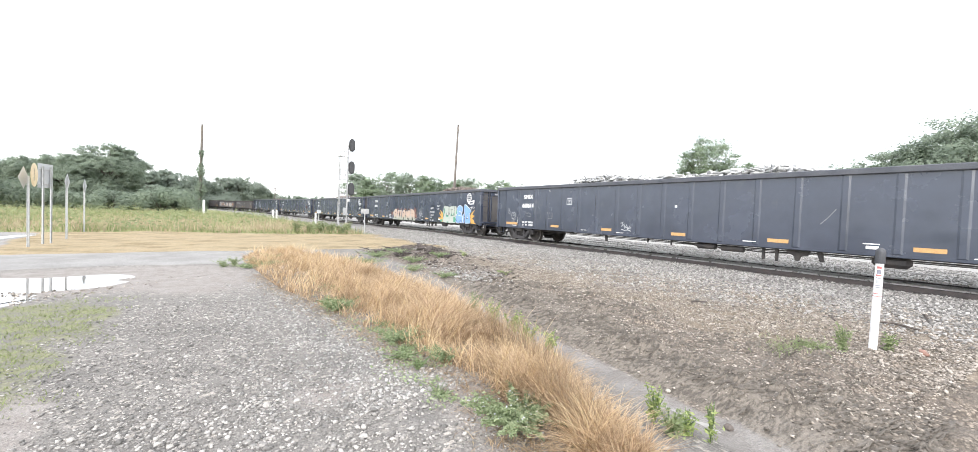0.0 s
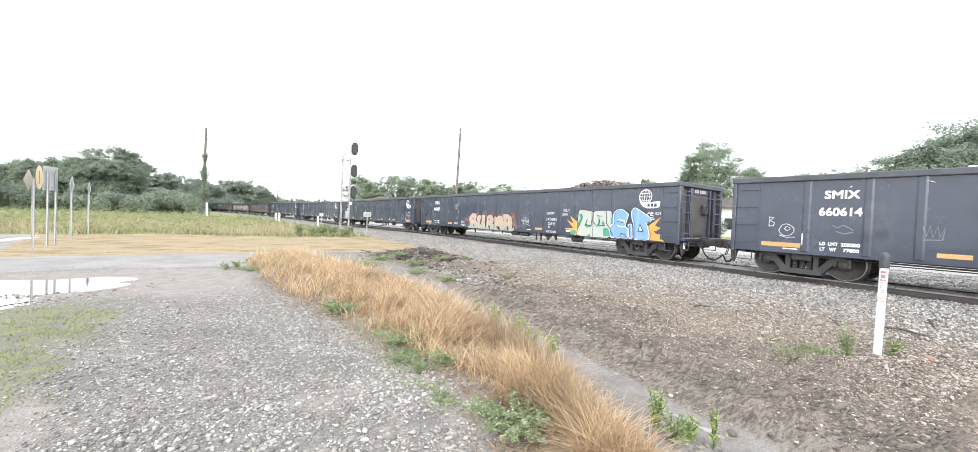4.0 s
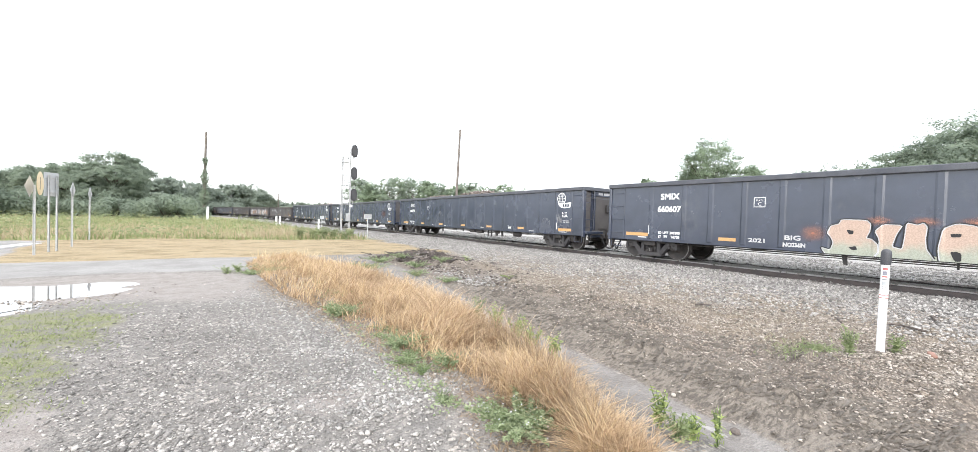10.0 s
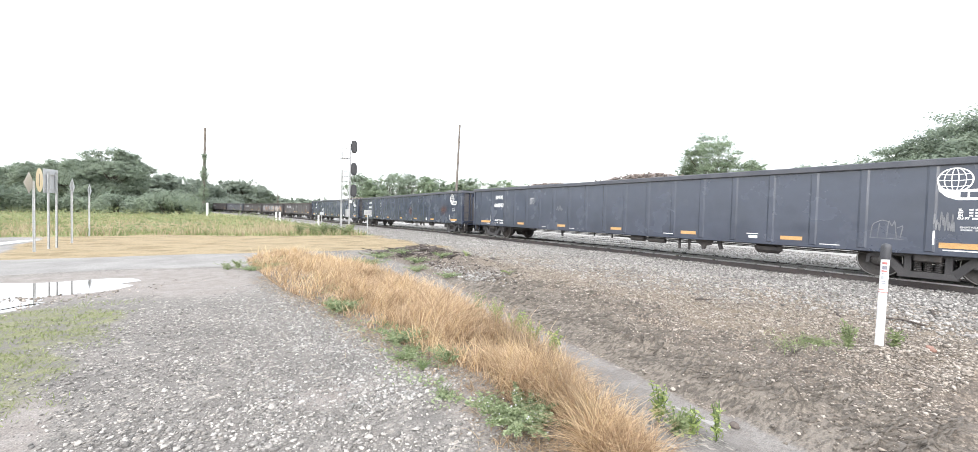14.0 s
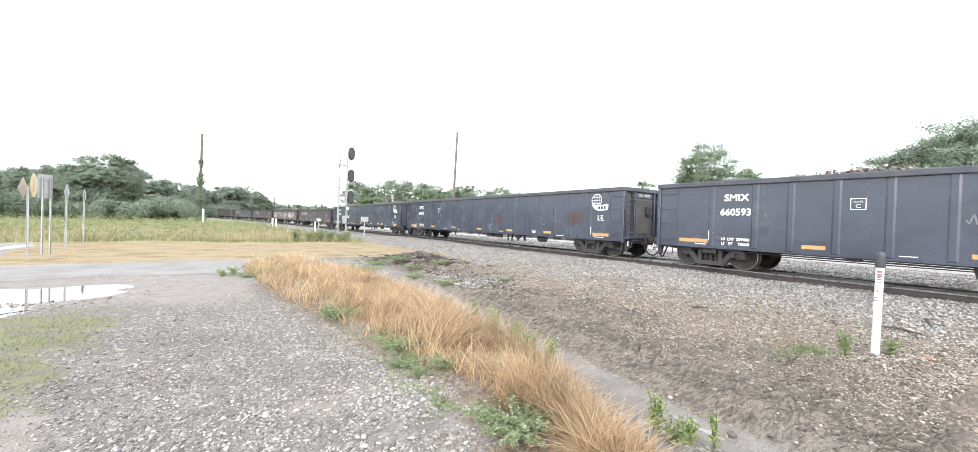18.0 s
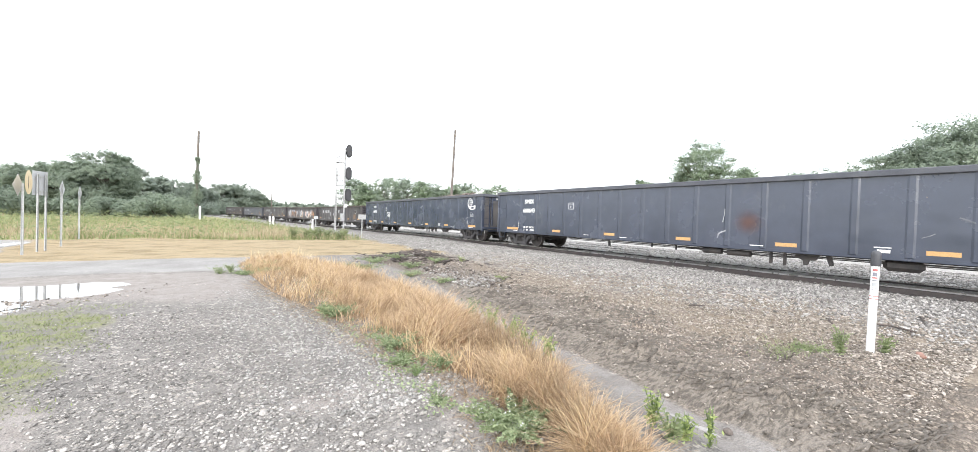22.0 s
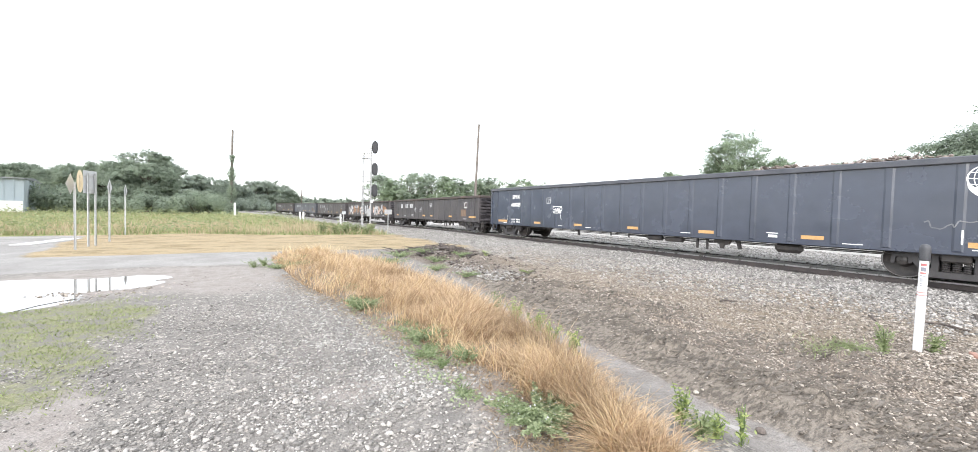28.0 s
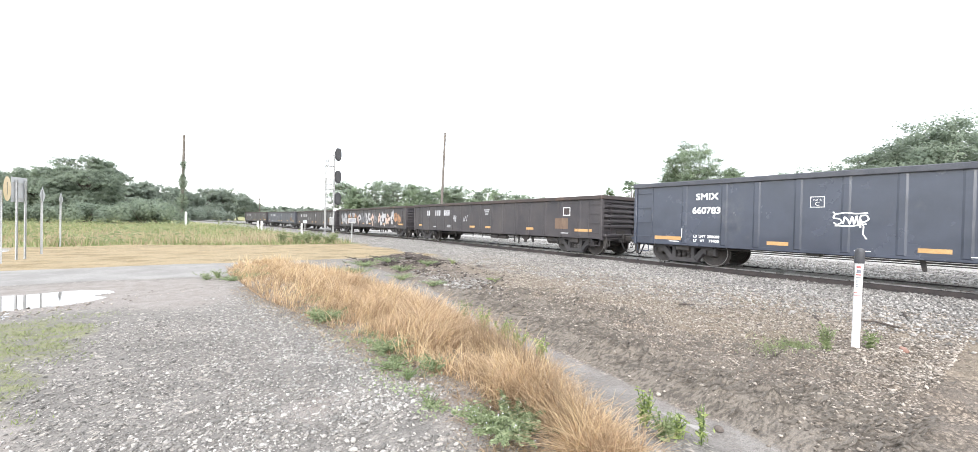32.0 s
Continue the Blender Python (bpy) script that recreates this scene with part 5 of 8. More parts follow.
def draped(me, y, z, stakes, lift):
    """Lays a flat sign (x right, y up) onto the near side of a car, over its stakes."""
    bm = bmesh.new()
    bm.from_mesh(me)
    for v in bm.verts:
        v.co = Vector((v.co.z, y - v.co.x, z + v.co.y))
    lo, hi = min(v.co.y for v in bm.verts), max(v.co.y for v in bm.verts)
    for s in stakes:
        for k in (-STAKE_OUT, -STAKE_TOP, STAKE_TOP, STAKE_OUT):
            if lo < s + k < hi:
                bmesh.ops.bisect_plane(bm, geom=bm.verts[:] + bm.edges[:] + bm.faces[:], plane_co=(0, s + k, 0), plane_no=(0, 1, 0))
    for v in bm.verts:
        v.co.x = -side_x(v.co.y, stakes) - lift - v.co.x
    out = bpy.data.meshes.new(me.name)
    bm.to_mesh(out)
    bm.free()
    for m in me.materials:
        out.materials.append(m)
    return out


def flat(outline, material, name="paint"):
    """A flat sign from its outline."""
    me = bpy.data.meshes.new(name)
    me.from_pydata([(x, y, 0) for x, y in outline], [], [tuple(range(len(outline)))])
    me.materials.append(material)
    bm = bmesh.new()
    bm.from_mesh(me)
    bmesh.ops.triangulate(bm, faces=bm.faces[:])
    bm.to_mesh(me)
    bm.free()
    return me


def bar(w, h, material):
    return flat([(-w / 2, -h / 2), (w / 2, -h / 2), (w / 2, h / 2), (-w / 2, h / 2)], material)


def stroke(points, r, material):
    """A brushed line through points, one ribbon with its corners joined; later turns lie a hair above earlier ones."""
    pts = [Vector((*q, 0)) for i, q in enumerate(points) if i == 0 or (q[0] - points[i - 1][0]) ** 2 + (q[1] - points[i - 1][1]) ** 2 > 1e-8]
    closed = (pts[0] - pts[-1]).length < 1e-4
    verts = []
    for i, q in enumerate(pts):
        before = pts[i - 1] if i else (pts[-2] if closed else None)
        after = pts[i + 1] if i + 1 < len(pts) else (pts[1] if closed else None)
        u = (q - before).normalized() if before else (after - q).normalized()
        w = (after - q).normalized() if after else u
        t = u + w
        t = t.normalized() if t.length > 1e-3 else u
        n = Vector((-t.y, t.x, 0))
        k = r / max(0.5, abs(n.dot(Vector((-u.y, u.x, 0)))))
        lift = Vector((0, 0, 0.00004 * i))
        verts += [q - n * k + lift, q + n * k + lift]
    form = Form().add(verts, [(2 * i, 2 * i + 2, 2 * i + 3, 2 * i + 1) for i in range(len(pts) - 1)])
    return form.mesh("paint", material)


def decal(car, name, me, y, z, label="", lift=0.004, stakes=None):
    return part(name, draped(me, y - 0.075 if stakes is None else y, z, CAR_STAKES if stakes is None else stakes, lift), None, car, label)


def wheelset_mesh():
    form = Form()
    for k in (-1, 1):
        form.slot = 0
        x = 0.753 * k
        o = k
        form.lathe([(0.05, x - 0.07 * o), (0.13, x - 0.07 * o), (0.15, x - 0.02 * o), (0.33, x + 0.0 * o), (0.365, x - 0.06 * o), (0.446, x - 0.07 * o), (0.448, x - 0.045 * o), (0.424, x - 0.03 * o), (0.419, x + 0.065 * o), (0.41, x + 0.07 * o)], "x", 32, closed=True)
        form.slot = 1
        form.lathe([(0.41, x + 0.07 * o), (0.392, x + 0.071 * o)], "x", 32, closed=True)
        form.slot = 0
        form.lathe([(0.392, x + 0.071 * o), (0.365, x + 0.055 * o), (0.33, x + 0.035 * o), (0.17, x + 0.02 * o), (0.13, x + 0.07 * o), (0.05, x + 0.075 * o)], "x", 32, closed=True)
    form.slot = 0
    form.tube((-1.02, 0, 0), (1.02, 0, 0), 0.075, 0.075, 12)
    for k in (-1, 1):
        form.lathe([(0.085, 0.93 * k), (0.11, 0.95 * k), (0.11, 1.08 * k), (0.08, 1.10 * k)], "x", 16)
        for i in range(3):
            a = i * math.tau / 3
            form.tube((1.09 * k, 0.055 * math.cos(a), 0.055 * math.sin(a)), (1.12 * k, 0.055 * math.cos(a), 0.055 * math.sin(a)), 0.016, 0.016, 6)
    return form.mesh("wheelset", WHEEL, TREAD, smooth=True)


def side_frame_form(k):
    """The cast side frame of a truck: arched top, sagging lower member, columns and bearing jaws."""
    x0, x1 = (0.95, 1.13) if k > 0 else (-1.13, -0.95)
    form = Form()
    form.prism([(-0.94, 0.49), (-0.58, 0.56), (0.58, 0.56), (0.94, 0.49), (0.94, 0.6), (0.56, 0.7), (-0.56, 0.7), (-0.94, 0.6)], x0, x1)
    for m in (-1, 1):
        form.prism([(m * 0.62, 0.58), (m * 0.78, 0.56), (m * 0.44, 0.12), (m * 0.29, 0.2)], x0, x1)
        form.prism([(m * 0.69, 0.59), (m * 1.0, 0.56), (m * 1.02, 0.35), (m * 0.95, 0.35), (m * 0.94, 0.5), (m * 0.74, 0.5), (m * 0.72, 0.37), (m * 0.66, 0.37)], x0 + 0.01, x1 - 0.01)
        form.box(x0, x1, m * 0.31 - 0.06, m * 0.31 + 0.06, 0.18, 0.68, 0.012)
    form.prism([(-0.47, 0.10), (0.47, 0.10), (0.40, 0.23), (-0.40, 0.23)], x0 - 0.03, x1 + 0.03)
    return form


def build_truck(parent, y):
    truck = part("truck", Form().box(-1.2, 1.2, -0.22, 0.22, 0.45, 0.66, 0.03).tube((0, 0, 0.62), (0, 0, 0.8), 0.2, 0.2, 16), STEEL_DARK, parent, "grimy cast-steel two-axle truck", at=pose(0, y, 0))
    for k in (-1, 1):
        frame_part = part("side_frame", side_frame_form(k), FRAME_STEEL, truck)
        springs = Form()
        for j in (-0.16, 0.0, 0.16):
            for turn in range(5):
                z = 0.235 + turn * 0.045
                springs.lathe([(0.062, z), (0.072, z + 0.017), (0.062, z + 0.034)], "z", 10, (1.04 * k, j, 0))
        part("spring", springs, STEEL_DARK, truck)
        brake = Form()
        brake.box(0.6 * k - 0.2, 0.6 * k + 0.2, -0.40, -0.34, 0.38, 0.48, 0.01)
        brake.box(0.6 * k - 0.2, 0.6 * k + 0.2, 0.34, 0.40, 0.38, 0.48, 0.01)
        part("brake_shoe", brake, STEEL_DARK, truck)
    for m in (-1, 1):
        part("wheelset", WHEELSET, None, truck, "worn steel wheels on one axle", at=pose(0, 0.84 * m, 0.419))
    return truck


def end_rung(x0, x1, y, z, out):
    """A grab iron on an end wall."""
    return Form().path([(x0, y, z), (x0, y + out, z), (x1, y + out, z), (x1, y, z)], 0.012, 6)


def side_rung(k, y0, y1, z):
    x = k * PANEL_X
    return Form().path([(x, y0, z), (x + k * 0.055, y0, z), (x + k * 0.055, y1, z), (x, y1, z)], 0.0095, 6)


def coupler_form(e, half, reach):
    """Drawbar and knuckle that stand out by reach from a car's end."""
    box = lambda f, x, y0, y1, z0, z1, c: f.box(-x, x, min(e * y0, e * y1), max(e * y0, e * y1), z0, z1, c)
    form = box(Form(), 0.13, half - 0.3, half + reach - 0.2, 0.58, 0.79, 0.03)
    box(form, 0.26, half - 0.2, half + 0.2, 0.5, 0.86, 0.03)
    return box(form, 0.16, half + reach - 0.22, half + reach - 0.004, 0.55, 0.84, 0.04)


def hose_form(e, half, reach):
    line = [(-0.35, 0.1, 0.62), (-0.37, 0.3, 0.52), (-0.36, 0.44, 0.3), (-0.3, 0.6, 0.16), (-0.22, 0.78, 0.14), (-0.12, 0.92, 0.24), (-0.08, 1.0, 0.33)]
    return Form().path([(x, e * (half + y * reach), z) for x, y, z in line], 0.026, 8)


def build_gondola(name, half, bottom, top, stakes, truck_y, body, chord, label, ribbed_end=False):
    car = empty(name, pose(0, 0, 0), label, "gondola car", "cars of the scrap train")
    for k in (-1, 1):
        wall = Form().box(min(k * 1.29, k * PANEL_X), max(k * 1.29, k * PANEL_X), -half + 0.02, half - 0.02, bottom + 0.02, top - 0.12)
        part("side_wall", wall, body, car)
        sill = Form().box(min(k * 1.23, k * 1.322), max(k * 1.23, k * 1.322), -half + 0.05, half - 0.05, bottom, bottom + 0.10, 0.012)
        part("side_sill", sill, body, car)
        top_bar = Form().box(min(k * 1.23, k * 1.405), max(k * 1.23, k * 1.405), -half, half, top - 0.15, top, 0.018)
        part("top_chord", top_bar, chord, car, "worn top rim")
        for s in stakes:
            f = Form()
            a, b = PANEL_X - 0.004, PANEL_X + STAKE_PROUD
            f.add([(k * a, s - STAKE_OUT, bottom + 0.05), (k * a, s + STAKE_OUT, bottom + 0.05), (k * b, s + STAKE_TOP, bottom + 0.09), (k * b, s - STAKE_TOP, bottom + 0.09), (k * a, s - STAKE_OUT, top - 0.14), (k * a, s + STAKE_OUT, top - 0.14), (k * b, s + STAKE_TOP, top - 0.14), (k * b, s - STAKE_TOP, top - 0.14)],
                  [(0, 1, 2, 3), (4, 7, 6, 5), (0, 4, 5, 1), (1, 5, 6, 2), (2, 6, 7, 3), (3, 7, 4, 0)])
            part("side_stake", f, body, car)
        for e in (-1, 1):
            y0, y1 = sorted((e * (half - 0.62), e * (half - 0.12)))
            for i in range(4):
                part("grab_iron", side_rung(k, y0, y1, bottom + 0.25 + i * (top - bottom - 0.6) / 3), body, car)
            post = Form().box(min(k * 1.21, k * 1.375), max(k * 1.21, k * 1.375), min(e * (half - 0.10), e * half), max(e * (half - 0.10), e * half), bottom - 0.04, top - 0.1, 0.015)
            part("corner_post", post, body, car)
            bay = Form().box(min(k * 1.29, k * 1.34), max(k * 1.29, k * 1.34), e * (half - 0.68) - 0.02, e * (half - 0.68) + 0.02, bottom + 0.1, top - 0.15, 0.006)
            part("ladder_post", bay, body, car)
            step = Form().path([(k * 1.29, e * (half - 0.55), bottom), (k * 1.29, e * (half - 0.55), bottom - 0.26), (k * 1.29, e * (half - 0.12), bottom - 0.26), (k * 1.29, e * (half - 0.12), bottom)], 0.013, 6)
            part("stirrup_step", step, body, car)
    for e in (-1, 1):
        wall = Form().box(-1.25, 1.25, min(e * (half - 0.16), e * (half - 0.12)), max(e * (half - 0.16), e * (half - 0.12)), bottom + 0.2, top - 0.1)
        if ribbed_end:
            for i in range(6):
                z = bottom + 0.42 + i * (top - bottom - 0.5) / 6
                part("end_rib", Form().box(-1.23, 1.23, min(e * (half - 0.12), e * (half - 0.02)), max(e * (half - 0.12), e * (half - 0.02)), z, z + 0.14, 0.04), body, car)
        else:
            for x in (-0.62, 0.62):
                part("end_post", Form().box(x - 0.05, x + 0.05, min(e * (half - 0.12), e * (half - 0.04)), max(e * (half - 0.12), e * (half - 0.04)), bottom + 0.25, top - 0.1, 0.012), body, car)
        part("end_wall", wall, body if ribbed_end else END_GREY, car, "" if ribbed_end else "dusty grey end sheet")
        rim = Form().box(-1.39, 1.39, min(e * (half - 0.24), e * (half + 0.03)), max(e * (half - 0.24), e * (half + 0.03)), top - 0.15, top + 0.004, 0.018)
        part("end_chord", rim, chord, car, "worn top rim")
        shelf = Form().box(-1.29, 1.29, min(e * (half - 0.2), e * (half + 0.13)), max(e * (half - 0.2), e * (half + 0.13)), bottom + 0.10, bottom + 0.2, 0.012)
        shelf.box(-1.09, 1.09, min(e * (half - 0.3), e * (half + 0.02)), max(e * (half - 0.3), e * (half + 0.02)), bottom - 0.06, bottom + 0.11, 0.012)
        part("end_sill", shelf, body, car)
        for k in (-1, 1):
            for i in range(5):
                part("end_rung", end_rung(k * 1.17, k * 0.8, e * (half - 0.1), bottom + 0.35 + i * (top - bottom - 0.65) / 4, e * 0.11), body, car)
            stile = Form()
            for x in (0.78, 1.19):
                stile.box(min(k * x, k * (x + 0.03)), max(k * x, k * (x + 0.03)), min(e * (half - 0.12), e * (half - 0.02)), max(e * (half - 0.12), e * (half - 0.02)), bottom + 0.2, top - 0.15)
            part("ladder_stile", stile, body, car)
        if not ribbed_end:
            rail = [(-1.2, e * (half - 0.02), top - 0.42), (-1.15, e * (half + 0.06), top - 0.44), (-0.5, e * (half + 0.07), top - 0.48), (0.5, e * (half + 0.07), top - 0.48), (1.15, e * (half + 0.06), top - 0.44), (1.2, e * (half - 0.02), top - 0.42)]
            part("end_handrail", Form().path(rail, 0.014, 6), CHORD, car, "worn grey end handrail")
            part("number_board", Form().box(-0.62, 0.62, min(e * (half - 0.13), e * (half - 0.09)), max(e * (half - 0.13), e * (half - 0.09)), top - 0.36, top - 0.15, 0.006), body, car)
            if e < 0:
                wheel = Form().lathe([(0.145, -0.01), (0.155, 0.0), (0.145, 0.01), (0.135, 0.0)], "z", 20, closed=True)
                for i in range(4):
                    a = i * math.tau / 4 + 0.4
                    wheel.tube((0, 0, 0), (0.145 * math.cos(a), 0.145 * math.sin(a), 0), 0.008, 0.008, 6)
                wheel.tube((0, 0, 0.0), (0, 0, -0.12), 0.03, 0.03, 8)
                part("brake_wheel", wheel, CHORD, car, "small steel hand brake wheel", at=pose(0.25, e * half, top - 0.85, 90, 0, 0))
                part("brake_housing", Form().box(0.1, 0.4, -half - 0.0, -half + 0.1, top - 1.05, top - 0.68, 0.03), STEEL_DARK, car, "hand brake gear housing")
        part("coupler", coupler_form(e, half, 0.72), STEEL_DARK, car, "rusty steel knuckle coupler")
        part("brake_hose", hose_form(e, half, 0.72), RUBBER, car, "black rubber brake hose", smooth=True)
        lever = [(-1.24, e * (half + 0.12), 0.66), (-1.24, e * (half + 0.2), 0.42), (-1.14, e * (half + 0.2), 0.42), (-1.04, e * (half + 0.16), 0.68), (-0.2, e * (half + 0.3), 0.7)]
        part("uncoupling_lever", Form().path(lever, 0.014, 6), STEEL_DARK, car)
        shelf2 = Form().prism([(e * (half - 0.1), bottom), (e * (half + 0.08), bottom), (e * (half + 0.06), 0.36), (e * half, 0.24), (e * (half - 0.04), 0.36)], -1.17, -1.05)
        part("end_bracket", shelf2, STEEL_DARK, car)
    part("floor", Form().box(-1.29, 1.29, -half + 0.13, half - 0.13, bottom + 0.32, bottom + 0.40), SCRAP, car, "dented steel floor")
    part("centre_sill", Form().box(-0.28, 0.28, -half + 0.1, half - 0.1, 0.55, bottom + 0.33, 0.01), STEEL_DARK, car)
    part("air_reservoir", Form().box(-1.13, -0.92, -5.57, -4.88, 0.36, bottom + 0.02, 0.09), STEEL_DARK, car)
    for y0, y1, z, r in ((-1.3, -0.75, 0.52, 0.10), (-2.1, -1.48, 0.5, 0.09)):
        part("brake_cylinder", Form().tube((-1.1, y0, z), (-1.1, y1, z), r, r, 14).tube((-1.1, y1, z), (-1.1, y1 + 0.12, z), r * 0.5, r * 0.3, 10), STEEL_DARK, car, smooth=True)
    part("control_valve", Form().prism([(-3.72, bottom + 0.02), (-3.62, 0.46), (-3.48, 0.44), (-3.44, 0.32), (-3.36, 0.32), (-3.34, 0.44), (-3.18, 0.52), (-3.16, bottom + 0.02)], -1.09, -1.0), STEEL_DARK, car, "brake control valve")
    part("release_handle", Form().prism([(-3.98, 0.36), (-3.9, 0.34), (-3.8, bottom + 0.02), (-3.92, bottom + 0.02)], -1.07, -0.99), STEEL_DARK, car)
    for y, drop, w in ((-2.6, 0.28, 0.035), (-2.93, 0.26, 0.035), (1.1, 0.46, 0.02), (0.2, 0.44, 0.02)):
        part("hanger", Form().box(-1.09, -1.03, y - w, y + w, drop, bottom + 0.02, 0.006), STEEL_DARK, car)
    part("hanger", Form().prism([(2.9, 0.36), (2.97, 0.36), (3.03, bottom + 0.02), (2.93, bottom + 0.02)], -1.09, -1.03), STEEL_DARK, car)
    part("outlet_box", Form().box(-1.21, -0.99, 4.74, 5.03, 0.54, bottom + 0.02, 0.02), STEEL_DARK, car)
    part("brake_lever", Form().path([(-0.99, -0.1, 0.54), (-0.99, -2.6, 0.47), (-0.99, -3.2, 0.5)], 0.02, 6), STEEL_DARK, car)
    part("brake_rod", Form().tube((-0.6, -truck_y + 1.3, 0.5), (-0.6, truck_y - 1.5, 0.48), 0.014, 0.014, 6), STEEL_DARK, car)
    part("train_pipe", Form().tube((-1.05, -half + 0.4, 0.56), (-1.05, half - 0.4, 0.56), 0.02, 0.02, 8), STEEL_DARK, car)
    for e in (-1, 1):
        build_truck(car, e * truck_y)
    return car


def scrap_load(car, half, top, seed, bumps, material, label, n=5200, sheet=1.0):
    """A heap of scrap: slabs, bars and shreds lying over each other."""
    rng = np.random.default_rng(seed)
    y = rng.uniform(-half + 0.3, half - 0.3, n)
    x = rng.uniform(-1.13, 1.13, n)
    crest = np.full(n, top - 0.32)
    for at, width, rise in bumps:
        crest = crest + rise * np.exp(-(((y - at) / width) ** 2))
    crest = crest - 0.18 * (x / 1.2) ** 2
    z = crest - rng.random(n) * 0.25
    size = np.stack([rng.uniform(0.04, 0.2, n) * sheet, rng.uniform(0.015, 0.07, n) * sheet ** 2, rng.uniform(0.004, 0.022, n)], -1)
    cube = np.array([(a, b, c) for a in (-1, 1) for b in (-1, 1) for c in (-1, 1)], float)
    turn = spin(n, rng)
    turn = turn * (0.55 / sheet) + np.eye(3)[None] * (1 - 0.55 / sheet)
    v = np.einsum("nij,nkj->nki", turn, cube[None] * size[:, None]) + np.stack([x, y, z], -1)[:, None]
    f = np.array([(0, 1, 3, 2), (4, 6, 7, 5), (0, 4, 5, 1), (2, 3, 7, 6), (0, 2, 6, 4), (1, 5, 7, 3)])
    f = (f[None] + np.arange(n)[:, None, None] * 8).reshape(-1, 4)
    ob = part("scrap_load", array_mesh("scrap_load", v.reshape(-1, 3), f, material), None, car, label)
    return tagged(ob, kind="stuff")


def rounded(points, closed=True):
    """Cuts the corners of an outline, as a spray can does."""
    for _ in range(1):
        out = [] if closed else [points[0]]
        for i in range(len(points) if closed else len(points) - 1):
            (ax, ay), (bx, by) = points[i], points[(i + 1) % len(points)]
            out += [(ax * 0.86 + bx * 0.14, ay * 0.86 + by * 0.14), (ax * 0.14 + bx * 0.86, ay * 0.14 + by * 0.86)]
        points = out if closed else out + [points[-1]]
    return points


def globe_mark(car):
    """The owner's emblem: a wire globe over a curved banner, as plain shapes."""
    r = 0.245
    ring = lambda k, m=1.0: [(k * r * math.cos(i * math.tau / 28), m * r * math.sin(i * math.tau / 28)) for i in range(29)]
    marks = [stroke(ring(1.0), 0.013, WHITE), stroke(ring(0.62), 0.008, WHITE), stroke(ring(0.2), 0.008, WHITE)]
    for h in (-0.5, 0.0, 0.5):
        w = r * math.sqrt(1 - h * h)
        marks.append(stroke([(-w, h * r), (-w * 0.5, h * r - 0.012), (0, h * r - 0.016), (w * 0.5, h * r - 0.012), (w, h * r)], 0.008, WHITE))
    banner = rounded([(-0.262, 0.02), (-0.235, -0.11), (-0.14, -0.185), (0.0, -0.21), (0.25, -0.2), (0.59, -0.165), (0.545, -0.4), (0.25, -0.425), (0.04, -0.42), (-0.12, -0.35), (-0.225, -0.22)])
    marks.append(flat(banner, WHITE))
    for me in marks:
        decal(car, "emblem", me, -8.62, 2.22, "white wire-globe emblem with a banner")
    for i, w in enumerate((0.095, 0.11, 0.095)):
        decal(car, "emblem_bar", bar(w, 0.115, BLACK), -8.62 - (0.13 + 0.135 * i), 2.22 - 0.31, lift=0.007)


def heavy_text(text, height, material, width, k):
    """Stencil letters with thick strokes: the same letters laid three times, a little apart."""
    me = text_mesh(text, height - 2 * k, material, width - 2 * k)
    bm = bmesh.new()
    for i, (dx, dy) in enumerate(((-k, -k), (k, k), (0, 0), (-k, k), (k, -k))):
        n = len(bm.verts)
        bm.from_mesh(me)
        bm.verts.ensure_lookup_table()
        for v in bm.verts[n:]:
            v.co += Vector((dx, dy, 0.0012 * i))
    out = bpy.data.meshes.new("lettering")
    bm.to_mesh(out)
    bm.free()
    out.materials.append(material)
    return out


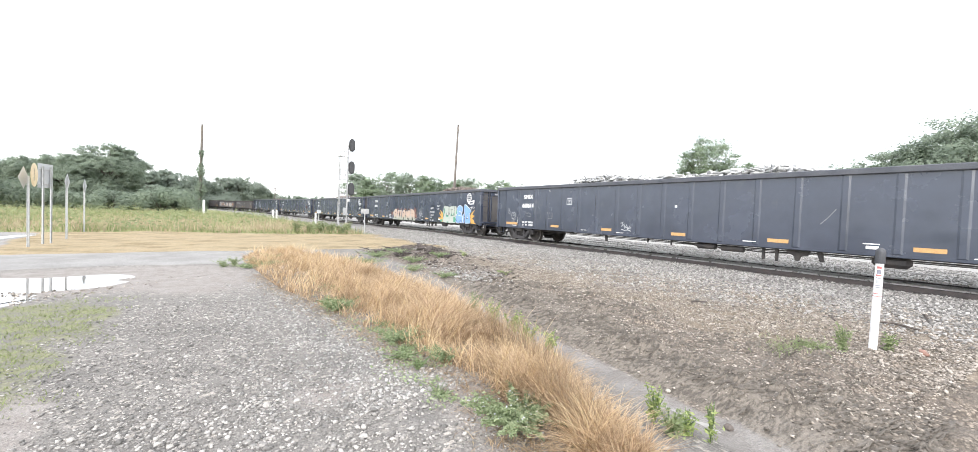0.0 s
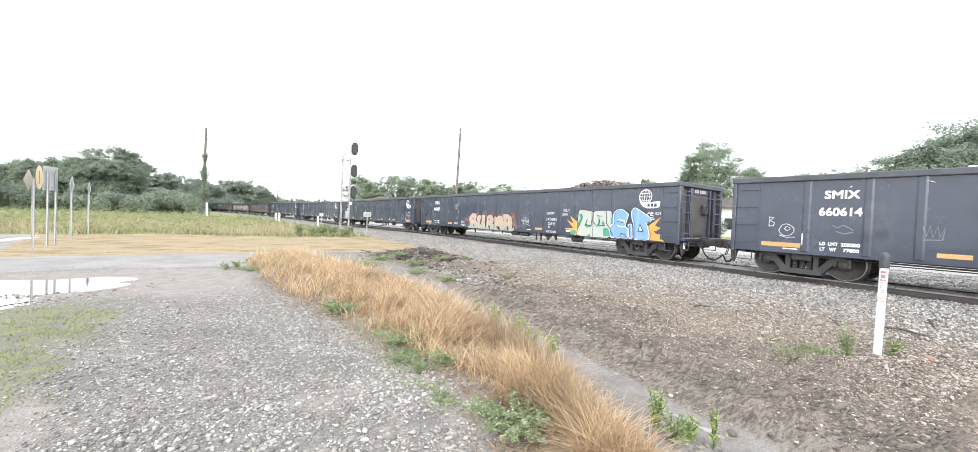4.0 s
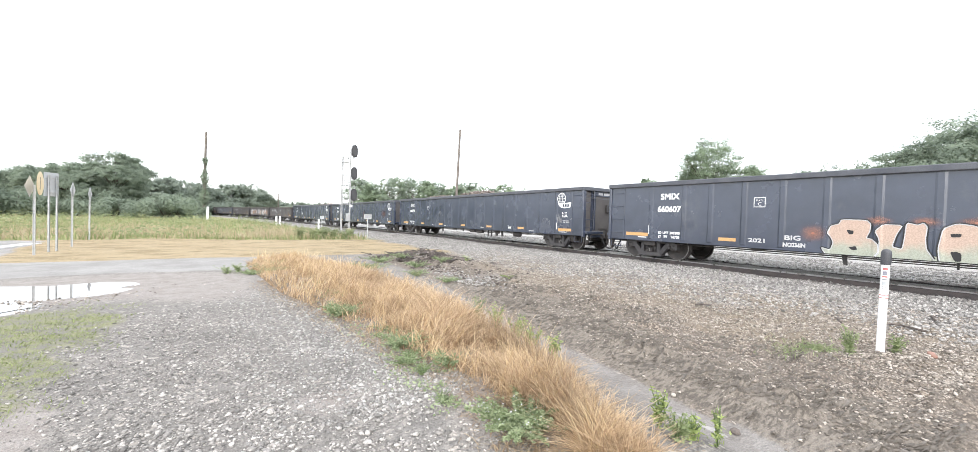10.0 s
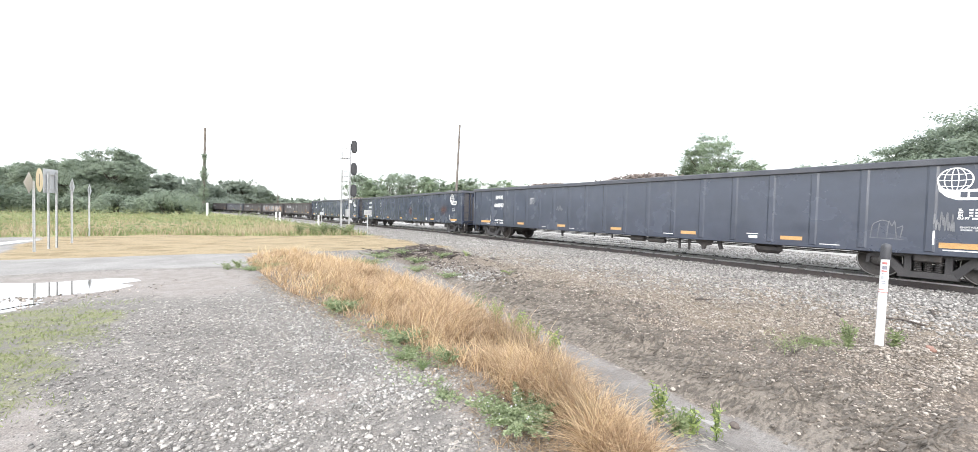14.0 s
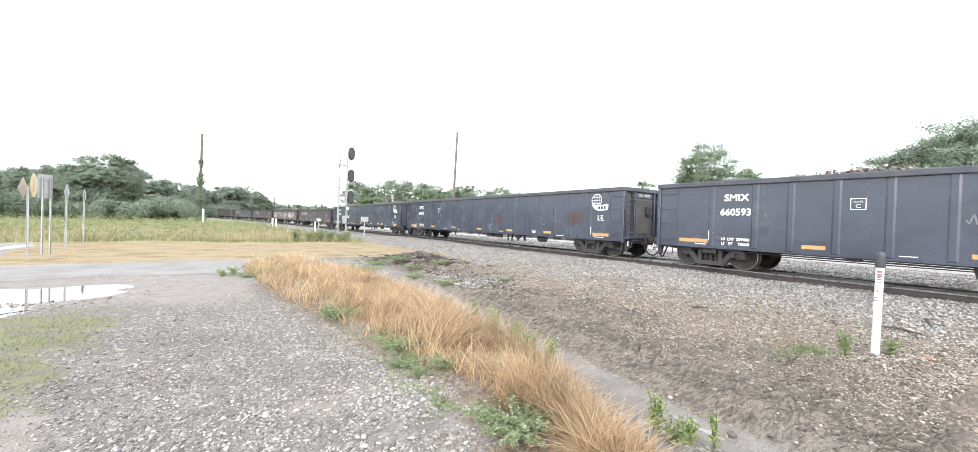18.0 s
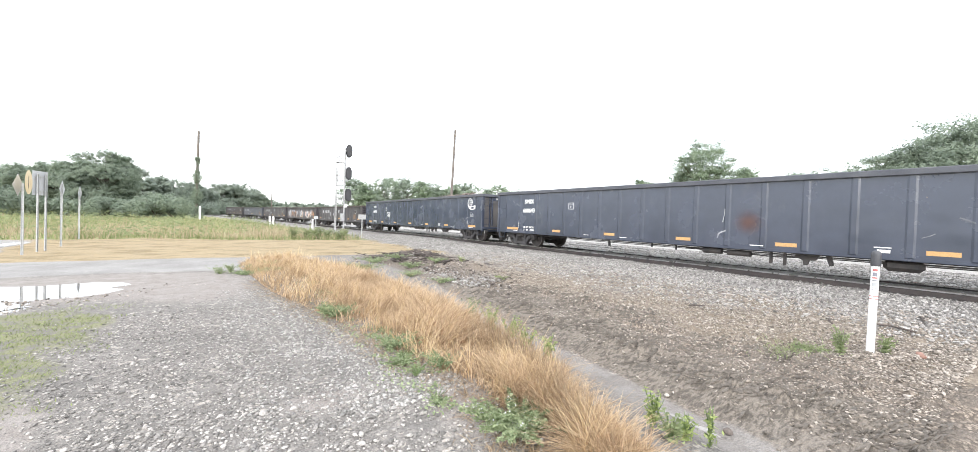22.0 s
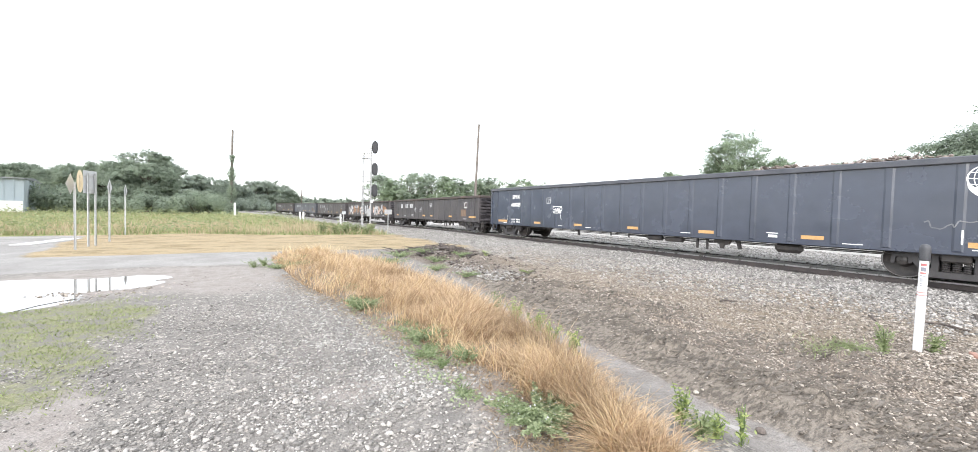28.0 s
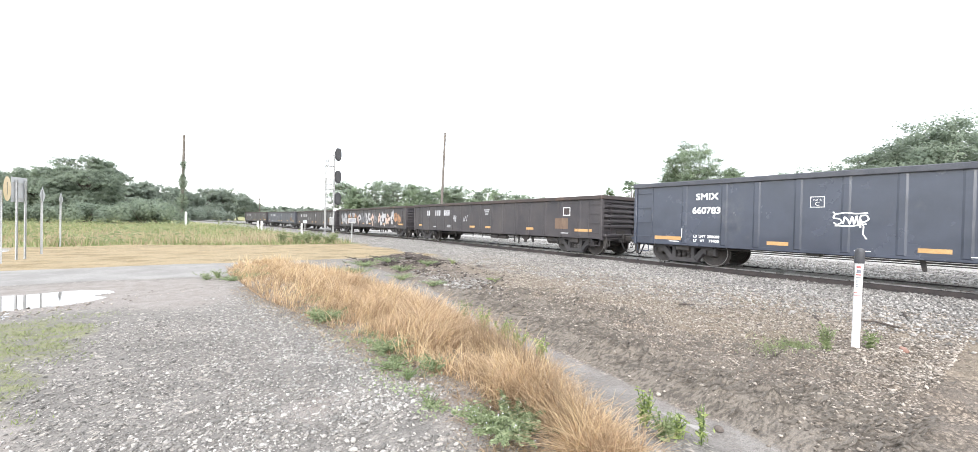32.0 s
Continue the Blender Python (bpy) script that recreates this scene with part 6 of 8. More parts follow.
def car_marks(car, mark, number, load, light):
    decal(car, "reporting_mark", heavy_text(mark, 0.21, WHITE, 0.68, 0.009), 7.6, 2.165, "white stencilled reporting mark")
    decal(car, "car_number", heavy_text(number, 0.21, WHITE, 0.84, 0.009), 7.62, 1.74, "white stencilled car number")
    for text, y, z, w in (("LD", 7.93, 0.935, 0.12), ("LMT", 7.72, 0.935, 0.2), (load, 7.39, 0.935, 0.36), ("LT", 7.93, 0.8, 0.1), ("WT", 7.72, 0.8, 0.14), (light, 7.37, 0.8, 0.3)):
        decal(car, "weight_stencil", heavy_text(text, 0.088, WHITE, w, 0.004), y, z, "white weight stencil")
    decal(car, "plate_stencil", text_mesh("PLATE", 0.045, WHITE, 0.17), 4.88, 1.985, "small white stencil")
    decal(car, "plate_stencil", text_mesh("C", 0.095, WHITE, 0.09, 0.0), 4.88, 1.885, "small white stencil")
    decal(car, "plate_frame", stroke([(-0.14, -0.13), (0.14, -0.13), (0.14, 0.13), (-0.14, 0.13), (-0.14, -0.14)], 0.009, WHITE), 4.88, 1.93)
    for y, w in ((8.85, 0.92), (5.72, 0.5), (2.85, 0.5), (-0.1, 0.5), (-2.95, 0.5), (-5.78, 0.5), (-8.87, 0.86)):
        decal(car, "reflector_stripe", bar(w, 0.115 if w > 0.8 else 0.1, ORANGE), y, 0.845 if w > 0.8 else 0.83, "amber reflective stripe")
    for y, z, w, h in ((8.62, 0.745, 0.34, 0.03), (8.36, 1.02, 0.03, 0.3), (4.0, 0.75, 0.3, 0.018), (-4.84, 0.9, 0.3, 0.024), (-4.86, 0.815, 0.23, 0.075), (-2.25, 0.765, 0.36, 0.025), (-6.6, 0.72, 0.4, 0.02), (-8.36, 1.0, 0.03, 0.3), (-8.75, 0.745, 0.5, 0.025), (2.2, 0.74, 0.3, 0.018)):
        decal(car, "stencil_bar", bar(w, h, WHITE), y, z)
    # Inside length, width and height, and the volume; the figures cannot be read.
    for i, (text, w) in enumerate((("IL", 0.055), ("IW", 0.075), ("IH", 0.065))):
        decal(car, "size_stencil", heavy_text(text, 0.045, WHITE, w, 0.004), -8.72, 1.6 - 0.06 * i, "white size stencil")
        for j, bw in enumerate((0.055, 0.04)):
            decal(car, "stencil_bar", bar(bw, 0.034, WHITE), -8.86 - 0.075 * j, 1.6 - 0.06 * i)
    decal(car, "size_stencil", heavy_text("CU FT", 0.045, WHITE, 0.17, 0.004), -8.76, 1.42, "white size stencil")
    decal(car, "stencil_bar", bar(0.13, 0.036, WHITE), -8.94, 1.42)
    globe_mark(car)
    for e in (-1, 1):
        part("end_number", Form().box(-0.36, -0.1, -0.003, 0.003, -0.05, 0.05).box(-0.02, 0.36, -0.003, 0.003, -0.05, 0.05), PALE, car, "pale number stencil on the end", at=pose(0.0, e * 9.94, 2.43))
    part("white_tag", Form().box(-0.004, 0.004, -0.03, 0.03, -0.09, 0.09), WHITE, car, "white tag at the car's end", at=pose(-1.23, -10.15, 0.56))


def scribble(car, y, z, w, h, seed, material, r=0.016, label="white chalk scrawl", turns=9):
    rng = random.Random(seed)
    pts = [(-w / 2 + w * i / turns + rng.uniform(-0.3, 0.3) * w / turns, rng.uniform(-h / 2, h / 2)) for i in range(turns + 1)]
    decal(car, "scrawl", stroke(rounded(rounded(pts, False), False), r, material), y, z, label)


WHEELSET = wheelset_mesh()
CAR_CENTRES = [7.6, 29.265, 50.62, 72.04, 93.575]
black_car = build_gondola("black_gondola", 10.025, 0.62, 2.68, CAR_STAKES, 8.34, BLACK, CHORD, "black steel scrap gondola with a pale shredded load")
black_cars = [black_car] + [copy_thing(black_car, pose(0, 0, 0)) for _ in range(4)]
for car, label in zip(black_cars[1:], ("black steel scrap gondola sprayed with large graffiti letters", "black steel scrap gondola with faint chalk scrawls", "black steel scrap gondola with rusty paint patches", "black steel scrap gondola with one white scrawl")):
    tagged(car, label)
for car, number, load, light in zip(black_cars, ("660614", "660607", "660593", "660643", "660783"), ("208200", "209300", "209400", "208200", "208600"), ("77800", "76700", "76600", "77800", "77400")):
    car_marks(car, "SMIX", number, load, light)
scrap_load(black_cars[0], 9.85, 2.68, 1, ((3.9, 2.4, 0.72), (0.2, 2.0, 0.42), (-2.7, 1.9, 0.6)), SCRAP_PALE, "pale shredded scrap heaped above the rim", 3200, 1.5)
scrap_load(black_cars[1], 9.85, 2.68, 2, ((-5.9, 2.3, 0.68), (2, 3, 0.1)), SCRAP, "brown scrap metal heaped above the rim")
scrap_load(black_cars[2], 9.85, 2.68, 3, ((-0.5, 3.0, 0.62), (5, 2.0, 0.5)), SCRAP, "brown scrap metal heaped above the rim")
scrap_load(black_cars[3], 9.85, 2.68, 4, ((0, 3, 0.05),), SCRAP, "brown scrap metal lying below the rim")
scrap_load(black_cars[4], 9.85, 2.68, 5, ((-4.5, 2.2, 0.5), (-7.5, 1.5, 0.45)), SCRAP, "brown scrap metal heaped above the rim")


LETTER_B = [(3.35, 0.63), (3.44, 0.77), (3.25, 0.72), (3.2, 0.91), (3.25, 1.03), (3.32, 1.14), (3.26, 1.32), (3.1, 1.37), (3.06, 1.48), (2.59, 1.47), (2.52, 1.38), (2.53, 1.22), (2.59, 1.05), (2.49, 1.03), (2.38, 0.91), (2.38, 0.72), (2.44, 0.63)]
LETTER_U = [(2.42, 0.63), (2.36, 0.72), (2.36, 1.03), (2.44, 1.22), (2.31, 1.38), (1.99, 1.37), (2.08, 1.17), (2.15, 0.88), (1.98, 0.83), (1.95, 1.11), (1.93, 1.43), (1.75, 1.38), (1.67, 1.43), (1.61, 1.35), (1.63, 1.08), (1.61, 0.86), (1.49, 0.65)]
LETTER_R = [(1.41, 0.63), (1.44, 0.88), (1.38, 1.32), (1.19, 1.43), (0.94, 1.39), (0.78, 1.24), (0.79, 1.03), (0.89, 0.94), (0.76, 0.89), (0.73, 0.75), (0.78, 0.63)]
LETTER_M = [(0.71, 0.63), (0.65, 0.75), (0.7, 1.34), (0.57, 1.36), (0.43, 1.25), (0.37, 1.39), (-0.0, 1.37), (-0.12, 1.21), (-0.15, 1.02), (-0.19, 0.75), (-0.3, 0.63)]
LETTER_A = [(-0.34, 0.63), (-0.33, 0.67), (-0.21, 0.8), (-0.15, 1.24), (-0.11, 1.43), (-0.18, 1.5), (-0.54, 1.47), (-0.63, 1.42), (-0.8, 1.34), (-0.89, 1.21), (-0.92, 1.0), (-0.89, 0.72), (-1.1, 0.81), (-1.04, 0.63)]
LETTER_HOLES = [
    [(2.96, 1.24), (2.82, 1.21), (2.83, 1.13), (2.91, 1.13)], [(2.91, 0.81), (2.77, 0.85), (2.74, 0.76), (2.84, 0.75)], [(1.28, 1.21), (1.12, 1.22), (1.13, 1.15), (1.26, 1.14)],
    [(1.27, 0.83), (1.18, 0.85), (1.11, 0.81), (1.11, 0.65), (1.2, 0.64)], [(0.49, 0.8), (0.22, 0.83), (0.14, 0.64), (0.31, 0.64)], [(-0.44, 1.22), (-0.5, 1.26), (-0.55, 1.1), (-0.45, 1.09)], [(-0.45, 0.85), (-0.59, 0.85), (-0.62, 0.65), (-0.51, 0.65)],
]

def build_graffiti():
    car = black_cars[1]
    rng = random.Random(5)
    flip = lambda points: [(-y, z) for y, z in points]
    for i, (y, z, a, b) in enumerate(((3.62, 1.12, 0.4, 0.3), (2.4, 1.46, 0.35, 0.16), (1.65, 1.45, 0.35, 0.16), (0.9, 1.45, 0.45, 0.16), (0.1, 1.44, 0.4, 0.14), (-0.95, 1.36, 0.4, 0.42), (-1.12, 0.95, 0.36, 0.42))):
        ring = [(a * math.cos(j * math.tau / 30), b * math.sin(j * math.tau / 30)) for j in range(30)]
        decal(car, "spray_haze", flat(ring, RUST_SPRAY), y, z, "orange-red spray haze", 0.003 + 0.0008 * i)
    decal(car, "graffiti_band", flat([(-3.4, 0.625), (0.4, 0.625), (0.9, 0.64), (0.85, 0.72), (-3.3, 0.72)], FADE), 0.0, 0.0, "pale grey-green graffiti base", 0.009)
    for outline in (LETTER_B, LETTER_U, LETTER_R, LETTER_M, LETTER_A):
        line = rounded(flip(outline), False)
        decal(car, "graffiti_outline", stroke(line, 0.034, INK), 0.0, 0.0, "black graffiti outline", 0.0095)
        decal(car, "graffiti_letter", flat(line, FADE), 0.0, 0.0, "outlined peach graffiti letter", 0.012)
        decal(car, "graffiti_highlight", stroke(line, 0.0085, PALE_WHITE), 0.0, 0.0, "white graffiti edge", 0.014)
    for hole in LETTER_HOLES:
        decal(car, "graffiti_hole", flat(rounded(flip(hole)), INK), 0.0, 0.0, "", 0.015)
    paints = {"mint": (MINT, "pale mint graffiti letters"), "shade": (GREEN_SPRAY, "sea-green graffiti shading"), "blue": (BLUE, "light blue graffiti letter"), "gold": (GOLD, "golden graffiti arrow burst"), "white": (WHITE, "white graffiti highlight")}
    def spray(kind, outline):
        material, label = paints[kind]
        shape = flip(outline) if kind == "gold" else rounded(flip(outline))
        lift = {"mint": 0.006, "shade": 0.01, "blue": 0.015, "gold": 0.005, "white": 0.02}[kind]
        decal(car, "graffiti_shape", flat(shape, material), 0.0, 0.0, label, lift)
        if kind in ("blue", "mint"):
            decal(car, "graffiti_outline", stroke(shape + shape[:1], 0.011 if kind == "blue" else 0.009, INK if kind == "mint" else WHITE), 0.0, 0.0, "", lift + 0.002)
        if kind == "blue":
            decal(car, "graffiti_outline", stroke([(x * 1.004 + 0.03, y * 1.01) for x, y in shape], 0.006, INK), 0.0, 0.0, "", lift + 0.004)

    spray("mint", [(-5.37, 0.63), (-5.45, 1.01), (-5.41, 1.24), (-5.45, 1.67), (-5.54, 1.75), (-6.22, 1.68), (-6.27, 1.62), (-6.36, 1.7), (-7.04, 1.72), (-7.2, 1.65), (-7.26, 0.63)])
    spray("shade", [(-5.47, 1.56), (-5.67, 1.53), (-5.69, 1.39), (-5.45, 0.95), (-5.41, 1.15), (-5.58, 1.39)])
    spray("shade", [(-5.94, 1.35), (-5.88, 1.1), (-6.19, 1.09), (-6.19, 1.03), (-5.91, 1.0), (-5.79, 1.09)])
    spray("shade", [(-6.54, 1.43), (-6.6, 1.3), (-6.58, 1.09), (-6.38, 1.05), (-6.53, 1.22)])
    spray("shade", [(-6.75, 1.33), (-6.86, 1.18), (-6.82, 1.13), (-6.7, 1.16)])
    spray("shade", [(-6.78, 1.02), (-6.99, 1.04), (-7.18, 0.73), (-6.8, 0.68)])
    spray("shade", [(-5.93, 0.64), (-6.11, 0.77), (-6.14, 0.64)])
    spray("shade", [(-7.13, 1.43), (-7.24, 1.46), (-7.26, 1.21), (-7.16, 1.19)])
    spray("blue", [(-7.18, 0.68), (-7.07, 1.0), (-7.29, 1.21), (-7.25, 1.48), (-7.31, 1.66), (-7.49, 1.76), (-7.7, 1.74), (-7.95, 1.58), (-7.87, 1.32), (-7.81, 1.12), (-7.93, 1.06), (-7.96, 0.67), (-7.6, 0.7), (-7.5, 0.66)])
    spray("blue", [(-7.99, 0.67), (-7.93, 1.16), (-7.99, 1.22), (-8.1, 1.23), (-8.15, 0.68)])
    spray("blue", [(-8.2, 0.66), (-8.2, 1.02), (-8.14, 1.29), (-8.07, 1.51), (-8.07, 1.7), (-8.15, 1.79), (-8.25, 1.82), (-8.67, 1.58), (-8.89, 1.44), (-8.88, 1.3), (-8.69, 1.27), (-8.76, 1.13), (-8.84, 0.81), (-8.8, 0.67)])
    spray("white", [(-8.42, 1.2), (-8.55, 0.99), (-8.43, 0.97)])
    spray("gold", [(-5.31, 0.66), (-4.74, 0.95), (-5.17, 0.95), (-4.78, 1.3), (-5.19, 1.14), (-4.94, 1.49), (-5.39, 1.24), (-5.43, 0.67)])
    spray("gold", [(-8.77, 1.17), (-9.28, 1.52), (-9.03, 1.19), (-9.3, 1.12), (-9.0, 0.98), (-9.42, 0.66), (-8.84, 0.68)])
    for pts, r, edge in (([(-5.62, 1.58), (-5.68, 1.4), (-5.46, 0.98)], 0.014, INK), ([(-5.95, 1.36), (-5.88, 1.12), (-6.2, 1.1), (-6.2, 1.3)], 0.014, INK), ([(-6.2, 1.68), (-6.24, 1.3), (-6.4, 1.12)], 0.014, INK), ([(-6.44, 1.5), (-6.7, 1.48)], 0.012, INK), ([(-6.55, 1.44), (-6.6, 1.28), (-6.57, 1.1), (-6.88, 1.12)], 0.014, INK)):
        decal(car, "graffiti_line", stroke(flip(pts), r, edge), 0.0, 0.0, "", 0.022)
    for pts, r, edge in (([(-6.9, 1.72), (-6.95, 1.2), (-7.1, 1.02), (-7.3, 0.75)], 0.012, INK), ([(-6.28, 1.6), (-6.28, 0.64)], 0.014, GREY_CHALK), ([(-7.5, 1.37), (-7.75, 1.34), (-7.8, 1.24)], 0.016, WHITE), ([(-7.45, 1.3), (-7.7, 1.26)], 0.01, INK), ([(-7.45, 1.15), (-7.6, 1.1), (-7.85, 1.1)], 0.016, WHITE), ([(-7.55, 0.7), (-7.65, 0.85), (-7.8, 0.82), (-7.9, 0.7)], 0.014, INK), ([(-8.45, 1.24), (-8.38, 0.95), (-8.58, 0.97), (-8.45, 1.22)], 0.012, INK), ([(-8.7, 1.3), (-8.86, 1.32)], 0.014, INK)):
        decal(car, "graffiti_line", stroke(flip(pts), r, edge), 0.0, 0.0, "", 0.022)
    for text, y, z, h, w in (("HAPPY", -3.75, 1.56, 0.13, 0.52), ("FATHERS", -3.82, 1.29, 0.14, 0.66), ("DAY!", -3.82, 1.09, 0.13, 0.46), ("21", -3.65, 0.94, 0.1, 0.15), ("RIP DAD", -3.81, 0.735, 0.1, 0.64), ("BLT", -4.76, 1.71, 0.12, 0.4), ("UTW", -4.65, 1.51, 0.13, 0.36)):
        decal(car, "scrawl", heavy_text(text, h, PALE_WHITE, w, 0.004), y, z, "hand-painted white scrawl")
    for text, y, z, h, w in (("2021", 4.92, 0.85, 0.12, 0.42), ("BIG", 4.06, 0.97, 0.13, 0.36), ("NOTHIN", 4.02, 0.78, 0.12, 0.5)):
        decal(car, "scrawl", heavy_text(text, h, PALE_WHITE, w, 0.006), y, z, "hand-painted white scrawl")
    tag = [(-0.34, 0.02), (-0.26, 0.1), (-0.22, -0.04), (-0.15, 0.11), (-0.12, -0.06), (-0.05, 0.1), (-0.02, -0.05), (0.05, 0.13), (0.08, -0.06), (0.13, 0.08), (0.16, -0.07), (0.24, 0.14), (0.27, -0.1), (0.24, 0.02), (0.14, 0.02)]
    decal(car, "scrawl", stroke(rounded(rounded(tag, False), False), 0.012, PALE_WHITE), -1.94, 1.14, "hand-painted white scrawl")
    decal(car, "scrawl", stroke([(0.1 * math.cos(i * 0.5) - 0.02, 0.19 + 0.028 * math.sin(i * 0.5)) for i in range(14)], 0.01, PALE_WHITE), -1.94, 1.14, "hand-painted white scrawl")
    decal(car, "scrawl", stroke([(-0.2, -0.13), (-0.12, -0.08), (-0.08, -0.14), (0.0, -0.1), (0.12, -0.13), (0.34, -0.19)], 0.011, PALE_WHITE), -1.94, 1.14, "hand-painted white scrawl")
    decal(car, "scrawl", heavy_text("XP IOF", 0.1, PALE_WHITE, 0.56, 0.004), -9.0, 1.62, "hand-painted white scrawl")
    spray("shade", [(-4.98, 0.7), (-5.28, 0.67), (-5.4, 0.8), (-5.3, 0.88), (-5.12, 0.86)])
    car = black_cars[2]
    for points in ([(-0.3, -0.2), (-0.27, 0.1), (-0.12, 0.2), (0.02, 0.16)], [(-0.18, -0.2), (-0.15, 0.12)], [(-0.02, -0.2), (0.0, 0.2), (0.06, 0.05), (0.1, 0.2), (0.14, -0.2)], [(-0.32, -0.21), (0.26, -0.23)], [(0.2, -0.2), (0.24, 0.08), (0.14, 0.02)]):
        decal(car, "scrawl", stroke(rounded(points, False), 0.01, GREY_CHALK), -7.65, 1.16, "faint grey chalk scrawl")
    scribble(car, -8.5, 1.35, 0.3, 0.5, 9, GREY_CHALK, 0.01, "faint grey chalk scrawl", 26)
    decal(car, "block_stencil", heavy_text("EMPTY/LOAD", 0.042, PALE_WHITE, 0.36, 0.003), -8.9, 1.235, "small white stencil")
    decal(car, "stencil_bar", bar(0.16, 0.034, PALE), -8.81, 1.18)
    decal(car, "block_stencil", heavy_text("BLOCK", 0.042, PALE_WHITE, 0.2, 0.003), -9.03, 1.18, "small white stencil")
    decal(car, "scrawl", stroke([(-0.03, -0.06), (0.035, 0.06)], 0.012, PALE), -9.24, 1.36, "short white chalk stroke")
    scribble(car, 3.0, 1.6, 0.4, 0.35, 10, GREY_CHALK, 0.014, "faint grey chalk scrawl", 8)
    car = black_cars[4]
    for line in ([(-0.18, 0.16), (-0.3, 0.15), (-0.34, 0.05), (-0.2, 0.02), (-0.16, -0.06), (-0.26, -0.12), (-0.33, -0.06)], [(-0.14, -0.1), (-0.12, 0.08), (-0.05, 0.0), (-0.02, -0.1), (0.02, 0.1), (0.06, -0.12), (0.1, 0.12), (0.13, -0.1)], [(0.17, -0.18), (0.16, 0.1), (0.28, 0.12), (0.32, 0.02), (0.24, -0.05), (0.17, -0.02)], [(-0.34, 0.2), (-0.3, 0.14), (-0.1, 0.18), (0.1, 0.15), (0.3, 0.17)], [(-0.3, -0.14), (0.0, -0.15), (0.28, -0.09)]):
        decal(car, "scrawl", stroke(rounded(rounded(line, False), False), 0.017, WHITE), 4.22, 1.48, "white brushed scrawl")
    decal(car, "scrawl", stroke([(0.1, 0.05), (0.16, -0.12), (0.15, -0.3), (0.22, -0.42)], 0.014, WHITE), 4.15, 1.45, "white brushed scrawl")
    scribble(car, -8.2, 1.25, 0.8, 0.25, 13, GREY_CHALK, 0.012, "faint grey chalk scrawl", 14)
    car = black_cars[3]
    for y, z, a, b in ((-2.02, 1.4, 0.35, 0.35), (-7.45, 1.5, 0.45, 0.3)):
        ring = [(1.5 * a * math.cos(i * math.tau / 30), 1.4 * b * math.sin(i * math.tau / 30)) for i in range(30)]
        decal(car, "rust_patch", flat(ring, RUST_PATCH), y, z, "faint rusty patch", 0.003)
    for points, r, y, z, paint in (([(0.03, 0.2), (0.02, 0.02), (-0.03, -0.2)], 0.012, -1.34, 1.6, PALE), ([(-0.1, -0.16), (-0.08, -0.04), (0.0, 0.02), (0.14, 0.07)], 0.018, -1.28, 1.08, PALE), ([(-0.1, -0.05), (0.02, 0.0), (0.1, 0.05)], 0.01, -5.55, 1.2, GREY_CHALK), ([(-0.12, 0.05), (0.0, 0.0), (0.1, -0.06)], 0.014, -6.1, 1.55, GREY_CHALK)):
        decal(car, "scrawl", stroke(rounded(points, False), r, paint), y, z, "short white chalk stroke")
    car = black_cars[0]
    oval = lambda a, b, n, wob: [(a * math.cos(i * 0.55) * (1 + wob * math.sin(2.3 * i)), b * math.sin(i * 0.55) * (1 + wob * math.cos(1.7 * i))) for i in range(n)]
    for line, y, z in ((oval(0.17, 0.16, 15, 0.06), 8.72, 1.24), (oval(0.06, 0.05, 13, 0.1), 8.7, 1.28), ([(-0.17, -0.1), (0.0, -0.16), (0.2, -0.14)], 8.72, 1.2), ([(-0.06, -0.13), (-0.05, 0.12), (0.05, 0.1), (-0.04, 0.02), (0.07, -0.04), (0.05, -0.12), (-0.06, -0.13)], 9.08, 1.46)):
        decal(car, "scrawl", stroke(line, 0.011, CHALK), y, z, "faint chalk ring and letter")
    for line, y, z in (([(-0.17, 0.12), (-0.12, -0.1), (-0.07, 0.13), (-0.02, -0.12), (0.04, 0.14), (0.08, -0.1), (0.15, 0.1), (0.12, -0.16), (-0.14, -0.17)], 6.02, 1.32), ([(-0.2, 0.06), (-0.1, 0.0), (0.0, 0.07), (0.12, 0.02), (0.2, -0.05)], 7.55, 1.34), ([(-0.16, -0.02), (0.0, -0.08), (0.17, -0.03)], 7.52, 1.28), ([(0.16, 0.2), (0.0, -0.02), (-0.14, -0.18)], -4.0, 1.5)):
        decal(car, "scrawl", stroke(line, 0.012, GREY_CHALK), y, z, "faint grey chalk scrawl")
    for line in ([(-0.24, 0.12), (-0.14, 0.15), (-0.18, 0.0), (-0.08, 0.1), (-0.04, -0.06), (0.04, 0.08), (0.08, -0.08), (0.18, 0.02)], [(-0.2, -0.1), (-0.04, -0.14), (0.1, -0.11), (0.24, -0.16)], [(0.0, -0.02), (0.14, -0.06), (0.22, -0.02)]):
        decal(car, "scrawl", stroke(line, 0.015, CHALK), 1.95, 0.98, "white chalk scrawl")
    decal(car, "white_spot", bar(0.08, 0.08, WHITE), 0.02, 1.75, "small white square")


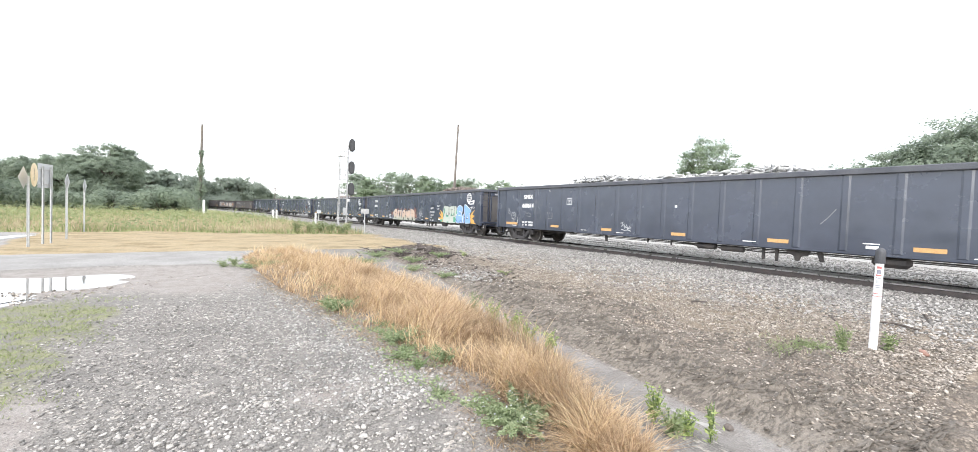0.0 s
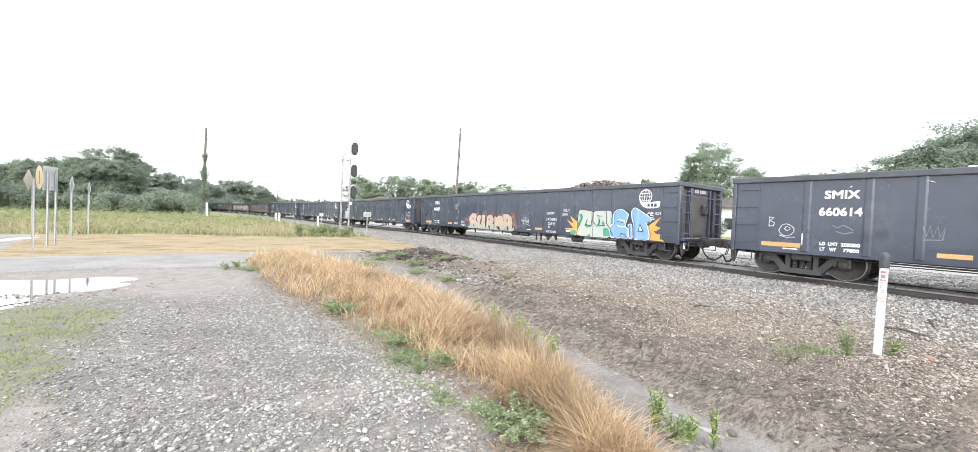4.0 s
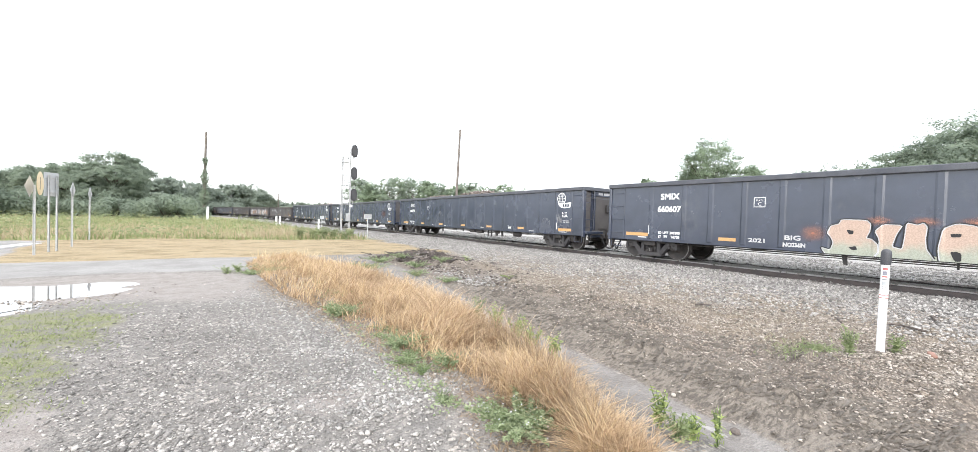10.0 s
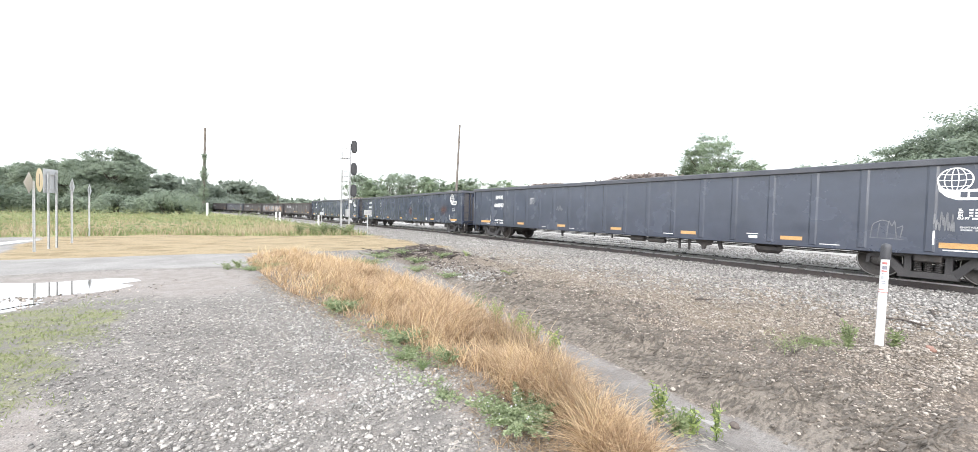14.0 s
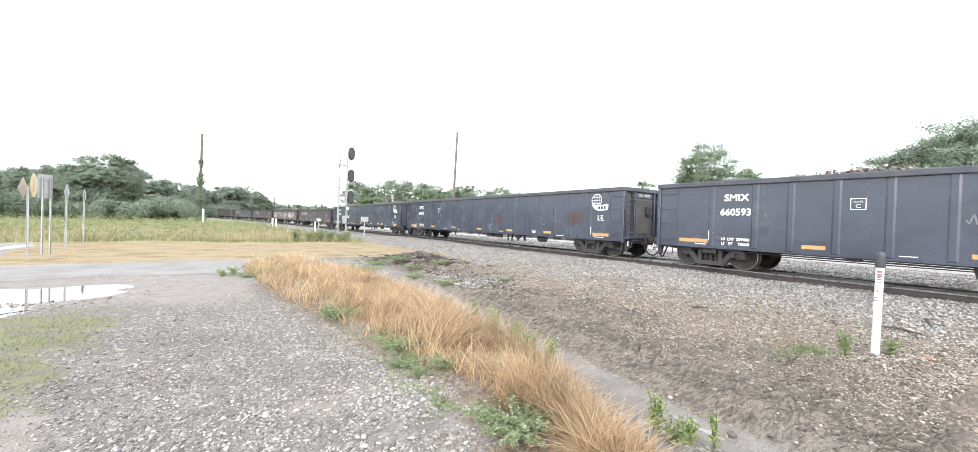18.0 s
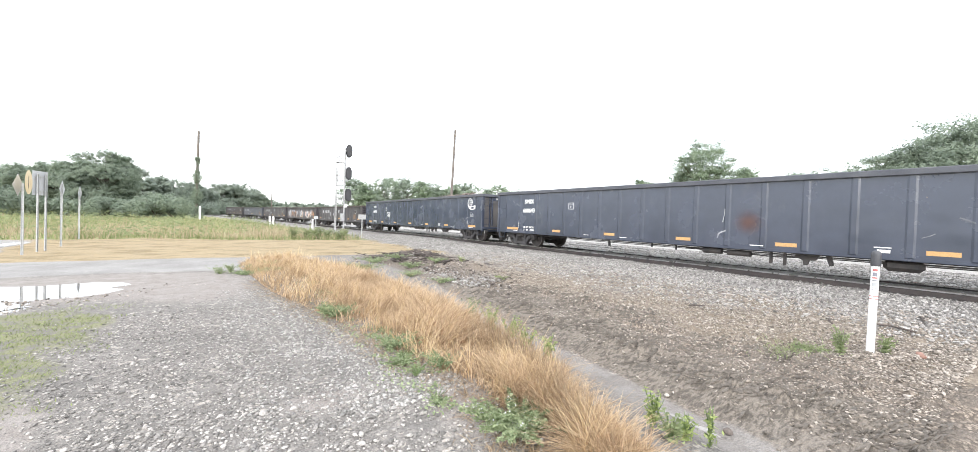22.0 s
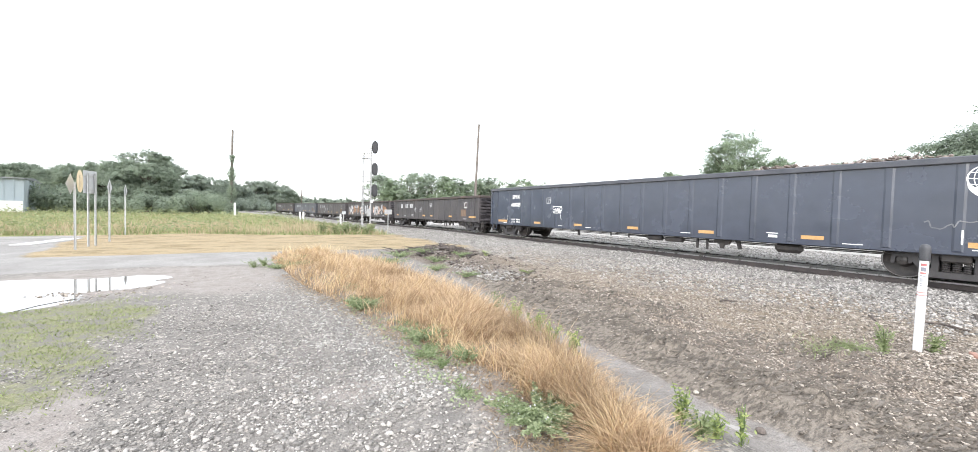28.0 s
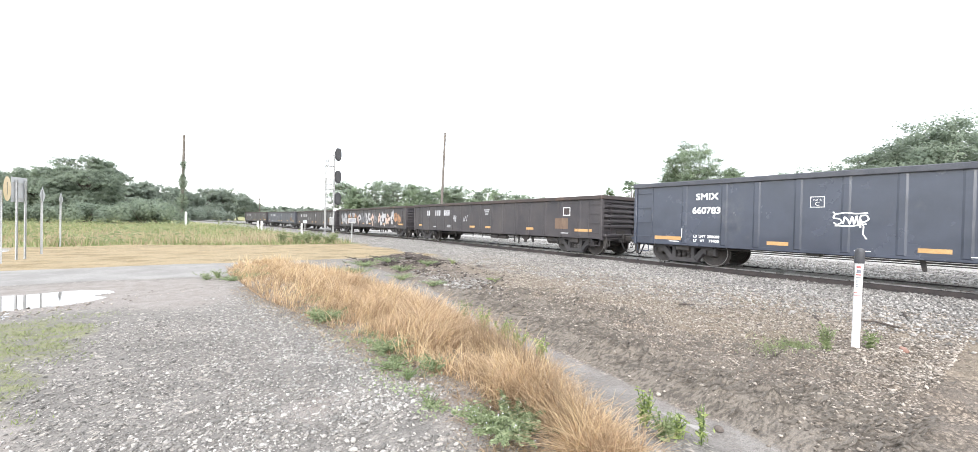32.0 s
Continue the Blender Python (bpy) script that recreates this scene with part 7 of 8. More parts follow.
PALE_WHITE = mat("brushed_white_paint", (0.429, 0.437, 0.452), (0.530, 0.530, 0.546), 8.0, 0.6, bump=0.05)
CHALK = mat("white_chalk", (0.3, 0.31, 0.33), (0.46, 0.47, 0.49), 8.0, 0.7, bump=0.03)
GREY_CHALK = mat("faint_grey_chalk", (0.13, 0.135, 0.15), (0.2, 0.205, 0.22), 8.0, 0.7, bump=0.03)
RUST_PATCH = haze_paint("rust_bleeding_paint", (0.15, 0.07, 0.05))
build_graffiti()

# The brown cars behind.
OLD_STAKES = [7.0 - 1.0 * i for i in range(15)]
brown_car = build_gondola("brown_gondola", 8.15, 0.66, 2.36, OLD_STAKES, 6.6, BROWN_DARK, BROWN, "weathered dark brown steel gondola with faded lettering", ribbed_end=True)
dark_car = build_gondola("dark_gondola", 8.15, 0.66, 2.36, OLD_STAKES, 6.6, CHORD, BROWN_DARK, "dull black steel gondola near the train's tail", ribbed_end=True)
brown_cars = [brown_car] + [copy_thing(brown_car, pose(0, 0, 0)) for _ in range(2)] + [dark_car] + [copy_thing(brown_car, pose(0, 0, 0))]
BROWN_CENTRES = [113.15 + 17.75 * i for i in range(5)]


def close_gaps():
    """Lets the couplers and hoses of neighbouring cars meet."""
    train = [(c, s, 10.025) for c, s in zip(black_cars, CAR_CENTRES)] + [(c, s, 8.15) for c, s in zip(brown_cars, BROWN_CENTRES)]
    for (a, sa, ha), (b, sb, hb) in zip(train, train[1:]):
        reach = (sb - sa - ha - hb) / 2
        for car, half, e in ((a, ha, 1), (b, hb, -1)):
            for ob in car.children:
                if ob.name.startswith(("coupler", "brake_hose")) and sum(v.co.y for v in ob.data.vertices) * e > 0:
                    hose = ob.name.startswith("brake_hose")
                    ob.data = hose_form(e, half, reach).mesh("brake_hose", RUBBER, smooth=True) if hose else coupler_form(e, half, reach).mesh("coupler", STEEL_DARK)


close_gaps()


def old_marks(car, seed, graffiti):
    rng = random.Random(seed)
    for i, w in enumerate((0.42, 0.62, 0.62)):
        for j in range(2 if i == 0 else 3):
            decal(car, "faded_letter", bar(0.17, 0.34, PALE), 6.2 - 1.15 * i - 0.24 * j, 1.78, "faded lettering", stakes=OLD_STAKES)
    for y, w in ((0.82, 0.5), (-0.67, 0.5), (-4.0, 0.5), (-7.2, 0.9), (7.2, 0.5)):
        decal(car, "reflector_stripe", bar(w, 0.11, ORANGE), y, 0.98, "amber reflective stripe", stakes=OLD_STAKES)
    for y, z, w, h in ((5.2, 0.9, 0.4, 0.05), (3.4, 0.92, 0.4, 0.05), (3.4, 1.02, 0.4, 0.05), (-0.55, 1.9, 0.5, 0.06), (-0.55, 1.8, 0.4, 0.06), (-0.55, 1.68, 0.3, 0.06), (-6.2, 0.84, 0.4, 0.04)):
        decal(car, "stencil_bar", bar(w, h, PALE), y, z, stakes=OLD_STAKES)
    if graffiti:
        x = 7.4
        while x > -7:
            w = rng.uniform(0.35, 0.8)
            h = rng.uniform(0.55, 1.05)
            material = rng.choice((PALE, GREY_CHALK, PEACH, PALE, GREY_CHALK, RUST_SPOT, PALE, PEACH))
            ring = []
            bumps = [rng.uniform(-0.22, 0.22) for _ in range(6)]
            for i in range(18):
                a = i * math.tau / 18
                k = 1 + sum(b * math.sin((j + 2) * a + 2.1 * j) for j, b in enumerate(bumps))
                ring.append((w * 0.55 * k * math.cos(a), h * 0.5 * k * math.sin(a)))
            z = 1.42 + rng.uniform(-0.12, 0.12)
            decal(car, "graffiti_shape", flat(ring, material), x, z, "worn multicoloured graffiti", stakes=OLD_STAKES)
            decal(car, "graffiti_hole", flat([(px * 0.3 + 0.02, py * 0.42) for px, py in ring], BROWN), x, z + rng.uniform(-0.15, 0.15), "", 0.007, stakes=OLD_STAKES)
            x -= w * rng.uniform(1.0, 1.5)
    else:
        scribble(car, 2.85, 1.42, 0.5, 0.5, seed, PALE, 0.022, "faded chalk scrawl", 12)
        scribble(car, 1.6, 1.42, 0.45, 0.45, seed + 1, PALE, 0.022, "faded chalk scrawl", 7)
        decal(car, "placard", bar(0.4, 0.36, WHITE), -6.3, 1.75, "white-framed placard", stakes=OLD_STAKES)
        decal(car, "placard_face", bar(0.32, 0.28, BROWN), -6.3, 1.75, "", 0.008, stakes=OLD_STAKES)
        decal(car, "rust_patch", bar(0.75, 0.45, BROWN_TAN), -6.0, 1.24, "tan bare-rust patch", stakes=OLD_STAKES)


RUST_SPOT = mat("faded_orange_spray", (0.3, 0.16, 0.09), (0.38, 0.22, 0.13), 2.0, 0.6, bump=0.03)
BROWN_TAN = mat("tan_rust_patch", (0.15, 0.10, 0.075), (0.2, 0.14, 0.1), 3.0, 0.8, bump=0.1)
for i, car in enumerate(brown_cars):
    old_marks(car, 30 + i, i == 1)
tagged(brown_cars[1], "weathered brown steel gondola covered in worn graffiti")
tagged(brown_cars[4], "weathered brown steel gondola at the train's tail")

# ---- trackside things ----


def build_marker_post(x, y):
    z = float(ground_z(x, y))
    root = empty("marker_post", pose(x, y, z - 0.03, 0.5, 1.2, 0), "white plastic cable marker post with a dark dome", "marker post")
    part("post", Form().tube((0, 0, 0), (0, 0, 1.16), 0.043, 0.042, 20), POST, root, smooth=True)
    cap = Form().lathe([(0.05, 1.14), (0.052, 1.16), (0.052, 1.29), (0.047, 1.315), (0.03, 1.335), (0.008, 1.342)], "z", 20)
    part("dome", cap, CAP, root, "dark grey plastic dome", smooth=True)
    ring = lambda z0, z1: Form().lathe([(0.0445, z0), (0.0445, z1)], "z", 20, closed=True)
    for z0, z1, m, label in ((0.715, 0.724, RED, "thin red band"), (0.75, 0.759, RED, "thin red band")):
        part("decal", ring(z0, z1), m, root, label)
    for z, w, h, m, label in ((1.09, 0.05, 0.03, RED, "red printed heading"), (1.035, 0.045, 0.05, GREY_DECAL, "dark printed symbol"), (0.99, 0.055, 0.018, RED, "red printed line"), (0.955, 0.05, 0.012, GREY_DECAL, "printed line"), (0.905, 0.05, 0.045, SIGN_BACK, "grey printed block"), (0.86, 0.05, 0.01, GREY_DECAL, "printed line"), (0.835, 0.045, 0.01, GREY_DECAL, "printed line")):
        f, steps = Form(), 5
        for i in range(steps):
            a0, a1 = ((j / steps - 0.5) * w / 0.0445 for j in (i, i + 1))
            f.add([(0.0446 * math.cos(a0), 0.0446 * math.sin(a0), z - h / 2), (0.0446 * math.cos(a1), 0.0446 * math.sin(a1), z - h / 2), (0.0446 * math.cos(a1), 0.0446 * math.sin(a1), z + h / 2), (0.0446 * math.cos(a0), 0.0446 * math.sin(a0), z + h / 2)], [(0, 1, 2, 3)])
        part("decal", f, m, root, label, at=pose(0, 0, 0, 0, 0, 190))


def build_signs():
    def post(root, h, x=0.0, y=0.0):
        f = Form().box(x - 0.03, x + 0.03, y - 0.006, y + 0.006, -0.05, h).box(x - 0.03, x - 0.022, y - 0.03, y, -0.05, h).box(x + 0.022, x + 0.03, y - 0.03, y, -0.05, h)
        part("post", f, GALV, root, "galvanised channel post")

    def diamond(root, size, z, turn, front, label, x=0.0):
        f = Form()
        k = size / math.sqrt(2)
        f.slot = 0
        f.add([(0, -0.004, z - k), (k, -0.004, z), (0, -0.004, z + k), (-k, -0.004, z), (0, 0.0, z - k), (k, 0.0, z), (0, 0.0, z + k), (-k, 0.0, z)], [(0, 1, 2, 3), (4, 7, 6, 5), (0, 4, 5, 1), (1, 5, 6, 2), (2, 6, 7, 3), (3, 7, 4, 0)])
        f.slots = [0, 1, 0, 0, 0, 0]
        part("panel", f, (SIGN_BACK, front), root, label, at=pose(x, 0.045, 0, 0, 0, turn))

    g = lambda x, y: float(ground_z(x, y))
    a = empty("round_warning_sign", pose(-4.72, 18.8, g(-4.72, 18.8)), "yellow round warning sign on a galvanised post", "road sign")
    post(a, 2.25)
    disc = Form().lathe([(0.36, -0.004), (0.38, 0.0), (0.36, 0.004)], "x", 32)
    part("panel", disc, YELLOW, a, "faded yellow round face", smooth=True, at=pose(0.12, 0.02, 2.3, 0, 0, 1.5))
    part("legend_bar", Form().box(0.386, 0.39, -0.02, 0.02, -0.2, 0.2), INK, a, "dark printed stroke", at=pose(-0.262, -0.02, 2.3, 0, 0, 1.5))
    diamond(a, 0.5, 2.2, 86, SIGN_BACK, "bare aluminium sign back", -0.12)
    b = empty("large_road_sign", pose(-4.54, 20.15, g(-4.6, 20.1), 0, 0, 71), "plain aluminium back of a two-post road sign", "road sign")
    post(b, 2.65, -0.18, 0.1)
    post(b, 2.65, 0.18, 0.1)
    panel = Form().box(-0.33, 0.33, -0.004, 0.004, 1.92, 2.74, 0.002)
    part("panel", panel, SIGN_BACK, b, at=pose(0, 0.14, 0))
    for i in (2.05, 2.55):
        part("bracket", Form().box(-0.28, 0.28, -0.03, -0.004, i - 0.02, i + 0.02, 0.004), GALV, b, at=pose(0, 0.14, 0))
    for x, y, h in ((-4.54, 22.1, 2.5), (-4.84, 26.4, 2.45)):
        c = empty("diamond_warning_sign", pose(x, y, g(x, y)), "edge-on diamond warning sign on a galvanised post", "road sign", "diamond signs along the road")
        post(c, h - 0.1)
        diamond(c, 0.46, h - 0.3, 88, YELLOW, "aluminium sign panel")


def build_signal(x, y):
    root = empty("railway_signal", pose(x, y, float(ground_z(x, y))), "silver signal mast with three black signal heads", "railway signal")
    part("mast", Form().tube((0, 0, 0.25), (0, 0, 8.0), 0.085, 0.075, 14).tube((0, 0, 8.0), (0, 0, 8.1), 0.09, 0.03, 14), SILVER, root, smooth=True)
    part("base", Form().box(-0.3, 0.3, -0.3, 0.3, -0.2, 0.12, 0.03).box(-0.17, 0.17, -0.17, 0.17, 0.1, 0.3, 0.03), STONE, root, "concrete footing")
    for z in (7.8, 5.65, 3.55):
        n = 24
        outline = []
        for i in range(n):
            a = i * math.tau / n
            outline.append((0.30 * math.copysign(abs(math.cos(a)) ** 0.8, math.cos(a)), 0.62 * math.copysign(abs(math.sin(a)) ** 0.75, math.sin(a))))
        head = Form().prism(outline, -0.02, 0.02)
        head.prism([(y * 0.9, zz * 0.92) for y, zz in outline], 0.015, 0.16).prism([(y * 0.72, zz * 0.82) for y, zz in outline], 0.15, 0.2)
        h = part("signal_head", head, SIGNAL_BLACK, root, "black oval signal head", at=pose(0.36, 0.0, z, 0, 0, 262))
        for k in (-0.34, 0.0, 0.34):
            part("hood", Form().lathe([(0.11, -0.02), (0.12, -0.02), (0.12, -0.30), (0.11, -0.30)], "x", 14, (0, 0, k), closed=True), SIGNAL_BLACK, h)
        part("bracket", Form().tube((0, 0, z - 0.1), (0.34, 0, z - 0.1), 0.03, 0.03, 8).tube((0, 0, z - 0.6), (0.34, 0, z - 0.55), 0.025, 0.025, 8).tube((0.25, 0, z - 0.85), (0.25, 0, z - 0.6), 0.03, 0.045, 8), SILVER, root)
    for k in (-0.2, 0.2):
        part("ladder_rail", Form().tube((-0.78, k, 0.0), (-0.72, k, 7.2), 0.038, 0.038, 8), SILVER, root)
    for i in range(23):
        part("rung", Form().tube((-0.77, -0.2, 0.35 + i * 0.3), (-0.77, 0.2, 0.35 + i * 0.3), 0.02, 0.02, 6), SILVER, root)
    for z in (2.6, 4.4, 6.6):
        deck = Form()
        for k in np.linspace(-0.35, 0.35, 6):
            deck.box(-0.85, -0.08, k - 0.025, k + 0.025, z, z + 0.03)
        deck.box(-0.87, -0.83, -0.38, 0.38, z - 0.03, z + 0.03)
        part("platform", deck, SILVER, root, "small grated platform")
        for k in (-0.36, 0.36):
            rail = Form()
            for r in (0.5, 1.0):
                rail.tube((-0.84, k, z + r), (-0.1, k, z + r), 0.024, 0.024, 6)
            for px in (-0.84, -0.45, -0.1):
                rail.tube((px, k, z), (px, k, z + 1.0), 0.024, 0.024, 6)
            part("guard_rail", rail, SILVER, root)
    part("case", Form().box(-0.32, 0.0, -0.2, 0.2, 1.0, 1.75, 0.02), SILVER, root, "small silver equipment case")
    part("plate", Form().box(-0.05, 0.22, -0.13, -0.11, 2.35, 2.6), POST, root, "small white plate")


def build_small_posts():
    g = lambda x, y: float(ground_z(x, y))
    s = empty("track_sign", pose(9.3, 29.4, g(9.3, 29.4)), "small white sign with faded lines on a steel post", "track sign")
    part("post", Form().box(-0.025, 0.025, -0.025, 0.025, -0.1, 1.4), GALV, s)
    part("panel", Form().box(-0.27, 0.27, -0.035, -0.025, 1.33, 1.68, 0.004), PALE_SIGN, s, at=pose(0, 0, 0, 0, 0, -10))
    for i in range(3):
        part("legend_bar", Form().box(-0.2, 0.2, -0.039, -0.036, 1.42 + i * 0.08, 1.45 + i * 0.08), GREY_DECAL, s, "unreadable line", at=pose(0, 0, 0, 0, 0, -10))
    for x, y, h, w in ((6.85, 60, 1.25, 0.1), (7.3, 60.2, 1.25, 0.1), (8.4, 41.6, 1.2, 0.07), (-0.75, 73, 2.0, 0.13)):
        p = empty("white_post", pose(x, y, g(x, y)), "short white post beside the track", "post", "white posts beside the track")
        part("post", Form().box(-w, w, -w, w, -0.1, h, 0.02), POST, p)
        part("post_cap", Form().box(-w * 1.05, w * 1.05, -w * 1.05, w * 1.05, h - 0.02, h + 0.03, 0.01), POST, p)
    s = empty("track_sign", pose(9.4, 45.0, g(9.4, 45.0)), "small grey plate on a thin steel post", "track sign")
    part("post", Form().box(-0.03, 0.03, -0.03, 0.03, -0.1, 1.45), GALV, s)
    part("panel", Form().box(-0.2, 0.2, -0.045, -0.03, 1.2, 1.5, 0.004), SIGN_BACK, s)


def build_poles():
    x, y = -1.3, 77.5
    root = empty("utility_pole", pose(x, y, float(ground_z(x, y)) - 0.3, 0, 0.6, 0), "weathered wooden utility pole overgrown with vines", "utility pole")
    part("pole", Form().tube((0, 0, 0), (0, 0, 14.0), 0.22, 0.15, 14), WOOD, root, smooth=True)
    for z in (12.9, 12.2):
        part("pole_step", Form().tube((-0.3, 0, z), (0.3, 0, z), 0.03, 0.03, 6), GALV, root)
    rng = np.random.default_rng(11)
    n = 4200
    z = 9.8 * rng.random(n) ** 1.3
    a = rng.random(n) * math.tau
    r = (0.2 + 0.5 * rng.random(n)) * (1.25 - z / 12) * (0.8 + 0.5 * np.sin(z * 2.1))
    v, q = leaf_cards(np.stack([np.cos(a) * r, np.sin(a) * r, z + 0.2], -1), 0.13 + 0.1 * rng.random(n), rng)
    part("vine", array_mesh("vine", v, q, LEAF), None, root, "green climbing vine")
    x, y = 21.0, 179.0
    root = empty("utility_pole", pose(x, y, float(ground_z(x, y)) - 0.3), "distant wooden utility pole with crossarms", "utility pole")
    part("pole", Form().tube((0, 0, 0), (0, 0, 9.4), 0.2, 0.15, 10), WOOD, root, smooth=True)
    for z in (8.9, 8.0):
        part("crossarm", Form().box(-1.2, 1.2, -0.08, 0.08, z - 0.08, z + 0.08), WOOD, root)
    x, y = 27.0, 47.9
    root = empty("utility_pole", pose(x, y, float(ground_z(x, y)) - 0.3, 0, 1.8, 0), "bare grey wooden pole beyond the train", "utility pole")
    part("pole", Form().tube((0, 0, 0), (0, 0, 13.9), 0.19, 0.13, 14), WOOD, root, smooth=True)


def build_brick_gate():
    def pillar(x, y, h):
        z = float(ground_z(x, y)) - 0.05
        root = empty("gate_pillar", pose(x, y, z), "brick gate pillar with pale stone quoins and urn", "gate pillar", "brick gate pillars")
        part("shaft", Form().box(-0.25, 0.25, -0.25, 0.25, 0, h - 0.95, 0.01), BRICK, root, "red brick shaft")
        part("plinth", Form().box(-0.31, 0.31, -0.31, 0.31, 0, 1.14, 0.03).box(-0.285, 0.285, -0.285, 0.285, 1.13, 1.2, 0.03), STONE, root, "pale stone plinth")
        k = 0
        zz = 1.21
        while zz < h - 1.2:
            for sx in (-1, 1):
                for sy in (-1, 1):
                    a, b = (0.17, 0.11) if k % 2 else (0.11, 0.17)
                    q = Form().box(min(sx * 0.265, sx * (0.265 - a)), max(sx * 0.265, sx * (0.265 - a)), min(sy * 0.265, sy * (0.265 - b)), max(sy * 0.265, sy * (0.265 - b)), zz, zz + 0.23, 0.012)
                    part("quoin", q, STONE, root)
            k += 1
            zz += 0.24
        part("cornice", Form().box(-0.27, 0.27, -0.27, 0.27, h - 1.2, h - 0.9, 0.02).box(-0.41, 0.41, -0.41, 0.41, h - 0.74, h - 0.66, 0.02).box(-0.3, 0.3, -0.3, 0.3, h - 0.92, h - 0.73, 0.05).box(-0.3, 0.3, -0.3, 0.3, h - 0.67, h - 0.58, 0.04).box(-0.17, 0.17, -0.17, 0.17, h - 0.6, h - 0.5, 0.03), STONE, root, "moulded stone cap")
        part("urn", Form().lathe([(0.12, h - 0.52), (0.08, h - 0.44), (0.09, h - 0.4), (0.17, h - 0.3), (0.18, h - 0.12), (0.25, h - 0.06), (0.25, h), (0.19, h)], "z", 20), STONE, root, "stone urn", smooth=True)
        return root

    pillar(28.0, 4.4, 3.85)
    x, y = 36.0, 6.65
    lamp = empty("lamp_post", pose(x, y, float(ground_z(x, y)) - 0.05), "thin dark iron lamp post with a pale lantern top", "lamp post")
    part("pole", Form().lathe([(0.13, 0.0), (0.13, 0.25), (0.07, 0.4), (0.05, 0.9), (0.036, 1.0), (0.032, 3.9)], "z", 14), SIGNAL_BLACK, lamp, smooth=True)
    part("lamp_top", Form().lathe([(0.05, 3.88), (0.1, 3.92), (0.15, 4.18), (0.18, 4.2), (0.18, 4.24), (0.05, 4.3)], "z", 16), STONE, lamp, "pale lantern cap", smooth=True)
    # The wall sweeps down from the pillar and runs on.
    wall = empty("brick_wall", pose(0, 0, 0), "low red brick wall with a stone coping", "wall")
    tagged(wall, kind="structure")
    x, y0, y1 = 28.2, 4.2, -40.0
    pts = []
    for i in range(13):
        t = i / 12
        pts.append((y0 - 1.7 * t, 3.45 - 0.85 * math.sin(t * math.pi / 2) ** 0.8))
    pts.append((y1, 2.6))
    form = Form()
    for (ya, za), (yb, zb) in zip(pts, pts[1:]):
        form.add([(xx, yy, zz) for xx in (x - 0.13, x + 0.13) for yy, zz in ((ya, -0.1), (ya, za), (yb, zb), (yb, -0.1))], [(0, 1, 2, 3), (4, 7, 6, 5), (1, 5, 6, 2), (0, 4, 5, 1), (3, 2, 6, 7)])
    part("wall_body", form, BRICK, wall, "red brick wall")
    for (ya, za), (yb, zb) in zip(pts, pts[1:]):
        n = max(1, round(abs(yb - ya) / 1.2))
        for i in range(n):
            a, b = ya + (yb - ya) * i / n, ya + (yb - ya) * (i + 1) / n
            ha, hb = za + (zb - za) * i / n, za + (zb - za) * (i + 1) / n
            c = Form().add([(x + s * 0.2, yy, zz + dz) for yy, zz in ((a - 0.004, ha), (b + 0.004, hb)) for s in (-1, 1) for dz in (0.002, 0.09)], [(0, 1, 3, 2), (4, 6, 7, 5), (0, 4, 5, 1), (2, 3, 7, 6), (0, 2, 6, 4), (1, 5, 7, 3)])
            part("coping_stone", c, BRICK, wall)
    for y in (1.7, -1.5, -4.7, -7.9, -11, -14, -17):
        part("pilaster", Form().box(x - 0.2, x - 0.12, y - 0.25, y + 0.25, -0.1, 2.64, 0.01).box(x - 0.23, x + 0.23, y - 0.3, y + 0.3, 2.6, 2.78, 0.02), BRICK, wall)


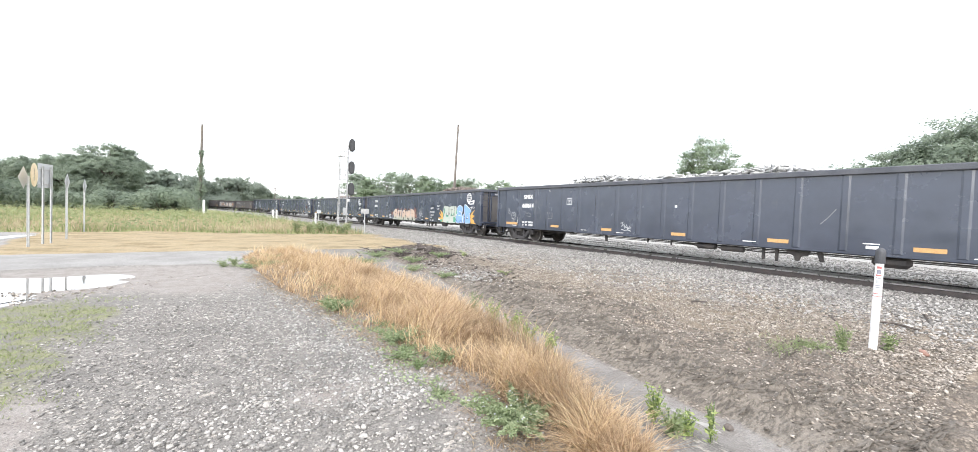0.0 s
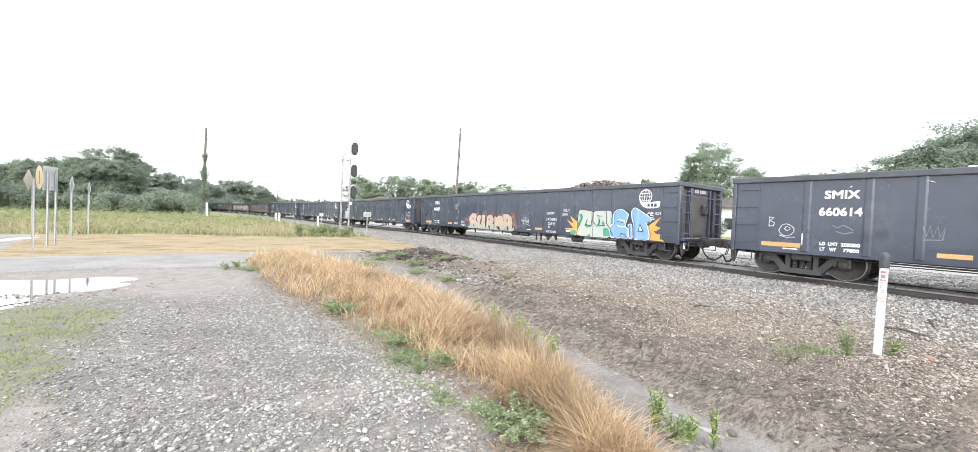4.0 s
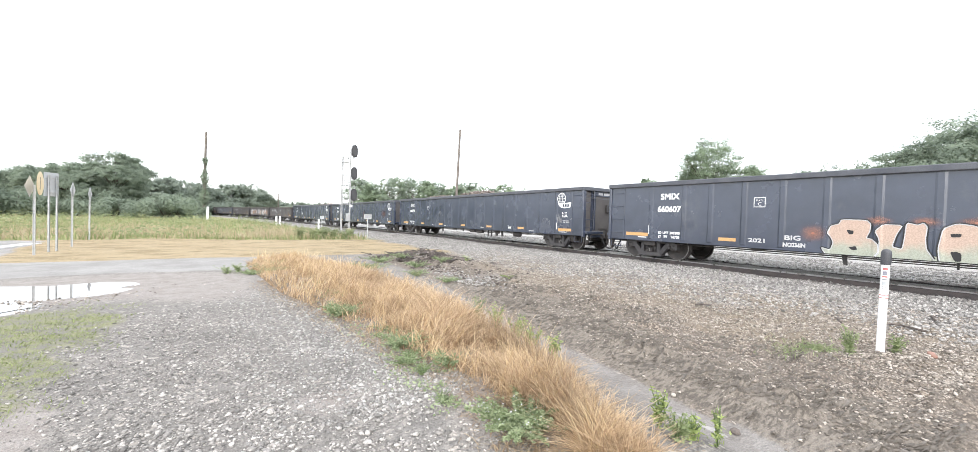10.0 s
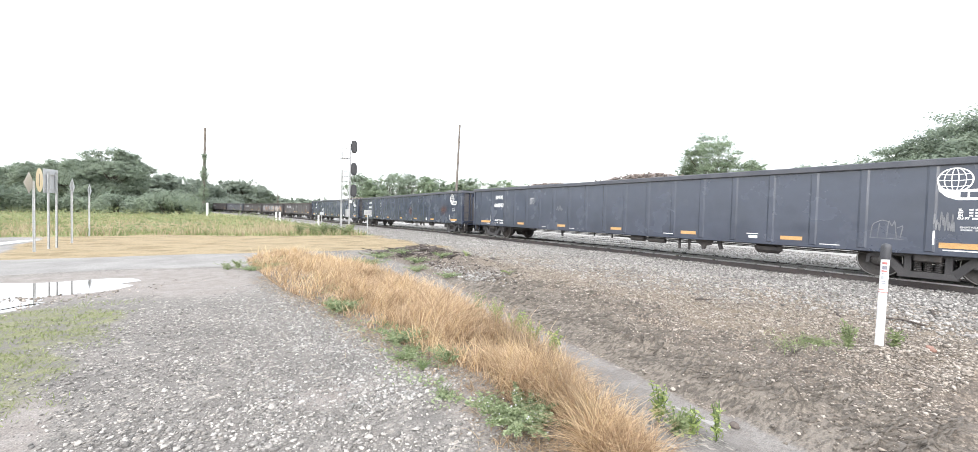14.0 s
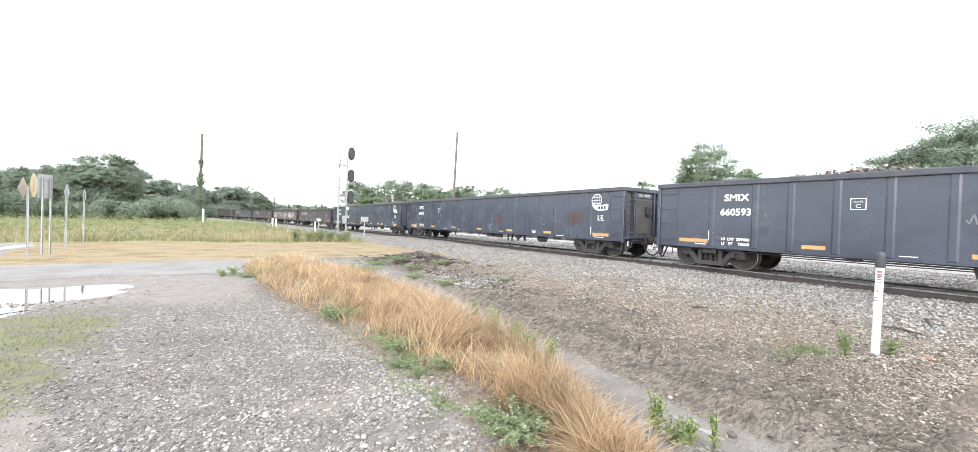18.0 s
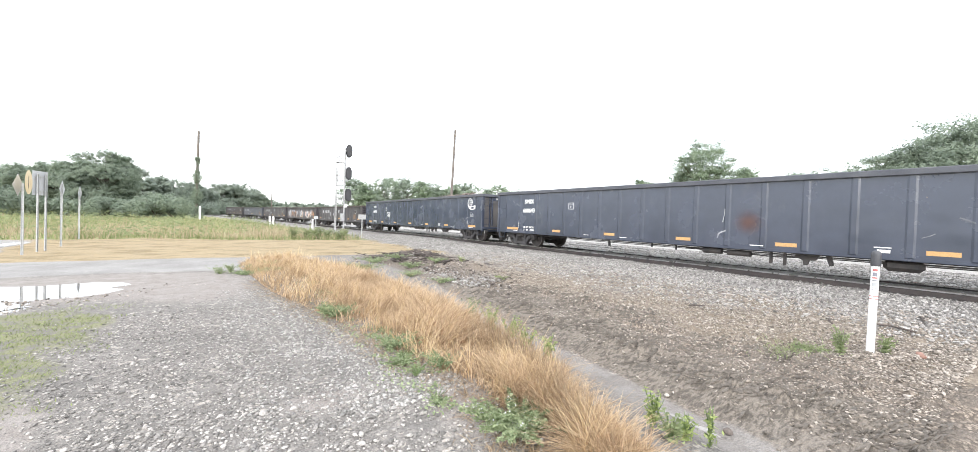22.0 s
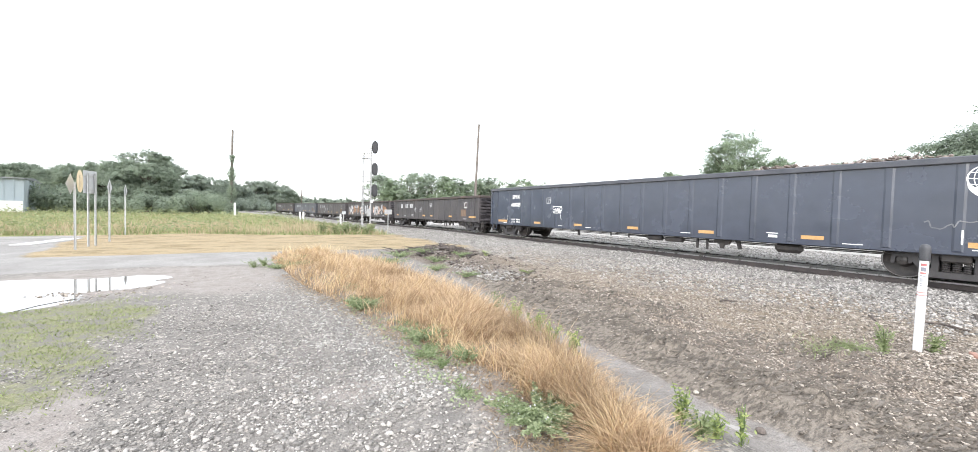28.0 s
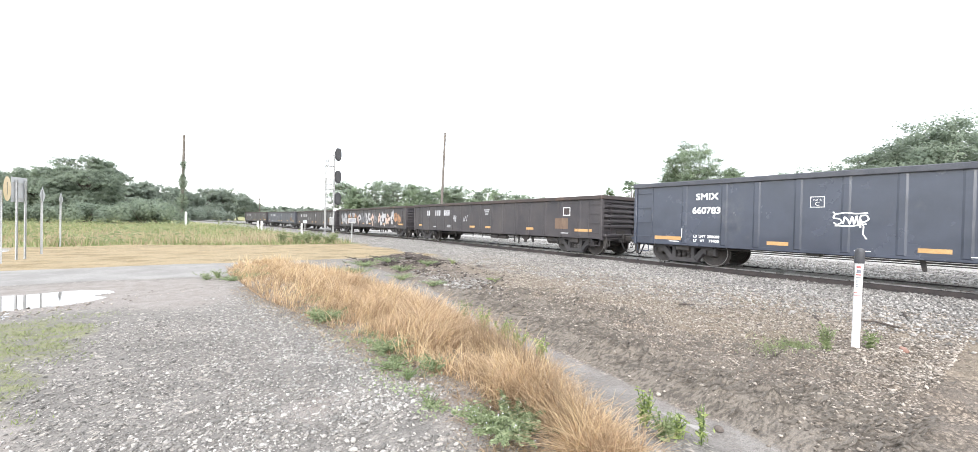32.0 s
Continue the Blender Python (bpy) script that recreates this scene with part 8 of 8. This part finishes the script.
def build_houses():
    # Metal shed far beyond the meadow.
    shed = empty("metal_shed", pose(-39.2, 79, -0.1, 0, 0, 12), "pale blue corrugated metal warehouse behind the meadow", "warehouse")
    part("wall", Form().box(-16, 14.7, -9, 9, 0, 4.3, 0.05), METAL_WALL, shed)
    part("base_wall", Form().box(-15.9, 14.6, -9.1, -9.0, 0, 1.55), SIDING, shed, "white lower wall")
    part("doorway", Form().box(11.6, 12.6, -9.14, -9.08, 0, 1.5), DARK_GLASS, shed, "dark open doorway")
    for i in range(39):
        part("rib", Form().box(-15.8 + i * 0.8, -15.72 + i * 0.8, -9.06, -9.0, 1.56, 4.3), METAL_WALL, shed)
    part("roof", Form().prism([(-9.4, 4.3), (9.4, 4.3), (9.4, 4.42), (0, 4.75), (-9.4, 4.42)], -16.1, 14.8), METAL_ROOF, shed, "grey metal roof")
    part("door", Form().box(8.0, 11.0, -9.15, -9.0, 0, 2.4, 0.02), POST, shed, "white roller door")
    house = empty("white_house", pose(58, 24, -0.1, 0, 0, 20), "white sided house with a grey roof across the street", "house")
    part("wall", Form().box(-5, 5, -4, 4, 0, 4.2, 0.03), SIDING, house)
    part("roof", Form().prism([(-4.6, 4.1), (4.6, 4.1), (0, 6.4)], -5.5, 5.5), SHINGLE, house, "grey shingle roof")
    for x in (-5.05,):
        for y in (-2.4, 0.0, 2.4):
            w = part("window", Form().box(-5.06, -4.98, y - 0.55, y + 0.55, 1.3, 2.9, 0.01), POST, house, "white window frame")
            part("pane", Form().box(-5.08, -5.061, y - 0.45, y + 0.45, 1.4, 2.8), DARK_GLASS, w)
    d = empty("diamond_street_sign", pose(33.9, 13.3, 0.0), "pale diamond street sign beyond the tracks", "road sign")
    part("post", Form().box(-0.03, 0.03, -0.03, 0.03, 0, 2.4), GALV, d)
    k = 0.26
    part("panel", Form().add([(-0.04, 0, 2.3 - k), (-0.04, k, 2.3), (-0.04, 0, 2.3 + k), (-0.04, -k, 2.3), (-0.06, 0, 2.3 - k), (-0.06, k, 2.3), (-0.06, 0, 2.3 + k), (-0.06, -k, 2.3)], [(0, 1, 2, 3), (4, 7, 6, 5), (0, 4, 5, 1), (1, 5, 6, 2), (2, 6, 7, 3), (3, 7, 4, 0)]), SIGN_BACK, d)


PALE_SIGN = mat("faded_white_sign", (0.34, 0.34, 0.335), (0.43, 0.43, 0.42), 3.0, 0.6, bump=0.03)

# ---- trees ----


def tree(name, x, y, height, radius, base, n, leaf, seed, material, label, lobes=16, trunk_r=0.28):
    """A tree: tapered trunk, limbs to each lobe of the crown, and many small leaves round the lobes."""
    rng = np.random.default_rng(seed)
    root = empty(name, pose(x, y, float(ground_z(x, y)) - 0.1), label, "tree")
    mid = np.array([0, 0, (base + height) / 2])
    half = np.array([radius, radius, (height - base) / 2])
    centres, sizes = [], []
    lobes = lobes * 2
    for i in range(lobes):
        d = rng.normal(size=3)
        d /= np.linalg.norm(d)
        k = 0.42 + 0.45 * rng.random()
        c = mid + d * half * k
        c[2] = max(c[2], base + 0.2 * (height - base))
        centres.append(c)
        sizes.append(radius * (0.17 + 0.17 * rng.random()) * (1.45 if leaf > 0.2 else 1.0))
    centres, sizes = np.array(centres), np.array(sizes)
    wood = Form()
    top = Vector((0, 0, base + (height - base) * 0.45))
    bend = [Vector((rng.normal() * 0.12, rng.normal() * 0.12, top.z * t)) for t in (0.3, 0.6, 1.0)]
    spine = [Vector((0, 0, 0))] + bend
    for i, (a, b) in enumerate(zip(spine, spine[1:])):
        wood.tube(a, b, trunk_r * (1 - 0.25 * i), trunk_r * (0.75 - 0.25 * i), 9, False)
    for c in centres:
        start = spine[2].lerp(spine[3], rng.random())
        elbow = start.lerp(Vector(c), 0.5) + Vector((0, 0, 0.25))
        wood.tube(start, elbow, trunk_r * 0.32, trunk_r * 0.18, 6, False)
        wood.tube(elbow, Vector(c), trunk_r * 0.18, trunk_r * 0.06, 5, False)
    part("trunk", wood, BARK, root, smooth=True)
    # Leaves sit in sprays round the twig tips of each lobe.
    sprays = max(lobes * 6, n // 22)
    pick = rng.choice(lobes, sprays, p=sizes ** 2 / (sizes ** 2).sum())
    d = rng.normal(size=(sprays, 3))
    d /= np.linalg.norm(d, axis=1, keepdims=True)
    d[:, 2] = np.where(d[:, 2] < -0.6, -d[:, 2] * 0.6, d[:, 2])
    tips = centres[pick] + d * (sizes[pick] * (0.72 + 0.42 * rng.random(sprays)))[:, None] * np.array([1, 1, 0.85])
    at = rng.integers(0, sprays, n)
    d = d[at]
    p = tips[at] + rng.normal(size=(n, 3)) * (sizes[pick][at] * 0.16)[:, None] * np.array([1, 1, 0.6])
    inner = rng.random(n) < 0.25
    p = np.where(inner[:, None], centres[pick][at] + (p - centres[pick][at]) * 0.68, p)
    p[:, 2] *= height / np.quantile(p[:, 2], 0.998)
    v, q = leaf_cards(p, leaf * (0.6 + 0.8 * rng.random(n)), rng, 0.25, 1.25, d * 0.7 + (p - mid) / (half * 2.2) + np.array([0, 0, 0.55]))
    part("crown", array_mesh("crown", v, q, material), None, root, "crown of dense green leaves")
    return root


def shrub(name, x, y, height, radius, n, leaf, seed, material, label):
    rng = np.random.default_rng(seed)
    root = empty(name, pose(x, y, float(ground_z(x, y)) - 0.1), label, "shrub")
    wood = Form()
    for i in range(7):
        a = rng.random() * math.tau
        wood.tube((0, 0, 0), (math.cos(a) * radius * 0.5, math.sin(a) * radius * 0.5, height * 0.7), 0.06, 0.02, 5, False)
    part("stem", wood, BARK, root)
    c = np.stack([rng.normal(size=9) * radius * 0.45, rng.normal(size=9) * radius * 0.45, height * (0.3 + 0.4 * rng.random(9))], -1)
    pick = rng.integers(0, 9, n)
    d = rng.normal(size=(n, 3))
    d /= np.linalg.norm(d, axis=1, keepdims=True)
    p = c[pick] + d * (height * 0.34 * (0.6 + 0.5 * rng.random((n, 1))))
    p[:, 2] = np.abs(p[:, 2])
    v, q = leaf_cards(p, leaf * (0.6 + 0.8 * rng.random(n)), rng, 0.25, 1.25, d * 0.8 + np.array([0, 0, 0.6]))
    part("foliage", array_mesh("foliage", v, q, material), None, root)
    return root


def build_trees():
    away = lambda dx, dist: (dx * dist, math.sqrt(1 - dx * dx) * dist)
    # Left of the line, beyond the meadow: a big rounded crown with lower woods on both sides.
    for dx, dist, h, r, seed in ((-0.178, 97, 10.7, 4.4, 1), (-0.15, 95, 11.1, 5.2, 2), (-0.127, 97, 10.6, 3.8, 3), (-0.207, 104, 8.6, 4.4, 4), (-0.234, 112, 9.5, 4.6, 5), (-0.258, 116, 7.8, 4.2, 6), (-0.282, 118, 8.8, 5.0, 7), (-0.31, 118, 8.6, 5.2, 8), (-0.355, 118, 9.4, 6.0, 22), (-0.42, 116, 9.8, 6.0, 23), (-0.47, 114, 10.2, 6.0, 24)):
        x, y = away(dx, dist)
        tree("tree", x, y, h, r, 0.8, 38000, 0.12, seed, LEAF, "broad leafy tree beyond the meadow", 26, 0.35)
    for dx, dist, h, r, seed in ((-0.098, 138, 9.4, 4.2, 15), (-0.076, 142, 10.3, 5.0, 9), (-0.05, 152, 10.6, 5.4, 10), (-0.026, 165, 10.6, 5.4, 11), (-0.002, 172, 9.6, 5.4, 18), (0.024, 185, 12.0, 5.4, 12), (0.05, 190, 13.2, 6.4, 13), (0.076, 200, 12.0, 5.6, 14), (0.098, 208, 9.4, 4.6, 16)):
        x, y = away(dx, dist)
        tree("tree", x, y, h, r, 0.4, 11000, 0.26, seed, LEAF_FAR, "leafy tree in the wood behind the bend", 22, 0.3)
    for i in range(18):
        dx, dist = -0.46 + 0.024 * i, 88 + 6 * math.sin(i * 2.2)
        x, y = away(dx, dist)
        if dx > -0.33 or dx < -0.44:
            shrub("shrub", x, y, 3.2 + 1.2 * math.sin(i * 1.7), 3.6, 4500, 0.16, 40 + i, LEAF, "leafy shrub at the foot of the wood")
    for i in range(9):
        x, y = away(-0.105 + 0.02 * i, 128 + 5 * i)
        shrub("shrub", x, y, 4.2 + 0.8 * math.sin(i * 2.1), 4.4, 3800, 0.2, 160 + i, LEAF_FAR, "leafy shrub under the wood behind the bend")
    # Beyond the bend and behind the train.
    for i in range(13):
        dx, dist = 0.11 + 0.016 * i, 330 + 20 * math.sin(i)
        x, y = away(dx, dist)
        tree("tree", x, y, 8.8 + 1.6 * math.sin(i * 2.3), 9.0, 0.2, 2500, 0.8, 60 + i, LEAF_FAR, "distant tree on the skyline", 14, 0.3)
    heights = (13.2, 14.4, 12.0, 14.0, 14.8, 14.6, 13.4, 13.6, 12.6, 13.0, 12.8, 12.6, 13.2, 12.2, 12.0, 11.2)
    for i, h in enumerate(heights):
        if i == 0:
            continue
        dx, dist = 0.262 + 0.0275 * i, 134 + 7 * math.sin(i * 1.9)
        x, y = away(dx, dist)
        tree("tree", x, y, h, 5.4 + 0.8 * math.sin(i * 2.7), 0.3, 7000, 0.24, 80 + i, (LEAF_LIGHT, LEAF)[i % 2], "leafy tree in the row beyond the tracks", 22, 0.28)
    for dx, dist, h, r, n, seed in ((0.888, 62, 13.2, 5.0, 17000, 101), (0.862, 64, 8.8, 3.4, 7000, 102), (0.914, 63, 9.2, 3.8, 8000, 103), (0.826, 70, 8.8, 2.4, 4000, 104), (0.8, 74, 8.2, 2.4, 4000, 105)):
        x, y = away(dx, dist)
        tree("tree", x, y, h, r, 1.2, int(n * 2.6), 0.085, seed, LEAF_LIGHT, "full leafy tree beyond the train", 26, 0.3)
    for dx, dist, h, r, n, seed in ((0.938, 74, 9.0, 4.0, 7000, 118), (0.952, 66, 8.6, 4.0, 8000, 110), (0.968, 56, 7.9, 4.0, 10000, 111), (0.979, 48, 7.3, 3.8, 12000, 112), (0.988, 45, 8.3, 4.0, 14000, 113), (0.9955, 43, 9.2, 4.4, 15000, 114), (1.0, 44, 9.4, 4.5, 12000, 115), (0.9965, 52, 10.4, 4.5, 9000, 116), (0.975, 62, 8.2, 4.0, 8000, 117)):
        x, y = away(min(dx, 0.99999), dist)
        if seed == 115:
            y = -4.0
        tree("tree", x, y, h, r, 0.6, int(n * 2.2), 0.085, seed, LEAF, "dense leafy tree behind the brick wall", 30, 0.3)
    for i in range(9):
        shrub("shrub", 33 + 4.5 * (i % 3) + i, 17 - 2.4 * i, 2.3 + 0.4 * math.sin(i), 2.0, 11000, 0.07, 130 + i, LEAF, "dark green shrub behind the brick wall")


def build_litter():
    """Small loose things lying on the trackside gravel."""
    g = lambda x, y: float(ground_z(x, y))
    x, y = 7.73, 1.05
    tagged(new("brick_fragment", Form().box(-0.07, 0.07, -0.035, 0.035, 0.0, 0.045, 0.012, pose(x, y, g(x, y) + 0.005, 6, -8, 25)).mesh("brick_fragment", BRICK)), "broken reddish brick fragment on the gravel", "brick")
    x, y = 3.74, 2.2
    tagged(new("white_stone", Form().lathe([(0.008, -0.008), (0.022, 0.0), (0.026, 0.012), (0.016, 0.024), (0.004, 0.027)], "z", 9, (x, y, g(x, y) + 0.005)).mesh("white_stone", STONE)), "single pale stone lying on the wet mud", "stone")
    x, y = 3.56, 1.55
    tagged(new("mud_lump", Form().lathe([(0.015, -0.015), (0.04, 0.0), (0.036, 0.018), (0.02, 0.032), (0.006, 0.036)], "z", 9, (x, y, g(x, y) + 0.005)).mesh("mud_lump", HEAP)), "dark lump of mud beside the ditch", "mud")
    for x, y, l, a in ((8.9, 2.3, 0.42, 20), (9.3, 1.55, 0.5, 70), (8.1, 4.2, 0.35, -30), (10.4, 1.4, 0.45, 10)):
        form = Form().path([(-l / 2, 0, 0.02), (-l / 6, 0.03, 0.035), (l / 5, -0.01, 0.03), (l / 2, 0.04, 0.02)], 0.016, 6).tube((l / 5, -0.01, 0.03), (l / 3, -0.1, 0.04), 0.01, 0.004, 5)
        stick = new("stick", form.mesh("stick", HEAP))
        stick.matrix_basis = pose(x, y, g(x, y) + 0.012, 0, 0, a)
        tagged(stick, "dark dead stick lying on the ballast shoulder", "stick", "sticks beside the track")


def build_grass_tuft(x, y, n, label):
    """A low tuft of arching green blades."""
    own = np.random.default_rng(int(x * 100))
    px, py = x + 0.2 * own.normal(size=n), y + 0.14 * own.normal(size=n)
    ob = blades("grass_tuft", px, py, ground_z(px, py) - 0.005, 0.04 + 0.08 * own.random(n), 0.007 + 0.005 * own.random(n), 0.5 + 1.2 * own.random(n), FEATHERY, label, "grass", curl=1.0)


build_litter()
build_grass_tuft(6.3, 2.05, 200, "low tuft of green grass on the trackside gravel")
build_grass_tuft(6.5, 1.86, 110, "low tuft of green grass on the trackside gravel")
build_marker_post(7.06, 1.41)
build_signs()
build_signal(10.9, 40.1)
build_small_posts()
build_poles()
build_brick_gate()
build_houses()
build_trees()

# ---- what moves ----
# Metres that the train has run, second by second.
RUN = [0.0, 2.96, 5.91, 8.86, 11.78, 14.69, 17.58, 20.45, 23.28, 26.09, 28.91, 31.73, 34.58, 37.47, 40.4, 43.39, 46.42, 49.46, 52.48, 55.52, 58.58, 61.66, 64.71, 67.77, 70.86, 73.96, 77.05, 80.1, 83.15, 86.16, 89.15, 92.1, 95.03]


def run_at(t):
    return float(np.interp(t, range(33), RUN))


def car_pose(s, reach):
    """A car whose trucks stand on the line, reach metres before and behind s."""
    a, b = track_point(s - reach)[0], track_point(s + reach)[0]
    d = b - a
    return Matrix.Translation((a + b) / 2) @ Matrix.Rotation(math.atan2(-d.x, d.y), 4, "Z") @ Matrix.Rotation(math.atan2(d.z, math.hypot(d.x, d.y)), 4, "X")


def motions():
    for cars, centres, reach in ((black_cars, CAR_CENTRES, 8.34), (brown_cars, BROWN_CENTRES, 6.6)):
        for car, centre in zip(cars, centres):
            walk(car, [(t, car_pose(centre - RUN[t], reach)) for t in range(33)])
    for car in black_cars + brown_cars[:1]:
        for truck in [o for o in car.children if o.name.startswith("truck")]:
            for axle in [o for o in truck.children if o.name.startswith("wheelset")]:
                y = axle.location.y
                walk(axle, [(i / 5, pose(0, y, 0.419, math.degrees(run_at(i / 5) / 0.419), 0, 0)) for i in range(161)])


motions()
